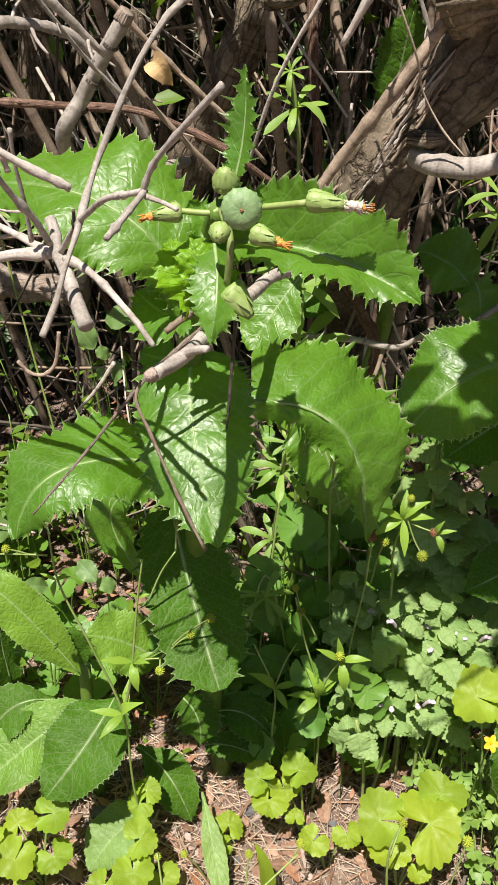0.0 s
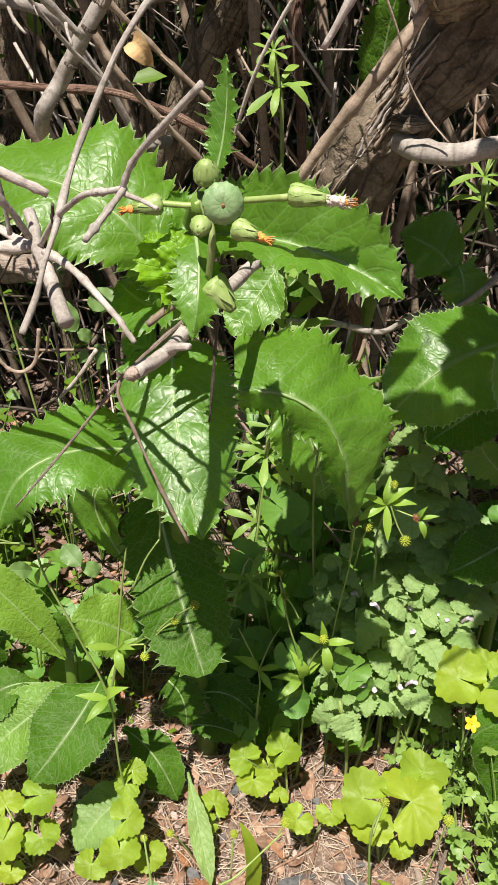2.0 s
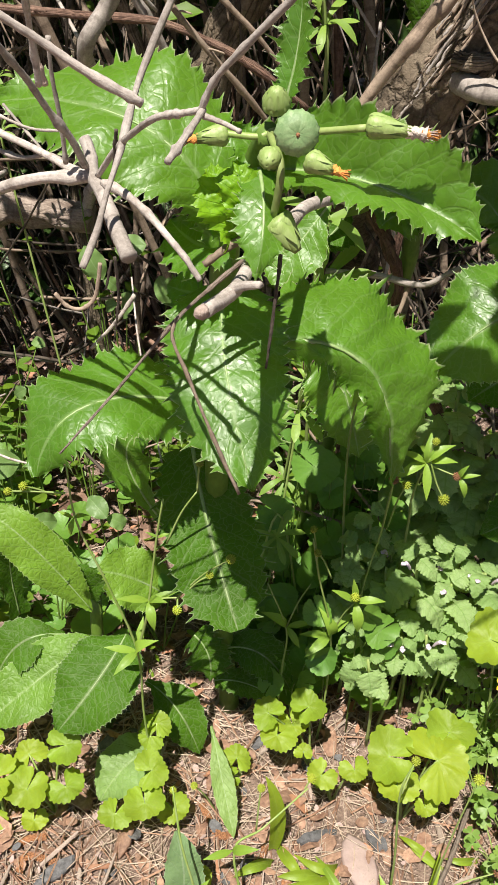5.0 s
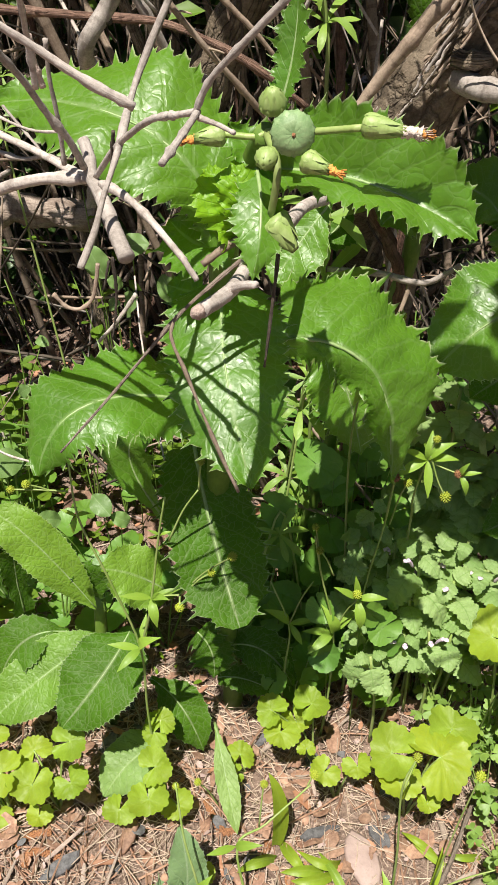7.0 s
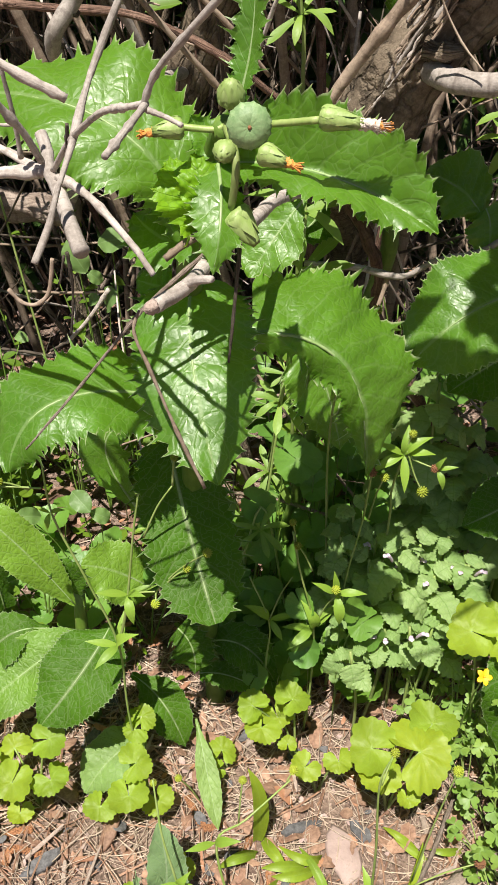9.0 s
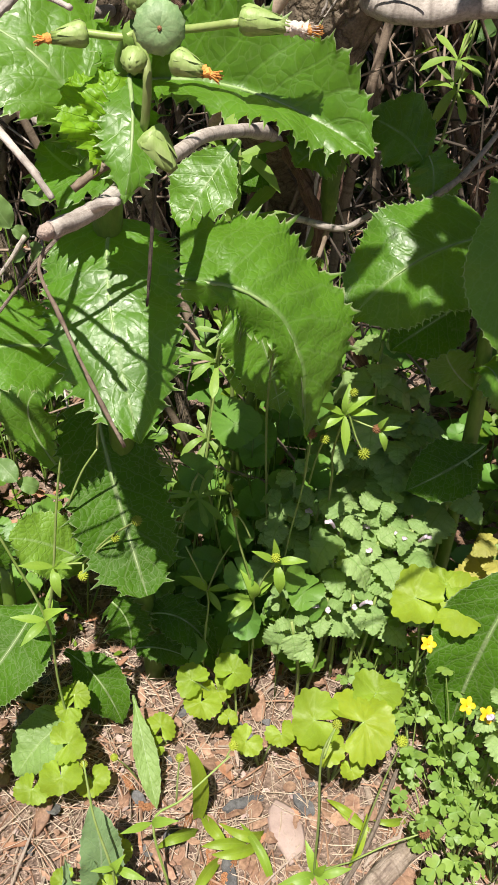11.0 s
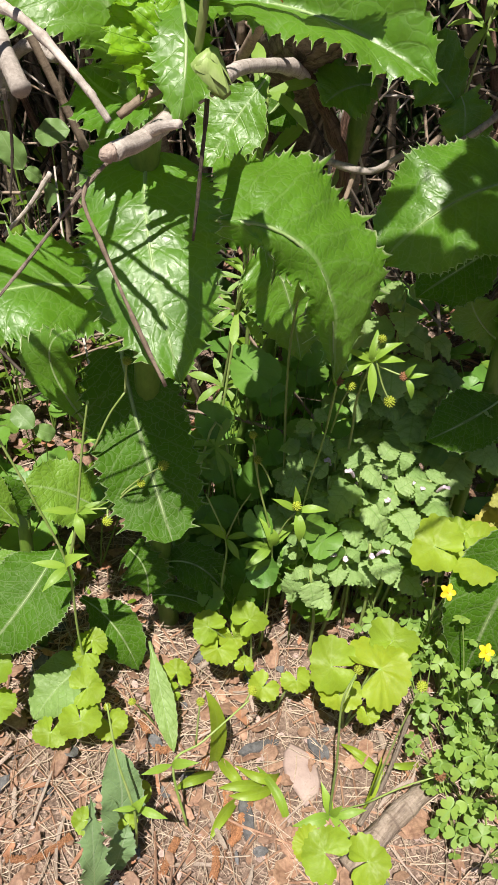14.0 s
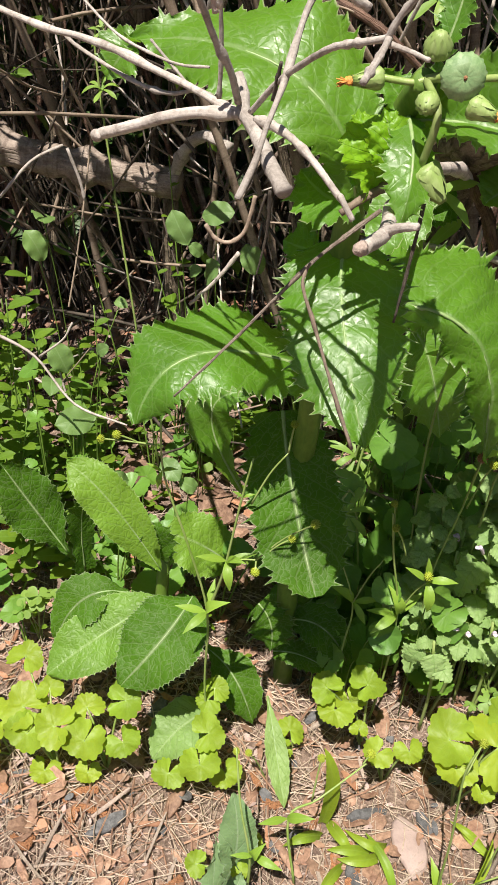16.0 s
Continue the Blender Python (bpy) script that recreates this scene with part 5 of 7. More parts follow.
def buttercup(root, line, bracts, heads, label="slender buttercup stalk with narrow bracts and green seed heads", r=0.0009):
    """line: the stalk. bracts: place, length, directions. heads: place, size, where its stalk starts."""
    p = thing("buttercup", root, label, "wildflower", "flowering buttercups")
    part("stem", stem_of(line, r, r * 0.6, 6, 5), STEM_PALE, p)
    for at, size, ways in bracts:
        for i, w in enumerate(ways):
            w = Vector(w)
            placed("bract", BRACTS[i % 3], frame_at(at, w, (-0.2 * w.x, -0.45, 0.9), size * rng.uniform(0.85, 1.1)), p)
    for at, size, start, brown in heads:
        stalk_to(p, start, at, 0.0006, None, 0.1, "flower_stalk")
        m = frame_at(at, (0, 1, 0), (0, 0, 1), size * 0.78)
        placed("seed_head", HEAD_BROWN if brown else HEAD, m, p)
    return p


nodeA, forkA = (-0.062, 0.342, 0.147), (-0.051, 0.335, 0.196)
buttercup((-0.062, 0.352, 0.0), [(-0.062, 0.352, 0.0), (-0.064, 0.348, 0.078), nodeA, (-0.073, 0.338, 0.206), (-0.084, 0.338, 0.250), (-0.085, 0.340, 0.284)],
          [(nodeA, 0.021, ((-1, -0.1, 0.35), (-0.6, -0.7, -0.1), (0.4, -0.3, 0.75), (0.1, 0.4, 0.5))), ((-0.085, 0.338, 0.252), 0.009, ((-0.8, 0, 0.5), (0.8, -0.2, 0.4), (-0.2, -0.5, -0.7)))],
          [((-0.114, 0.335, 0.272), 0.0055, (-0.087, 0.338, 0.268), 0), ((-0.106, 0.335, 0.275), 0.006, (-0.093, 0.338, 0.267), 0)])
buttercup(nodeA, [nodeA, (-0.055, 0.338, 0.175), forkA, (-0.044, 0.335, 0.240), (-0.039, 0.335, 0.266)],
          [(forkA, 0.018, ((-0.8, -0.3, 0.4), (0.5, -0.5, 0.5), (0.15, -0.6, -0.6), (0.9, 0.1, 0.3))), ((-0.043, 0.335, 0.241), 0.007, ((-0.8, 0, 0.5), (0.8, 0, 0.4)))],
          [((-0.006, 0.325, 0.235), 0.0068, (-0.035, 0.330, 0.203), 0), ((-0.017, 0.325, 0.224), 0.0055, (-0.030, 0.328, 0.209), 0), ((-0.035, 0.325, 0.199), 0.0068, (-0.035, 0.330, 0.203), 0), ((-0.035, 0.330, 0.203), 0.001, forkA, 0), ((-0.020, 0.336, 0.287), 0.0055, (-0.022, 0.336, 0.270), 0), ((-0.022, 0.336, 0.270), 0.001, (-0.039, 0.335, 0.237), 0)], r=0.0009)
nodeB, forkB = (0.055, 0.376, 0.121), (0.067, 0.368, 0.159)
buttercup((0.052, 0.385, 0.0), [(0.052, 0.385, 0.0), (0.055, 0.380, 0.054), nodeB, (0.045, 0.372, 0.175), (0.040, 0.370, 0.208)],
          [(nodeB, 0.022, ((-1, -0.2, 0.3), (-0.7, -0.6, -0.1), (-0.2, -0.1, 0.9), (0.5, 0.2, 0.5))), (forkB, 0.020, ((-0.7, -0.1, 0.6), (0.95, -0.2, 0.25), (0.1, -0.5, -0.8), (-0.1, 0, 1)))],
          [((0.040, 0.370, 0.215), 0.0058, (0.044, 0.372, 0.180), 0), ((0.043, 0.368, 0.199), 0.0064, (0.052, 0.370, 0.177), 0), ((0.066, 0.364, 0.167), 0.0075, forkB, 0), (forkB, 0.001, nodeB, 0)])
nodeC = (0.099, 0.374, 0.258)
buttercup((0.100, 0.43, 0.0), [(0.100, 0.43, 0.0), (0.103, 0.410, 0.172), (0.098, 0.390, 0.220), nodeC],
          [(nodeC, 0.019, ((-0.7, -0.2, 0.5), (-0.9, -0.3, -0.3), (0.6, -0.1, 0.7), (0.0, -0.55, -0.8), (0.9, -0.2, 0.2), (0.1, 0.2, 0.9))), ((0.116, 0.368, 0.252), 0.012, ((0.9, -0.2, 0.3), (0.2, -0.3, 0.9), (0.3, -0.5, -0.7)))],
          [((0.110, 0.368, 0.237), 0.0085, (0.100, 0.372, 0.262), 0), ((0.082, 0.370, 0.250), 0.0080, (0.082, 0.385, 0.203), 1), ((0.089, 0.370, 0.246), 0.0070, (0.086, 0.390, 0.199), 0), ((0.115, 0.368, 0.253), 0.0065, nodeC, 1), ((0.102, 0.372, 0.273), 0.006, nodeC, 0)])
buttercup((0.088, 0.415, 0.0), [(0.088, 0.415, 0.0), (0.076, 0.400, 0.116), (0.082, 0.385, 0.203), (0.082, 0.370, 0.249)], [], [], r=0.0007)
buttercup((0.075, 0.44, 0.0), [(0.075, 0.44, 0.0), (0.065, 0.430, 0.198), (0.067, 0.420, 0.275), (0.072, 0.420, 0.284)],
          [((0.072, 0.420, 0.283), 0.022, ((-0.8, -0.3, 0.2), (0.6, -0.4, -0.3), (-0.5, -0.6, -0.5), (0.2, 0.3, 0.8)))], [((0.086, 0.420, 0.321), 0.008, (0.084, 0.420, 0.307), 0)])
nodeD = (0.085, 0.262, 0.007)
buttercup((0.09, 0.255, 0.0), [(0.09, 0.255, 0.0), nodeD, (0.084, 0.265, 0.063), (0.083, 0.272, 0.113), (0.091, 0.280, 0.130)],
          [(nodeD, 0.022, ((0.2, -0.2, 0.9), (0.9, -0.1, 0.4), (-0.9, -0.3, 0.2), (0.5, -0.7, 0.1), (-0.2, 0.5, 0.8)))],
          [((0.142, 0.258, 0.057), 0.009, (0.104, 0.260, 0.024), 1), ((0.104, 0.260, 0.024), 0.001, nodeD, 0), ((0.091, 0.280, 0.130), 0.007, (0.084, 0.272, 0.113), 0), ((0.125, 0.275, 0.120), 0.008, (0.107, 0.262, 0.030), 0)])
nodeE = (0.014, 0.370, 0.102)
buttercup((0.02, 0.385, 0.0), [(0.02, 0.385, 0.0), (0.025, 0.382, 0.082), (0.027, 0.380, 0.122), (0.015, 0.380, 0.163)],
          [((0.027, 0.380, 0.125), 0.018, ((0.9, -0.1, 0.3), (0.4, -0.4, -0.5), (-0.6, 0, 0.6)))], [((0.041, 0.380, 0.162), 0.001, (0.027, 0.380, 0.125), 0)], r=0.0008)
buttercup((0.0, 0.262, 0.0), [(0.0, 0.262, 0.0), (-0.007, 0.275, 0.052), (0.010, 0.285, 0.058), (0.037, 0.300, 0.074)], [((-0.008, 0.275, 0.052), 0.02, ((-0.8, -0.4, 0.3), (0.6, -0.3, 0.6)))],
          [((0.039, 0.302, 0.081), 0.0075, (0.035, 0.300, 0.073), 0), ((0.009, 0.290, 0.091), 0.0065, (0.006, 0.283, 0.059), 0), ((-0.033, 0.324, 0.040), 0.0065, (-0.02, 0.33, 0.0), 0)])
buttercup((-0.03, 0.25, 0.0), [(-0.03, 0.25, 0.0), (-0.028, 0.250, 0.049), (-0.035, 0.260, 0.088), (-0.039, 0.275, 0.117)], [((-0.026, 0.250, 0.055), 0.016, ((-0.9, -0.2, 0.3), (0.8, -0.4, 0.1), (0.2, -0.2, 0.9)))], [((-0.039, 0.275, 0.114), 0.0055, (-0.035, 0.260, 0.088), 0)])


# ---- cleavers ----
def cleavers(line, whorls, r=0.0011, label="climbing cleavers with whorls of narrow leaves on a thin stem"):
    """whorls: place, leaf length, how many."""
    low = Vector(line[0])
    p = thing("cleavers", low, label, "weed", "cleavers")
    part("stem", stem_of(line, r, r * 0.8, 4, 5), STEM_PALE, p)
    axis = ((Vector(line[-1]) - low).normalized() * 0.55 + Vector((0, -0.75, 0.35))).normalized()
    for at, size, n in whorls:
        a0 = rng.uniform(0, 6)
        s = axis.orthogonal().normalized()
        o = axis.cross(s)
        for k in range(n):
            a = a0 + 2 * math.pi * k / n + rng.uniform(-0.2, 0.2)
            w = s * math.cos(a) + o * math.sin(a) + axis * rng.uniform(-0.15, 0.35)
            placed("leaf", WHORL[k % 3], frame_at(at, w, axis + Vector((0, 0, 0.5)), size * rng.uniform(0.85, 1.2)), p)
    return p


cleavers([(0.008, 0.505, 0.0), (0.014, 0.500, 0.088), (0.030, 0.495, 0.155), (0.036, 0.475, 0.222), (0.040, 0.465, 0.258)], [((0.040, 0.464, 0.256), 0.014, 7), ((0.037, 0.472, 0.230), 0.023, 8), ((0.030, 0.494, 0.156), 0.025, 7), ((0.016, 0.498, 0.100), 0.022, 8)], 0.0019)
cleavers([(0.05, 0.56, 0.02), (0.052, 0.545, 0.400), (0.050, 0.542, 0.446), (0.047, 0.542, 0.468)], [((0.050, 0.542, 0.447), 0.023, 7), ((0.047, 0.542, 0.467), 0.013, 7)], 0.0018)
cleavers([(0.01, 0.47, 0.0), (0.048, 0.470, 0.325), (0.045, 0.470, 0.370)], [((0.048, 0.465, 0.323), 0.034, 7), ((0.045, 0.470, 0.356), 0.03, 6)])
cleavers([(0.115, 0.52, 0.0), (0.191, 0.560, 0.379), (0.187, 0.560, 0.388)], [((0.187, 0.560, 0.386), 0.02, 6), ((0.189, 0.560, 0.369), 0.024, 6)])
cleavers([(-0.13, 0.60, 0.02), (-0.169, 0.620, 0.370), (-0.162, 0.620, 0.413)], [((-0.167, 0.620, 0.370), 0.013, 6), ((-0.163, 0.620, 0.406), 0.012, 6)])
cleavers([(0.048, 0.455, 0.0), (0.027, 0.450, 0.156), (0.010, 0.440, 0.121)], [((0.023, 0.445, 0.143), 0.02, 7)])


# ---- dead-nettles ----
def dead_nettle(top, tall=0.05, tiers=4, size=0.024, gold=False, pink=2, label="pale downy dead-nettle with crinkled toothed leaves"):
    top = Vector(top)
    root = Vector((top.x + rng.uniform(-0.01, 0.01), top.y + rng.uniform(0.0, 0.02), 0.0))
    p = thing("dead_nettle", root, label, "weed", "dead-nettles")
    part("stem", stem_of([root, root.lerp(top, 0.5) + Vector((0.003, 0, 0)), top], 0.0014, 0.0011, 4, 4), STEM_PALE, p)
    a0 = rng.uniform(0, 3)
    for k in range(tiers):
        f = 1 - k * tall / tiers / max(0.02, top.z)
        at = root.lerp(top, max(0.15, f))
        grow = size * (0.55 + 0.45 * k / max(1, tiers - 1))
        for s in range(2):
            a = a0 + k * 1.57 + s * math.pi + rng.uniform(-0.3, 0.3)
            w = Vector((math.cos(a), math.sin(a), rng.uniform(-0.5, 0.2)))
            up = (0.5 * w.x + rng.uniform(-0.2, 0.2), 0.4 * w.y - 0.25 + rng.uniform(-0.2, 0.2), 1)
            far = grow * rng.uniform(0.85, 1.15)
            placed("leaf", (MINTS_GOLD if gold else MINTS)[rng.randrange(2 if gold else 4)], frame_at(at + w.normalized() * 0.0015, w, up, far * 1.15), p)
    for k in range(pink):
        a = rng.uniform(3.4, 6.0)
        d = Vector((math.cos(a), math.sin(a), 0))
        placed("flower", PINK_FLOWER, frame_at(top - Vector((0, 0, 0.006)) + d * 0.006, d, (0, 0, 1), 0.009), p)
    return p


for place, tall, size, pink in (
    ((0.110, 0.400, 0.164), 0.05, 0.027, 1), ((0.099, 0.425, 0.153), 0.05, 0.024, 1), ((0.135, 0.402, 0.139), 0.05, 0.026, 1), ((0.128, 0.420, 0.150), 0.05, 0.024, 0), ((0.106, 0.400, 0.134), 0.04, 0.024, 0),
    ((0.103, 0.385, 0.108), 0.04, 0.020, 2), ((0.119, 0.385, 0.110), 0.04, 0.018, 2), ((0.159, 0.410, 0.141), 0.05, 0.026, 3), ((0.108, 0.430, 0.130), 0.05, 0.024, 1), ((0.125, 0.425, 0.139), 0.05, 0.026, 1),
    ((0.116, 0.410, 0.123), 0.05, 0.026, 1), ((0.092, 0.420, 0.115), 0.04, 0.022, 1), ((0.134, 0.400, 0.117), 0.04, 0.022, 0), ((0.139, 0.385, 0.111), 0.04, 0.02, 0), ((0.078, 0.400, 0.094), 0.04, 0.02, 0)):
    dead_nettle(place, tall, 3, size, False, pink)
dead_nettle((0.204, 0.385, 0.150), 0.05, 4, 0.026, True, 0, "yellowing dead-nettle with pale gold leaves")
dead_nettle((0.183, 0.290, 0.123), 0.03, 3, 0.018, False, 1)
for place in ((0.137, 0.460, 0.250), (0.156, 0.460, 0.215), (0.169, 0.450, 0.187), (0.151, 0.450, 0.183), (0.121, 0.470, 0.183), (0.186, 0.430, 0.184)):
    dead_nettle(place, 0.06, 4, 0.03, False, 0, "dead-nettle with dark crinkled leaves in shade")

for place in ((0.083, 0.430, 0.176), (0.075, 0.420, 0.158), (0.093, 0.410, 0.147), (0.146, 0.420, 0.157), (0.157, 0.410, 0.141), (0.152, 0.390, 0.120), (0.087, 0.400, 0.116), (0.134, 0.385, 0.110), (0.073, 0.420, 0.133)):
    dead_nettle(place, 0.04, 3, rng.uniform(0.018, 0.024), False, 0)


def pale_wilted():
    p = dead_nettle((0.077, 0.360, 0.116), 0.03, 2, 0.016, False, 0, "wilting dead-nettle with a drooping pale leaf")
    top = Vector((0.076, 0.358, 0.118))
    placed("leaf", MINTS[0], frame_at(top + Vector((0.001, -0.003, -0.008)), (0.15, -0.35, -0.9), (0.05, -1, 0.3), 0.019), p, "hanging pale green leaf")
    placed("leaf", MINTS[1], frame_at(top + Vector((-0.006, 0, -0.006)), (-0.6, -0.1, -0.8), (-0.3, -1, 0.3), 0.016), p)


pale_wilted()


# ---- yellow wood sorrel and clover ----
def sorrel(root, n, spread, tall, size=0.016, flowers=(), label="yellow wood sorrel with folded heart-shaped leaflets"):
    root = Vector((*root[:2], 0.0))
    p = thing("wood_sorrel", root, label, "weed", "wood sorrels")
    for k in range(n):
        a = rng.uniform(0, 6.28)
        d = spread * math.sqrt(rng.random())
        at = root + Vector((math.cos(a) * d, math.sin(a) * d, tall * rng.uniform(0.45, 1.05)))
        stalk_to(p, root, at, 0.0005, STEM_PALE, 0.1)
        placed("leaf", SORRELS[k % 4], frame_at(at, (math.cos(a * 3), math.sin(a * 3), 0), (rng.uniform(-0.9, 0.9), rng.uniform(-1.0, 0.4), 1), size * rng.uniform(0.6, 1.25)), p)
    for at in flowers:
        stalk_to(p, root, at, 0.0006, STEM_PALE, 0.1, "flower_stalk")
        placed("flower", FLOWER, frame_at(at, (1, 0.2, 0), (-0.1, -0.7, 0.75), 0.0098), p, "open yellow five-petalled flower")
    return p


for root, n, spread, tall, flowers in (
    ((0.156, 0.366, 0.060), 9, 0.022, 0.085, ((0.148, 0.323, 0.137),)), ((0.138, 0.384, 0.050), 8, 0.02, 0.06, ()), ((0.174, 0.347, 0.060), 9, 0.022, 0.08, ()),
    ((0.155, 0.322, 0.050), 8, 0.02, 0.06, ()), ((0.178, 0.310, 0.060), 11, 0.026, 0.10, ((0.163, 0.291, 0.125), (0.174, 0.288, 0.120))), ((0.192, 0.289, 0.050), 10, 0.026, 0.08, ()),
    ((0.167, 0.302, 0.030), 8, 0.02, 0.05, ()), ((0.169, 0.264, 0.040), 10, 0.026, 0.075, ()), ((0.189, 0.253, 0.040), 9, 0.026, 0.07, ()), ((0.176, 0.236, 0.030), 8, 0.024, 0.05, ())):
    sorrel(root, int(n * 1.5), spread * 1.15, tall, 0.0118, flowers)
for root, n, spread, tall, flowers in (
    ((0.123, 0.417, 0.060), 7, 0.02, 0.075, ()), ((0.147, 0.401, 0.070), 8, 0.02, 0.09, ()), ((0.133, 0.408, 0.020), 6, 0.018, 0.04, ()), ((0.226, 0.297, 0.050), 10, 0.03, 0.09, ()), ((0.212, 0.251, 0.040), 10, 0.03, 0.08, ()), ((0.158, 0.286, 0.020), 8, 0.022, 0.04, ()), ((0.154, 0.356, 0.030), 8, 0.02, 0.05, ()), ((0.179, 0.294, 0.030), 10, 0.025, 0.06, ()), ((0.188, 0.270, 0.040), 10, 0.025, 0.07, ()), ((0.158, 0.248, 0.020), 7, 0.02, 0.04, ()), ((0.216, 0.324, 0.040), 10, 0.03, 0.08, ())):
    sorrel(root, int(n * 1.5), spread * 1.15, tall, 0.0118, flowers)
for root, n, tall in (((0.139, 0.430, 0.156), 2, 0.10), ((0.124, 0.450, 0.156), 4, 0.09), ((-0.202, 0.433, 0.050), 5, 0.06)):
    sorrel(root, n, 0.012, tall, 0.020, (), "clover-like sorrel with round leaflets")


# ---- violets and other undergrowth ----
def bare(x, y):
    """Patches of litter that nothing grows on."""
    return any(((x - a) / r) ** 2 + ((y - b) / q) ** 2 < 1 for a, b, r, q in ((-0.115, 0.565, 0.055, 0.055), (-0.240, 0.525, 0.040, 0.040), (-0.050, 0.600, 0.045, 0.060)))


def violet(root, n, tall, size, label="violet clump with heart-shaped green leaves", spread=0.05):
    root = Vector(root)
    p = thing("violet_plant", root, label, "weed", "violet clumps")
    for k in range(n):
        a = rng.uniform(0, 6.28)
        d = spread * math.sqrt(rng.random())
        at = root + Vector((math.cos(a) * d, math.sin(a) * d, tall * rng.uniform(0.5, 1.1)))
        stalk_to(p, root, at, 0.0008, STEM, 0.15)
        w = Vector((math.cos(a) + rng.uniform(-0.4, 0.4), math.sin(a) - 0.4, -0.2))
        placed("leaf", VIOLETS[k % 4], frame_at(at, w, (0.3 * w.x, -0.45 + rng.uniform(-0.3, 0.3), 1), size * rng.uniform(0.7, 1.25)), p)
    return p


for k in range(74):
    x, y = rng.uniform(-0.34, 0.42), rng.uniform(0.43, 0.72)
    if -0.21 < x < -0.035 and y > 0.49 or (x < -0.02 and y > 0.62):
        continue
    if x < 0.03 and y < 0.46:
        continue
    if bare(x, y):
        continue
    tall = rng.uniform(0.03, 0.09) if y < 0.55 else rng.uniform(0.03, 0.12)
    violet((x, y, ground_z(x, y)), rng.randrange(4, 7), tall, rng.uniform(0.022, 0.036))
for at, n, tall, size in (((-0.177, 0.500, 0.170), 2, 0.10, 0.018), ((-0.190, 0.520, 0.214), 2, 0.14, 0.018), ((-0.202, 0.500, 0.202), 3, 0.11, 0.016)):
    root = Vector(at)
    low = root.z
    root.z = 0.01
    violet(root, n, low, size, spread=0.016)
for px in ((-0.135, 0.613, 0.050), (-0.148, 0.515, 0.060), (-0.116, 0.605, 0.050), (-0.074, 0.579, 0.070), (-0.223, 0.461, 0.050), (-0.205, 0.506, 0.040), (-0.169, 0.479, 0.050), (-0.205, 0.416, 0.050), (-0.163, 0.487, 0.030), (-0.114, 0.535, 0.060), (-0.150, 0.522, 0.050)):
    if bare(px[0], px[1]):
        continue
    violet((px[0], px[1], 0.0), 2, px[2], 0.021, spread=0.03)

for k in range(30):
    x, y = rng.uniform(0.0, 0.16), rng.uniform(0.405, 0.50)
    violet((x, y, ground_z(x, y)), rng.randrange(3, 6), rng.uniform(0.03, 0.10), rng.uniform(0.017, 0.027), "small clump of round green leaves on thin stalks", 0.025)
for k in range(16):
    x, y = rng.uniform(-0.30, -0.10), rng.uniform(0.47, 0.66)
    if bare(x, y):
        continue
    violet((x, y, ground_z(x, y)), rng.randrange(2, 5), rng.uniform(0.04, 0.15), rng.uniform(0.012, 0.024), "small clump of round green leaves on thin stalks", 0.025)

PALES = [unit_leaf("oval", 1, 0, 0.16, -0.1 + 0.1 * i, 0.08 + 0.05 * i, 0.72, 0.02, PALE_ROUND, 5, 14, 60 + i, wave=0.05) for i in range(3)]


def pale_plant(leaves, label="pale round leaves on long thin stalks in the shade", meshes=PALES):
    """leaves: centre, width."""
    low = Vector(leaves[0][0])
    root = Vector((low.x, low.y + 0.01, ground_z(low.x, low.y)))
    p = thing("round_leaf_plant", root, label, "weed", "round-leaved plants")
    for k, (at, size) in enumerate(leaves):
        stalk_to(p, root + Vector((rng.uniform(-0.015, 0.015), rng.uniform(0, 0.02), 0)), at, 0.0005, STEM, 0.2)
        way = Vector((rng.uniform(-0.8, 0.8), rng.uniform(-0.5, 0.1), rng.uniform(-0.7, 0.5))).normalized()
        placed("leaf", meshes[k % 3], frame_at(Vector(at) - way * size * 0.5, way, (rng.uniform(-0.5, 0.5), -0.75, 0.65), size * 1.1), p)


pale_plant([((-0.110, 0.600, 0.279), 0.025), ((-0.099, 0.600, 0.264), 0.013)])
pale_plant([((-0.084, 0.570, 0.259), 0.024), ((-0.096, 0.570, 0.259), 0.012)])
pale_plant([((-0.208, 0.580, 0.290), 0.022), ((-0.217, 0.580, 0.269), 0.023)])
pale_plant([((-0.168, 0.480, 0.182), 0.026)])
pale_plant([((-0.182, 0.500, 0.221), 0.022), ((-0.187, 0.490, 0.204), 0.018), ((-0.148, 0.550, 0.240), 0.010), ((-0.152, 0.500, 0.228), 0.012)])
pale_plant([((-0.083, 0.600, 0.292), 0.024), ((-0.054, 0.570, 0.272), 0.022)])
pale_plant([((-0.099, 0.450, 0.168), 0.018), ((-0.086, 0.450, 0.154), 0.014), ((-0.137, 0.450, 0.155), 0.016)])


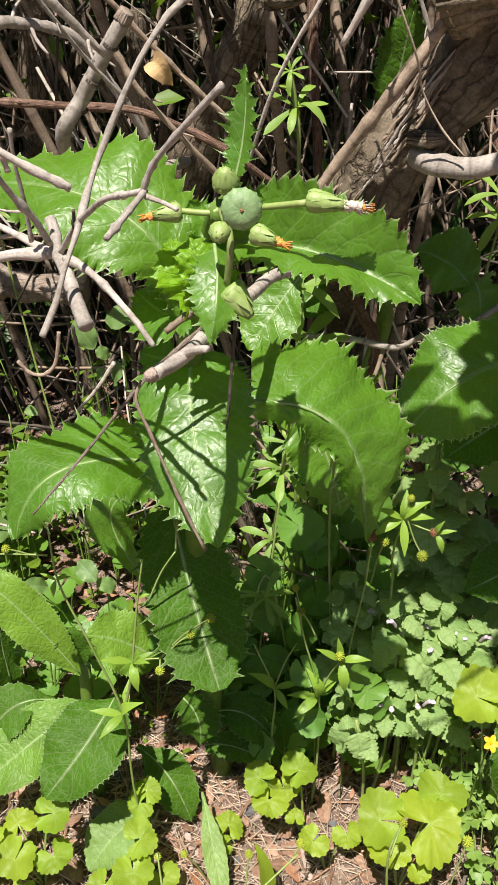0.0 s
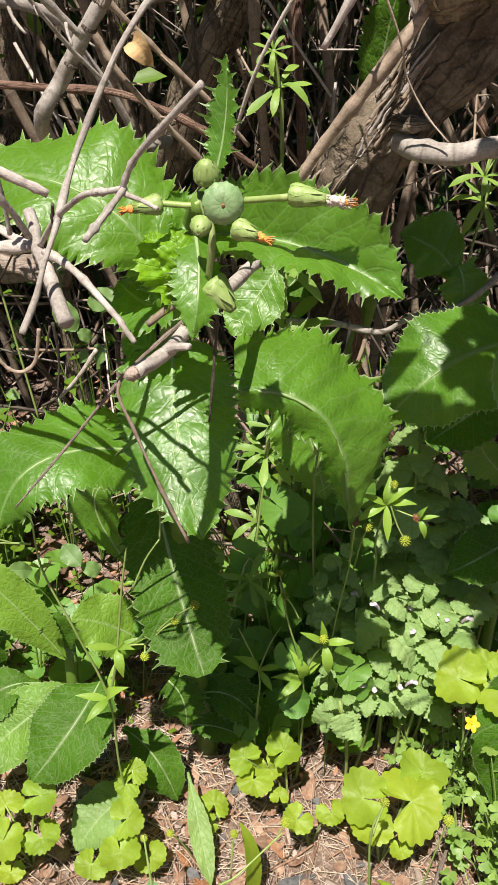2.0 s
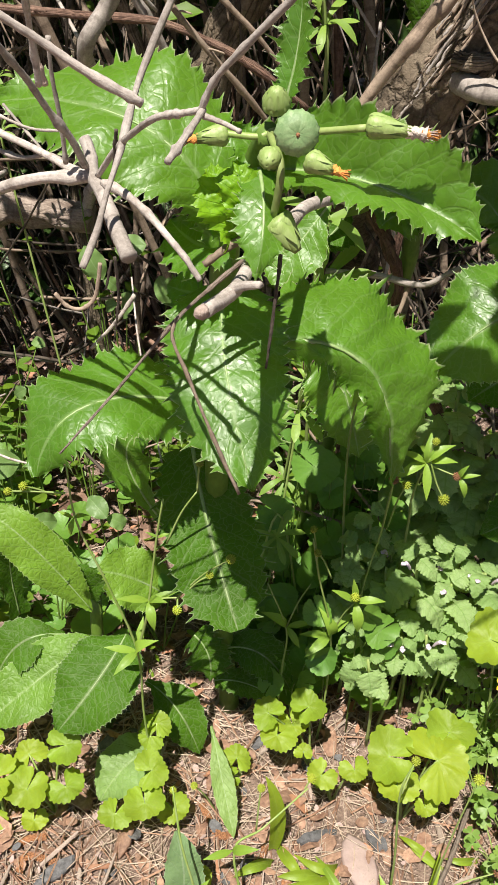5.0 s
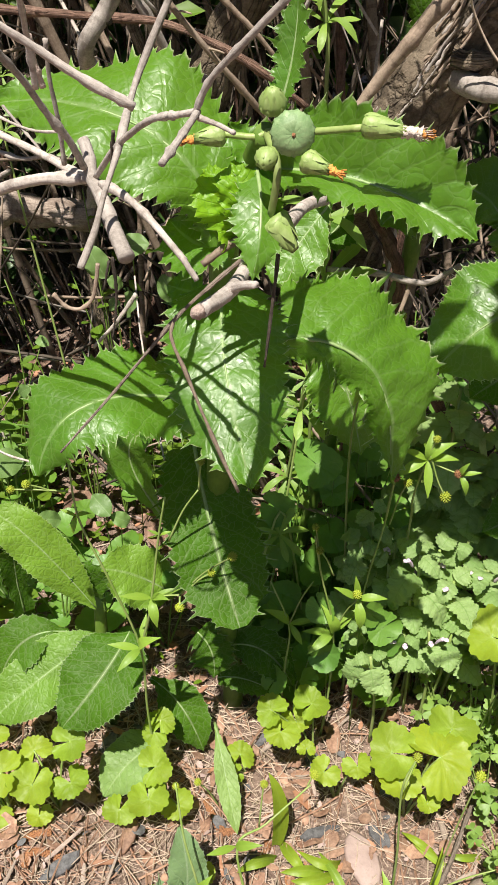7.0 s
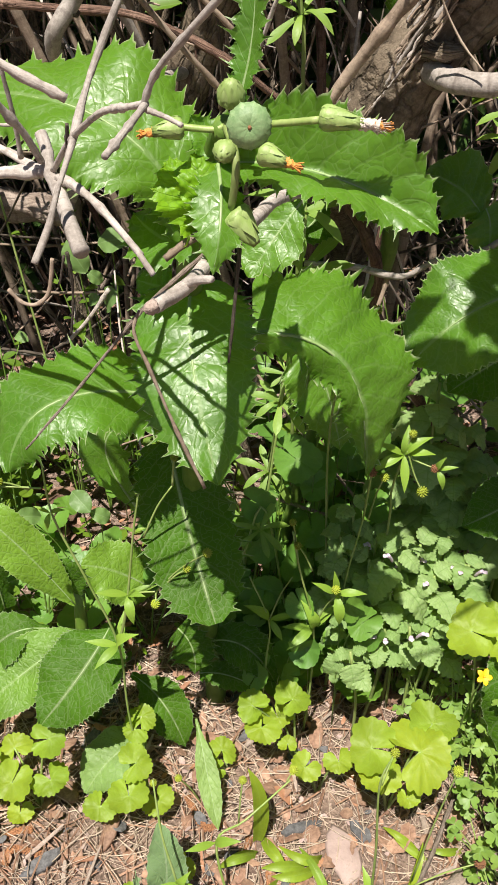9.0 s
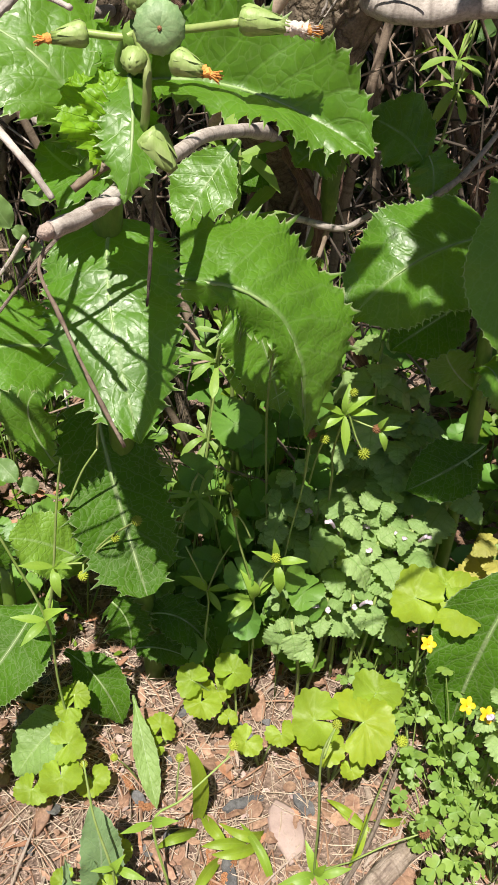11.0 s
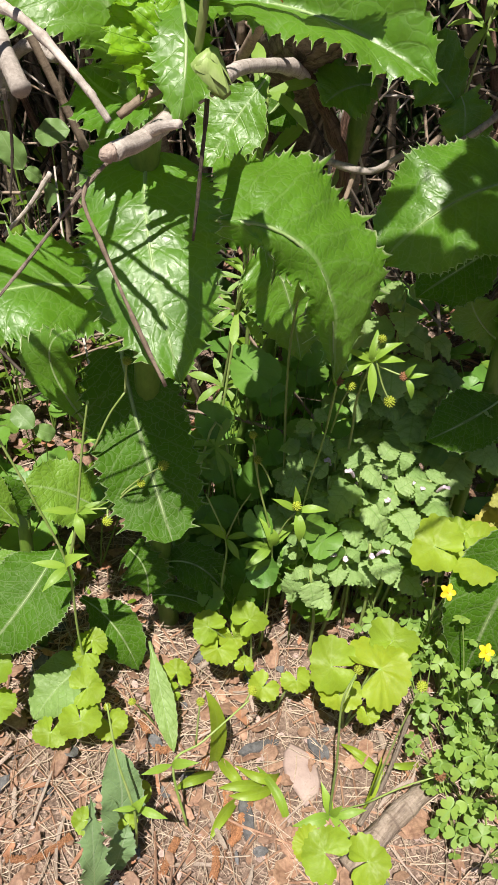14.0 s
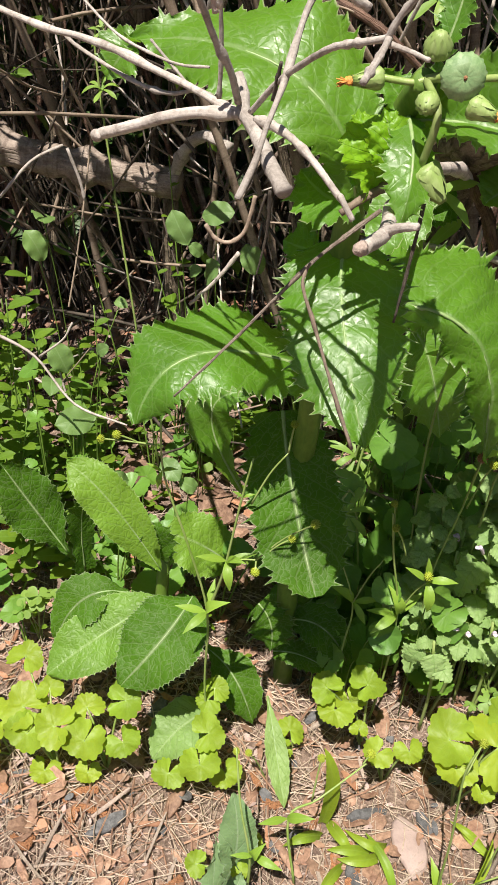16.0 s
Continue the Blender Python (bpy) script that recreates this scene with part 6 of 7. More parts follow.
for leaves in (
    [((0.040, 0.480, 0.176), 0.020), ((0.052, 0.486, 0.165), 0.024), ((0.047, 0.474, 0.192), 0.016)],
    [((0.068, 0.488, 0.160), 0.024), ((0.080, 0.490, 0.172), 0.020), ((0.074, 0.480, 0.186), 0.017)],
    [((0.077, 0.464, 0.203), 0.020), ((0.084, 0.474, 0.192), 0.024), ((0.062, 0.470, 0.216), 0.018)],
    [((0.096, 0.490, 0.160), 0.022), ((0.106, 0.488, 0.176), 0.018), ((0.034, 0.492, 0.140), 0.018)],
    [((0.050, 0.374, 0.132), 0.017), ((0.060, 0.372, 0.104), 0.020), ((0.043, 0.378, 0.098), 0.015)],
    [((0.072, 0.376, 0.142), 0.016), ((0.078, 0.374, 0.118), 0.020), ((0.088, 0.378, 0.100), 0.018)],
    [((0.022, 0.384, 0.078), 0.018), ((0.034, 0.380, 0.070), 0.016), ((0.010, 0.388, 0.070), 0.018)]):
    pale_plant(leaves, "low clump of soft round green leaves catching the sun", VIOLETS)

for leaves in (
    [((-0.000, 0.455, 0.169), 0.022), ((0.004, 0.458, 0.136), 0.020), ((0.011, 0.460, 0.118), 0.018)],
    [((0.059, 0.450, 0.188), 0.028), ((0.071, 0.455, 0.175), 0.024), ((0.052, 0.452, 0.168), 0.020)],
    [((0.031, 0.452, 0.153), 0.022), ((0.021, 0.455, 0.105), 0.024), ((0.042, 0.455, 0.119), 0.020)],
    [((0.078, 0.445, 0.140), 0.024), ((0.063, 0.447, 0.126), 0.022), ((0.093, 0.450, 0.153), 0.022)],
    [((0.040, 0.445, 0.083), 0.022), ((0.054, 0.448, 0.097), 0.024), ((0.027, 0.440, 0.071), 0.020)]):
    pale_plant(leaves, "round-leaved weed behind the thistle catching the sun", VIOLETS)


def seedling(root, tall, n, size, label="wiry seedling with many tiny bright leaves"):
    root = Vector(root)
    p = thing("seedling", root, label, "weed", "seedlings")
    tip = root + Vector((rng.uniform(-0.05, 0.05), rng.uniform(-0.05, 0.03), tall))
    part("stem", stem_of([root, root.lerp(tip, 0.5) + Vector((rng.uniform(-0.01, 0.01), 0, 0)), tip], 0.0009, 0.0005, 5, 5), STEM, p)
    for k in range(n):
        at = root.lerp(tip, 0.25 + 0.75 * k / n)
        a = k * 2.4
        w = Vector((math.cos(a), math.sin(a), 0.4))
        placed("leaf", SMALLS[k % 2], frame_at(at, w, (0, -0.3, 1), size * rng.uniform(0.6, 1.3)), p)
    return p


for k in range(56):
    x = rng.uniform(-0.36, -0.08) if k % 4 else rng.uniform(0.08, 0.36)
    y = rng.uniform(0.46, 0.74)
    if bare(x, y):
        continue
    seedling((x, y, ground_z(x, y)), rng.uniform(0.04, 0.14), rng.randrange(12, 22), rng.uniform(0.012, 0.022))
for k in range(14):
    x, y = rng.uniform(-0.32, -0.17), rng.uniform(0.50, 0.62)
    seedling((x, y, ground_z(x, y)), rng.uniform(0.12, 0.23), rng.randrange(16, 24), rng.uniform(0.014, 0.021))
for k in range(16):
    x, y = rng.uniform(-0.2, 0.3), rng.uniform(0.55, 0.75)
    seedling((x, y, ground_z(x, y)), rng.uniform(0.15, 0.36), rng.randrange(8, 14), rng.uniform(0.010, 0.016))


# ---- grass and small plants at the litter's edge ----
def grass_tuft(root, blades, label="low tuft of broad green grass blades"):
    p = thing("grass_tuft", root, label, "grass", "grass tufts")
    for base, mid, tip, w in blades:
        part("blade", leaf(bmesh.new(), base, mid, tip, (0.15, -0.7, 0.7), w, "blade", 1, 0, 0, 0.35, 0, 0, 0, 2, 12, 1), GRASS, p)


grass_tuft((0.02, 0.29, 0.0), [((0.017, 0.302, 0.004), (0.019, 0.300, 0.051), (0.012, 0.305, 0.079), 0.0100), ((0.021, 0.302, 0.004), (0.028, 0.288, 0.012), (0.034, 0.284, 0.005), 0.0073), ((0.016, 0.293, 0.004), (0.004, 0.285, 0.015), (-0.008, 0.282, 0.008), 0.0073)])
grass_tuft((0.05, 0.275, 0.0), [((0.059, 0.263, 0.004), (0.053, 0.275, 0.015), (0.043, 0.293, 0.012), 0.0058), ((0.046, 0.284, 0.004), (0.033, 0.281, 0.012), (0.019, 0.281, 0.010), 0.0073), ((0.053, 0.283, 0.004), (0.039, 0.275, 0.012), (0.025, 0.276, 0.010), 0.0073), ((0.057, 0.290, 0.004), (0.045, 0.283, 0.016), (0.030, 0.294, 0.012), 0.0065), ((0.029, 0.275, 0.004), (0.020, 0.263, 0.010), (0.013, 0.252, 0.006), 0.0073)])
grass_tuft((0.09, 0.265, 0.0), [((0.118, 0.293, 0.004), (0.107, 0.297, 0.014), (0.098, 0.306, 0.010), 0.0049), ((0.124, 0.286, 0.004), (0.111, 0.293, 0.010), (0.103, 0.302, 0.010), 0.0049), ((0.107, 0.266, 0.004), (0.114, 0.275, 0.020), (0.119, 0.288, 0.025), 0.0049), ((0.147, 0.293, 0.004), (0.134, 0.288, 0.012), (0.125, 0.291, 0.010), 0.0049)])


def front_seedling():
    root = (-0.056, 0.253, -0.000)
    p = thing("sow_thistle", root, "young bluish sow thistle seedling in the litter", "thistle", "sow thistles")
    thistle_leaf(p, (-0.044, 0.256, 0.006), (-0.036, 0.262, 0.040), (-0.040, 0.276, 0.072), (0.25, -0.85, 0.5), 0.024, "oval", 10, THISTLE_BLUE, 0.06, 0.06, rib=0)
    thistle_leaf(p, (-0.052, 0.222, 0.004), (-0.047, 0.220, 0.055), (-0.046, 0.236, 0.098), (0.3, -0.85, 0.4), 0.015, "narrow", 9, THISTLE_BLUE, 0.42, 0.30, wave=0.16, rib=0.0004)
    thistle_leaf(p, (-0.042, 0.239, 0.006), (-0.036, 0.240, 0.030), (-0.032, 0.250, 0.036), (0.1, -0.8, 0.6), 0.016, "narrow", 9, THISTLE_BLUE, 0.1, 0.06, rib=0)


front_seedling()


# ---- litter: pieces lying on the soil ----
def slab(at, a, b, tall, turn, seed, tilt=0.1, edge=9):
    """A flat, uneven chip with thickness."""
    rnd = random.Random(seed)
    m = Matrix.Translation(at) @ Euler((rnd.uniform(-tilt, tilt), rnd.uniform(-tilt, tilt), turn)).to_matrix().to_4x4()
    bm = bmesh.new()
    rim = []
    for k in range(edge):
        t = 2 * math.pi * k / edge
        rim.append((math.cos(t) * a * rnd.uniform(0.8, 1.1), math.sin(t) * b * rnd.uniform(0.8, 1.1)))
    low = [bm.verts.new(m @ Vector((x, y, 0))) for x, y in rim]
    mid = [bm.verts.new(m @ Vector((x * 1.04, y * 1.04, tall * 0.6))) for x, y in rim]
    top = [bm.verts.new(m @ Vector((x * 0.9, y * 0.9, tall * rnd.uniform(0.9, 1.1)))) for x, y in rim]
    hub = bm.verts.new(m @ Vector((0, 0, tall * 1.15)))
    for p, q in ((low, mid), (mid, top)):
        for k in range(edge):
            bm.faces.new((p[k], p[(k + 1) % edge], q[(k + 1) % edge], q[k]))
    for k in range(edge):
        bm.faces.new((top[k], top[(k + 1) % edge], hub))
    bm.faces.new(low[::-1])
    return bm


def chip():
    bm = slab(Vector((0.071, 0.290, 0.003)), 0.0105, 0.021, 0.004, 0.25, 5, 0.12, 12)
    solo("stone_chip", bm, CHIP, "flat pale pinkish chip of stone or bark", "chip")


chip()
for k, (at, a, b, turn) in enumerate((((0.084, 0.306, 0.002), 0.006, 0.013, 0.5), ((0.001, 0.293, 0.002), 0.006, 0.013, -0.3), ((0.045, 0.309, 0.002), 0.005, 0.02, -1.2), ((0.035, 0.265, 0.002), 0.006, 0.02, 0.1), ((-0.120, 0.290, 0.002), 0.007, 0.018, -0.9), ((0.016, 0.386, 0.002), 0.006, 0.02, -0.8))):
    solo("charcoal_piece", slab(Vector(at), a * 0.7, b * 0.85, 0.004, turn, 30 + k, 0.25, 7), CHARCOAL, "dark grey charred wood piece in the litter", "charcoal", "charred wood pieces", smooth=False)
for k, (at, a, b, turn) in enumerate((((0.052, 0.267, 0.002), 0.014, 0.018, 0.3), ((-0.009, 0.282, 0.002), 0.005, 0.026, 0.6), ((-0.079, 0.307, 0.004), 0.008, 0.018, -0.5), ((-0.081, 0.325, 0.003), 0.009, 0.02, 0.1), ((-0.112, 0.339, 0.003), 0.012, 0.016, 0.7), ((0.061, 0.380, 0.003), 0.009, 0.022, -0.1), ((0.064, 0.248, 0.003), 0.018, 0.016, 0.4))):
    solo("bark_flake", slab(Vector(at), a * 0.6, b * 0.7, 0.003, turn, 60 + k, 0.35, 8), DRY_LEAF, "curled brown flake of bark on the soil", "bark", "bark flakes")


def catkin(points, seed):
    """A spent catkin: a thin bent core set all round with small scales."""
    bm = tube(bmesh.new(), points, 0.0017, 0.0013, 8, 8, 0.3, 0, seed)
    rnd = random.Random(seed + 70)
    line = smooth_line(points, 24)
    for i, c in enumerate(line[1:-1]):
        way = (line[i + 2] - line[i]).normalized()
        up = way.orthogonal().normalized()
        for k in range(5):
            a = k * 1.2566 + i * 0.7 + rnd.uniform(-0.2, 0.2)
            d = up * math.cos(a) + way.cross(up) * math.sin(a)
            if d.z > -0.4:
                ball(bm, c + d * rnd.uniform(0.0015, 0.0021), rnd.uniform(0.0006, 0.0009), 3, 5, 0.25, i * 7 + k)
    solo("catkin", bm, CATKIN, "fallen rust-brown catkin lying on the soil", "catkin", "fallen catkins")


for k, pts in enumerate((
    ((-0.143, 0.289, 0.004), (-0.140, 0.299, 0.004), (-0.121, 0.295, 0.004)), ((-0.177, 0.277, 0.004), (-0.167, 0.271, 0.004), (-0.164, 0.278, 0.004)), ((-0.030, 0.333, 0.004), (-0.018, 0.312, 0.004), (-0.006, 0.313, 0.004)),
    ((0.026, 0.285, 0.004), (0.025, 0.272, 0.004), (0.025, 0.258, 0.004)), ((0.041, 0.281, 0.004), (0.035, 0.268, 0.004), (0.026, 0.255, 0.004)), ((-0.008, 0.341, 0.004), (-0.009, 0.329, 0.004), (-0.006, 0.323, 0.004)))):
    catkin(pts, k)
for k, pts in enumerate((
    ((0.071, 0.353, 0.004), (0.081, 0.346, 0.004), (0.088, 0.335, 0.004)), ((0.013, 0.312, 0.004), (0.011, 0.300, 0.004), (0.006, 0.292, 0.004)), ((0.193, 0.274, 0.004), (0.193, 0.263, 0.004), (0.185, 0.254, 0.004)), ((-0.151, 0.302, 0.004), (-0.143, 0.310, 0.004), (-0.130, 0.312, 0.004)))):
    catkin(pts, k + 6)
for k, pts in enumerate((
    ((0.024, 0.282, 0.004), (0.024, 0.270, 0.004), (0.022, 0.262, 0.004)), ((0.033, 0.267, 0.005), (0.030, 0.256, 0.004), (0.024, 0.250, 0.004)), ((-0.006, 0.255, 0.004), (-0.010, 0.247, 0.004), (-0.015, 0.235, 0.004)), ((0.016, 0.249, 0.004), (0.016, 0.239, 0.004), (0.014, 0.232, 0.004)), ((-0.104, 0.249, 0.004), (-0.088, 0.248, 0.004), (-0.076, 0.254, 0.004), (-0.068, 0.260, 0.004)))):
    catkin(pts, k)


def stuff_mesh(name, verts, faces, material, label, category, smooth=False, uvs=None):
    me = bpy.data.meshes.new(name)
    me.from_pydata(verts, [], faces)
    me.materials.append(material)
    if smooth:
        me.polygons.foreach_set("use_smooth", [True] * len(me.polygons))
    if uvs:
        layer = me.uv_layers.new()
        layer.data.foreach_set("uv", uvs)
    me.update()
    ob = new(name, me)
    return tagged(ob, label, category, kind="stuff")


def needles(count, material, name, label, seed, length, radius, lift):
    """Fine straw: three-sided bent stalks lying at random."""
    rnd = random.Random(seed)
    verts, faces = [], []
    for _ in range(count):
        far = rnd.random() < 0.2
        x, y = rnd.uniform(-0.42, 0.42), rnd.uniform(0.46, 0.95) if far else rnd.uniform(0.16, 0.46)
        a, size, bend = rnd.uniform(0, 6.28), rnd.uniform(*length), rnd.uniform(-0.6, 0.6)
        z = ground_z(x, y) + rnd.uniform(0.0005, lift)
        rise = rnd.uniform(-0.12, 0.12)
        r = rnd.uniform(*radius)
        start = len(verts)
        px, py, pz = x, y, z
        for s in range(4):
            b = a + bend * s / 3
            nx, ny = -math.sin(b), math.cos(b)
            pz = max(pz, ground_z(px, py) + 0.0004)
            verts += [(px + nx * r, py + ny * r, pz), (px - nx * r, py - ny * r, pz), (px, py, pz + r * 1.6)]
            px, py, pz = px + math.cos(b) * size / 3, py + math.sin(b) * size / 3, pz + rise * size / 3
        for s in range(3):
            o = start + 3 * s
            faces += [(o, o + 2, o + 5, o + 3), (o + 2, o + 1, o + 4, o + 5)]
    return stuff_mesh(name, verts, faces, material, label, "litter")


needles(7000, STRAW, "pine_straw", "pale dry straw and needles strewn over soil", 3, (0.012, 0.05), (0.00015, 0.0004), 0.006)
needles(1800, DRY_LEAF, "brown_straw", "brown dry stalks strewn over soil", 4, (0.01, 0.06), (0.0002, 0.0008), 0.006)


def splinters(count, material, name, label, seed, length, wide, area):
    """Flat split pieces of wood and bark, longer than wide, with ragged ends."""
    rnd = random.Random(seed)
    verts, faces = [], []
    for _ in range(count):
        x, y = rnd.uniform(area[0], area[1]), rnd.uniform(area[2], area[3])
        far, w = rnd.uniform(*length), rnd.uniform(*wide)
        m = Matrix.Translation((x, y, ground_z(x, y) + rnd.uniform(0.002, 0.008))) @ Euler((rnd.uniform(-0.4, 0.4), rnd.uniform(-0.12, 0.12), rnd.uniform(0, 6.28))).to_matrix().to_4x4()
        start, bend = len(verts), rnd.uniform(-0.08, 0.08)
        for i in range(5):
            t = i / 4 - 0.5
            half = w * (0.5 if 0 < i < 4 else rnd.uniform(0.15, 0.4)) * rnd.uniform(0.85, 1.15)
            dy, dz = bend * far * 4 * t * t, 0.25 * w
            for u, h in ((-1, 0), (-0.8, dz), (0.8, dz), (1, 0)):
                verts.append(tuple(m @ Vector((t * far + rnd.uniform(-1, 1) * w * 0.2, dy + u * half, h))))
        for i in range(4):
            o = start + 4 * i
            faces += [(o + j, o + j + 4, o + j + 5, o + j + 1) for j in range(3)]
        for o in (start, start + 16):
            faces.append((o, o + 1, o + 2, o + 3))
    return stuff_mesh(name, verts, faces, material, label, "litter")


def flakes(count, material, name, label, seed, size, area, lift=0.008, near=0.35):
    """Curled bits of dead leaf and bark."""
    rnd = random.Random(seed)
    verts, faces = [], []
    for _ in range(count):
        x0, x1, y0, y1 = area
        x, y = rnd.uniform(x0, x1), rnd.uniform(y0, y1)
        s = rnd.uniform(*size) * (1 if rnd.random() < 0.8 else 1.6)
        m = Matrix.Translation((x, y, ground_z(x, y) + rnd.uniform(0.0015, lift))) @ Euler((rnd.uniform(-0.5, 0.5), rnd.uniform(-0.5, 0.5), rnd.uniform(0, 6.28))).to_matrix().to_4x4()
        start, curl, n = len(verts), rnd.uniform(-0.5, 0.5), 7
        wide = rnd.uniform(0.3, 0.8)
        for h in (0, 1):
            for k in range(n):
                t = 2 * math.pi * k / n
                u, v = math.cos(t) * s * rnd.uniform(0.8, 1.1), math.sin(t) * s * wide * rnd.uniform(0.75, 1.1)
                verts.append(tuple(m @ Vector((u, v, curl * u * u / s + h * s * 0.07))))
        verts.append(tuple(m @ Vector((0, 0, s * 0.07))))
        for k in range(n):
            q = (k + 1) % n
            faces += [(start + k, start + q, start + n + q, start + n + k), (start + n + k, start + n + q, start + 2 * n)]
    return stuff_mesh(name, verts, faces, material, label, "litter")


NEAR, BACK = (-0.42, 0.42, 0.14, 0.48), (-0.5, 0.5, 0.45, 1.1)
splinters(110, CUT, "wood_splinters", "pale split slivers of wood on the soil", 21, (0.008, 0.035), (0.0008, 0.003), NEAR)
splinters(150, STICK, "bark_splinters", "grey-brown slivers of bark on the soil", 22, (0.008, 0.04), (0.001, 0.004), NEAR)
splinters(90, RUST_LEAF, "rust_splinters", "rust-brown slivers of bark on the soil", 23, (0.006, 0.025), (0.001, 0.004), NEAR)
flakes(1300, DRY_LEAF, "leaf_litter", "crumbled brown dead leaves on the soil", 11, (0.002, 0.008), NEAR)
flakes(200, RUST_LEAF, "rust_litter", "rust-coloured bark and leaf crumbs on the soil", 12, (0.002, 0.006), NEAR)
flakes(1500, CHIP, "pale_litter", "pale crumbs of wood and soil", 13, (0.0008, 0.003), NEAR, 0.004)
flakes(1200, SOIL, "soil_crumbs", "brown crumbs of dry soil", 19, (0.001, 0.004), NEAR, 0.004)
flakes(190, CHARCOAL, "dark_litter", "dark charred crumbs in the litter", 14, (0.002, 0.007), NEAR)
flakes(1500, DRY_LEAF, "leaf_litter", "brown dead leaves heaped under the shrub", 15, (0.005, 0.014), BACK, 0.02)
flakes(500, RUST_LEAF, "rust_litter", "reddish dead leaves heaped under the shrub", 16, (0.004, 0.010), BACK, 0.02)
flakes(150, CHIP, "pale_litter", "pale wood chips under the shrub", 17, (0.003, 0.008), BACK, 0.02)
flakes(700, SEEDLING, "ground_sprouts", "tiny green sprouts among the litter", 18, (0.003, 0.007), (-0.4, 0.45, 0.42, 0.75), 0.03)


# ---- thicket behind ----
def shoot(k):
    rnd = random.Random(900 + k)
    x, y = rnd.uniform(-0.62, 0.62), rnd.uniform(0.60, 1.15)
    if (abs(x) > 0.3 and y < 0.7) or (x < -0.03 and y < 0.86):
        y += 0.26 if x < -0.03 else 0.15
    r = rnd.choice((0.0012, 0.0015, 0.002, 0.003, 0.0045))
    lean = Vector((rnd.gauss(0, 0.26), rnd.gauss(-0.02, 0.12), 0.85))
    a = Vector((x, y, ground_z(x, y) - 0.01))
    pts = [a, a + lean * 0.33 + Vector((rnd.gauss(0, 0.015), rnd.gauss(0, 0.015), 0)), a + lean * 0.66 + Vector((rnd.gauss(0, 0.02), rnd.gauss(0, 0.02), 0)), a + lean]
    solo("shrub_shoot", stem_of(pts, r, r * 0.75, 7 if r > 0.002 else 5, 5, 0.25, 2, k), (STICK, TWIG_TAN, BARK, TWIG_RED, TWIG_DARK, TWIG_TAN)[k % 6], "upright woody shoot in the shaded thicket", "shoot", "thicket shoots")


for k in range(290):
    shoot(k)


def tangle(count, material, name, label, seed):
    rnd = random.Random(seed)
    verts, faces = [], []
    for _ in range(count):
        p = Vector((rnd.uniform(-0.6, 0.6), rnd.uniform(0.56, 1.25), rnd.uniform(0.02, 0.65)))
        d = Vector((rnd.gauss(0, 0.6), rnd.gauss(0, 0.5), rnd.gauss(0.3, 0.8))).normalized()
        size, r = rnd.uniform(0.06, 0.22), rnd.uniform(0.0005, 0.0016)
        s = d.orthogonal().normalized() * r
        o = d.cross(s).normalized() * r
        start = len(verts)
        bend = Vector((rnd.gauss(0, 1), rnd.gauss(0, 1), rnd.gauss(0, 1))) * 0.12
        for i in range(4):
            c = p + d * size * i / 3 + bend * size * (i / 3) ** 2
            verts += [tuple(c + s), tuple(c + o), tuple(c - s), tuple(c - o)]
        for i in range(3):
            for j in range(4):
                q = (j + 1) % 4
                faces.append((start + 4 * i + j, start + 4 * i + q, start + 4 * i + 4 + q, start + 4 * i + 4 + j))
    return stuff_mesh(name, verts, faces, material, label, "twigs", True)


tangle(650, TWIG_TAN, "twig_tangle", "tangle of fine dead tan twigs inside the shrub", 41)
# the darkened bark colour adds to the shade between the stems
tangle(900, TWIG_DARK, "twig_tangle", "tangle of fine dark twigs inside the shrub", 42)
tangle(250, TWIG, "twig_tangle", "tangle of fine grey twigs inside the shrub", 43)


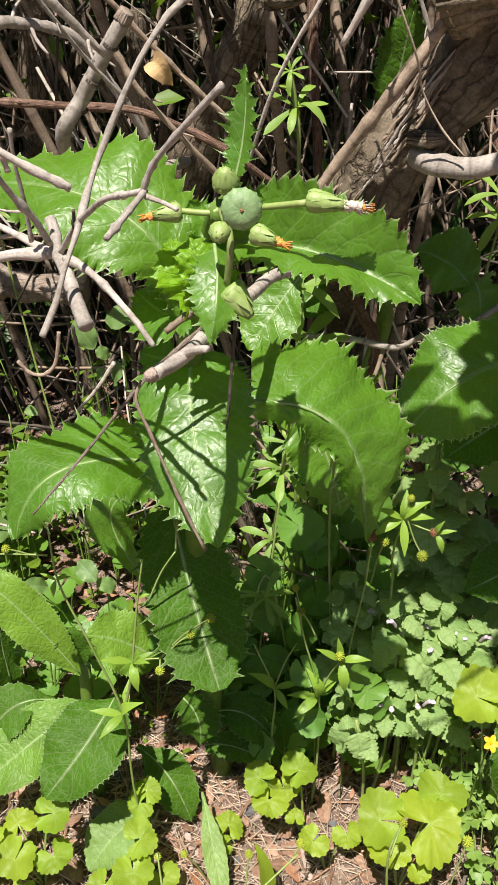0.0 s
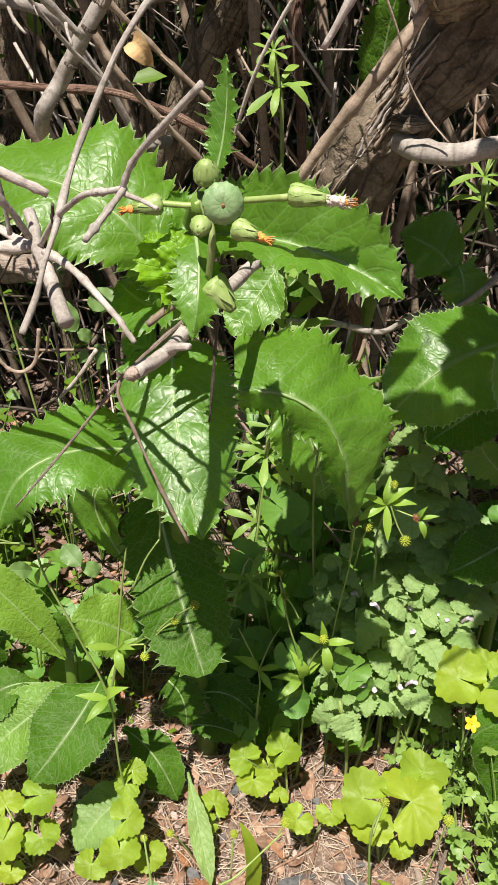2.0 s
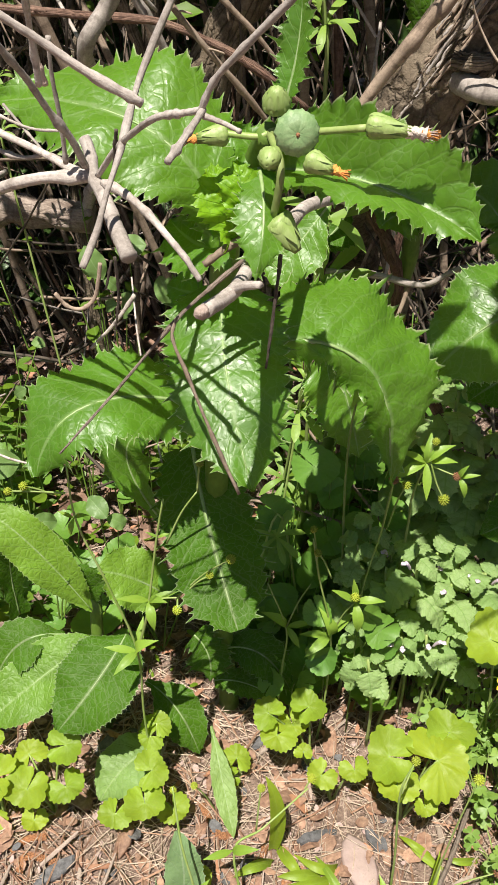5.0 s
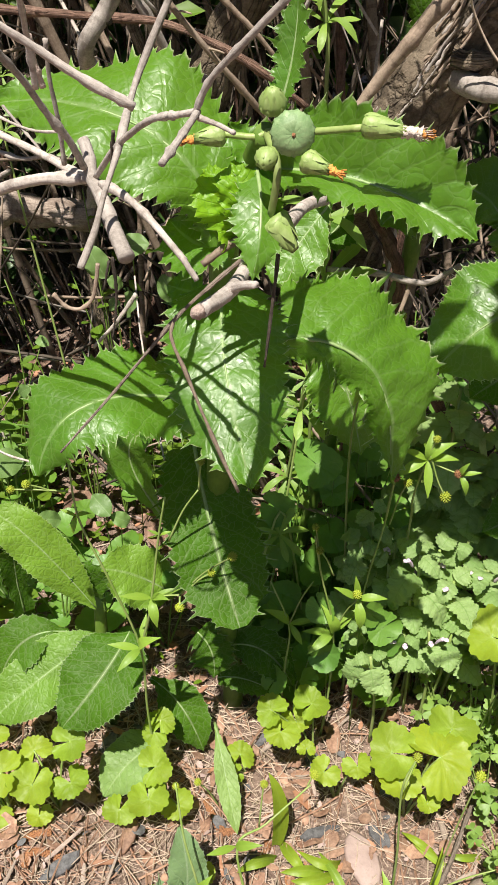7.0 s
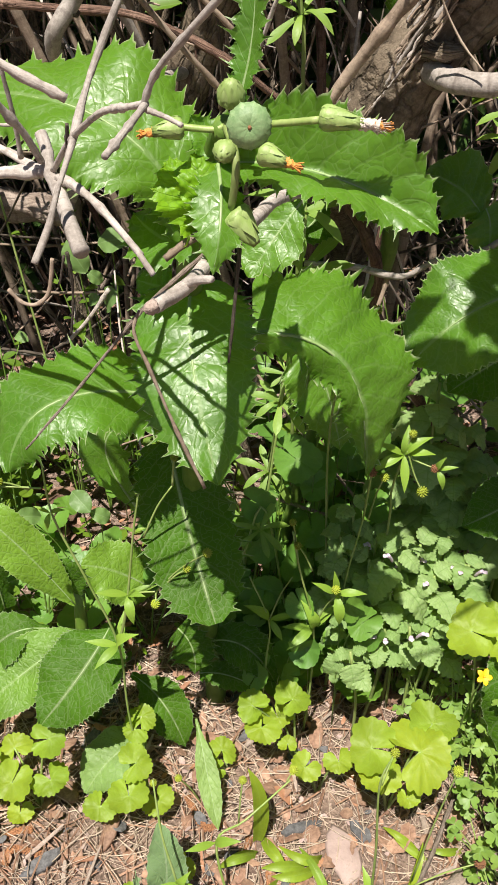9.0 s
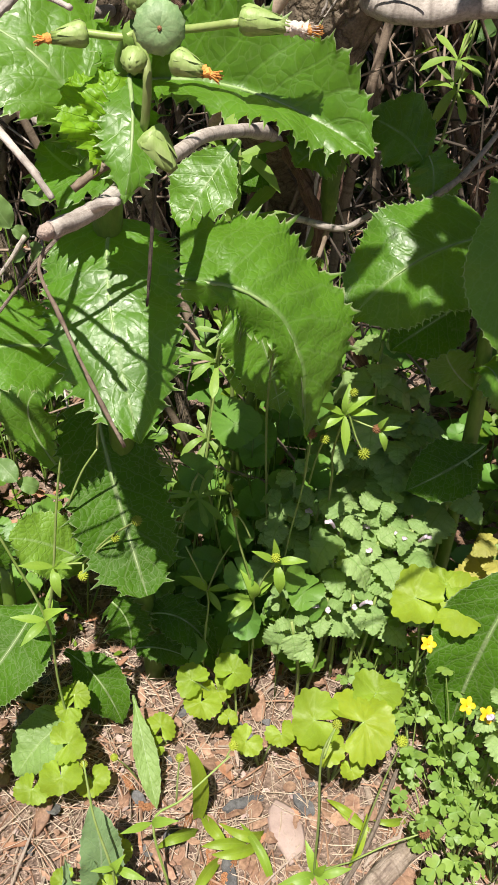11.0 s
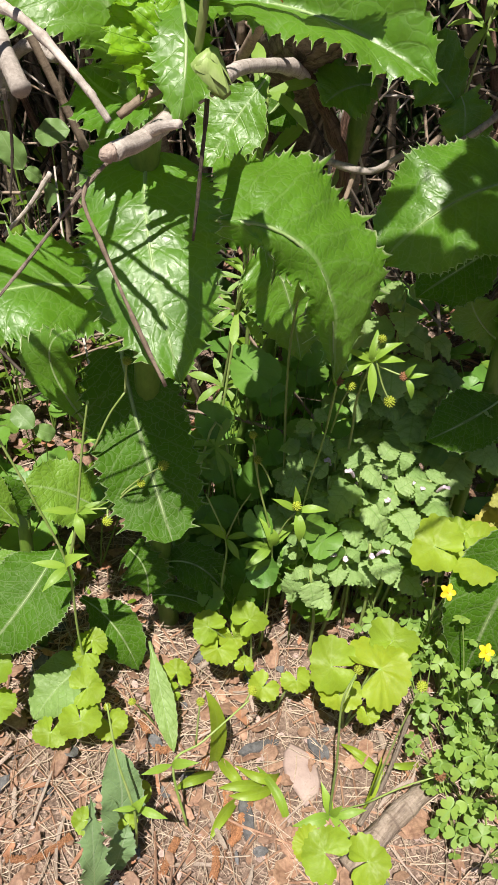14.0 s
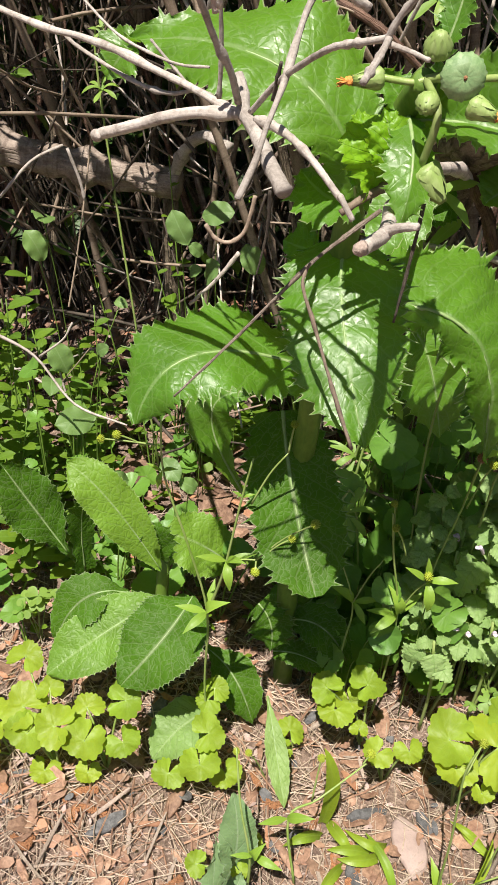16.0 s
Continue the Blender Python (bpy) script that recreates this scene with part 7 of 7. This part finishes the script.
def foliage(count, seed, name, label, where, size, material=SHRUB_LEAF):
    """Many single leaves, each a bent pair of halves."""
    rnd = random.Random(seed)
    verts, faces, uvs = [], [], []
    for _ in range(count):
        p = where(rnd)
        y = Vector((rnd.gauss(0, 1), rnd.gauss(0, 1), rnd.gauss(0, 0.6))).normalized()
        z = Vector((rnd.gauss(0, 0.6), rnd.gauss(-0.2, 0.6), 1)).normalized()
        x = y.cross(z).normalized()
        z = x.cross(y)
        s = rnd.uniform(*size)
        w = s * rnd.uniform(0.2, 0.3)
        start = len(verts)
        for u, v, h in ((0, 0, 0), (-1, 0.4, 0.15), (-0.8, 0.75, 0.1), (0, 1, -0.1), (0.8, 0.75, 0.1), (1, 0.4, 0.15), (0, 0.5, 0)):
            verts.append(tuple(p + x * u * w + y * v * s + z * h * s))
        for f in ((0, 6, 2, 1), (6, 3, 2), (0, 5, 4, 6), (6, 4, 3)):
            faces.append(tuple(start + i for i in f))
            for i in f:
                uvs += [(0.5, 0.15, 0.2, 0.5, 0.8, 0.85, 0.5)[i], (0, 0.4, 0.75, 1, 0.75, 0.4, 0.5)[i]]
    return stuff_mesh(name, verts, faces, material, label, "foliage", True, uvs)


def crown_at(rnd):
    """Over the thicket, thinning out towards its front."""
    x = rnd.uniform(-1.0, 1.0)
    # the front edge steps forward at the right to shade the plants below
    front = 0.46 - 0.08 * min(1.0, max(0.0, (x - 0.04) / 0.04)) - 0.16 * min(1.0, max(0.0, (x - 0.16) / 0.06))
    y = front + (1.7 - front) * rnd.random() ** 0.9
    return Vector((x, y, rnd.uniform(0.66, 0.72 + 0.26 * min(1.0, (y - front) / 0.25)) + 0.04 * math.sin(y * 9)))


def back_at(rnd):
    return Vector((rnd.uniform(-1.1, 1.1), rnd.uniform(0.98, 1.6), rnd.uniform(0.0, 0.95)))


def inner_at(rnd):
    return Vector((rnd.uniform(-0.6, 0.6), rnd.uniform(0.62, 1.1), rnd.uniform(0.02, 0.55)))


foliage(7000, 51, "shrub_crown", "dense dark green crown of the shrub overhead", crown_at, (0.03, 0.055))
foliage(6000, 52, "hedge_foliage", "dense dark leaves at the back of the shrub", back_at, (0.04, 0.07))
def spray_at(rnd):
    """An unseen low spray, added overhead to shade the plants beside the trunk."""
    x = rnd.uniform(0.07, 0.34)
    return Vector((x, rnd.uniform(0.19, 0.305 if x > 0.17 else 0.268), rnd.uniform(0.66, 0.74)))


foliage(125, 54, "shrub_spray", "unseen leafy spray added overhead to cast shade", spray_at, (0.03, 0.05))
def far_at(rnd):
    return Vector((rnd.uniform(-1.7, 1.7), rnd.uniform(1.6, 2.3), rnd.uniform(0.0, 1.1)))


foliage(4500, 55, "hedge_foliage", "dense dark leaves of the hedge behind", far_at, (0.08, 0.13))
foliage(260, 53, "inner_leaves", "scattered small leaves inside the shrub", inner_at, (0.015, 0.03), SEEDLING)
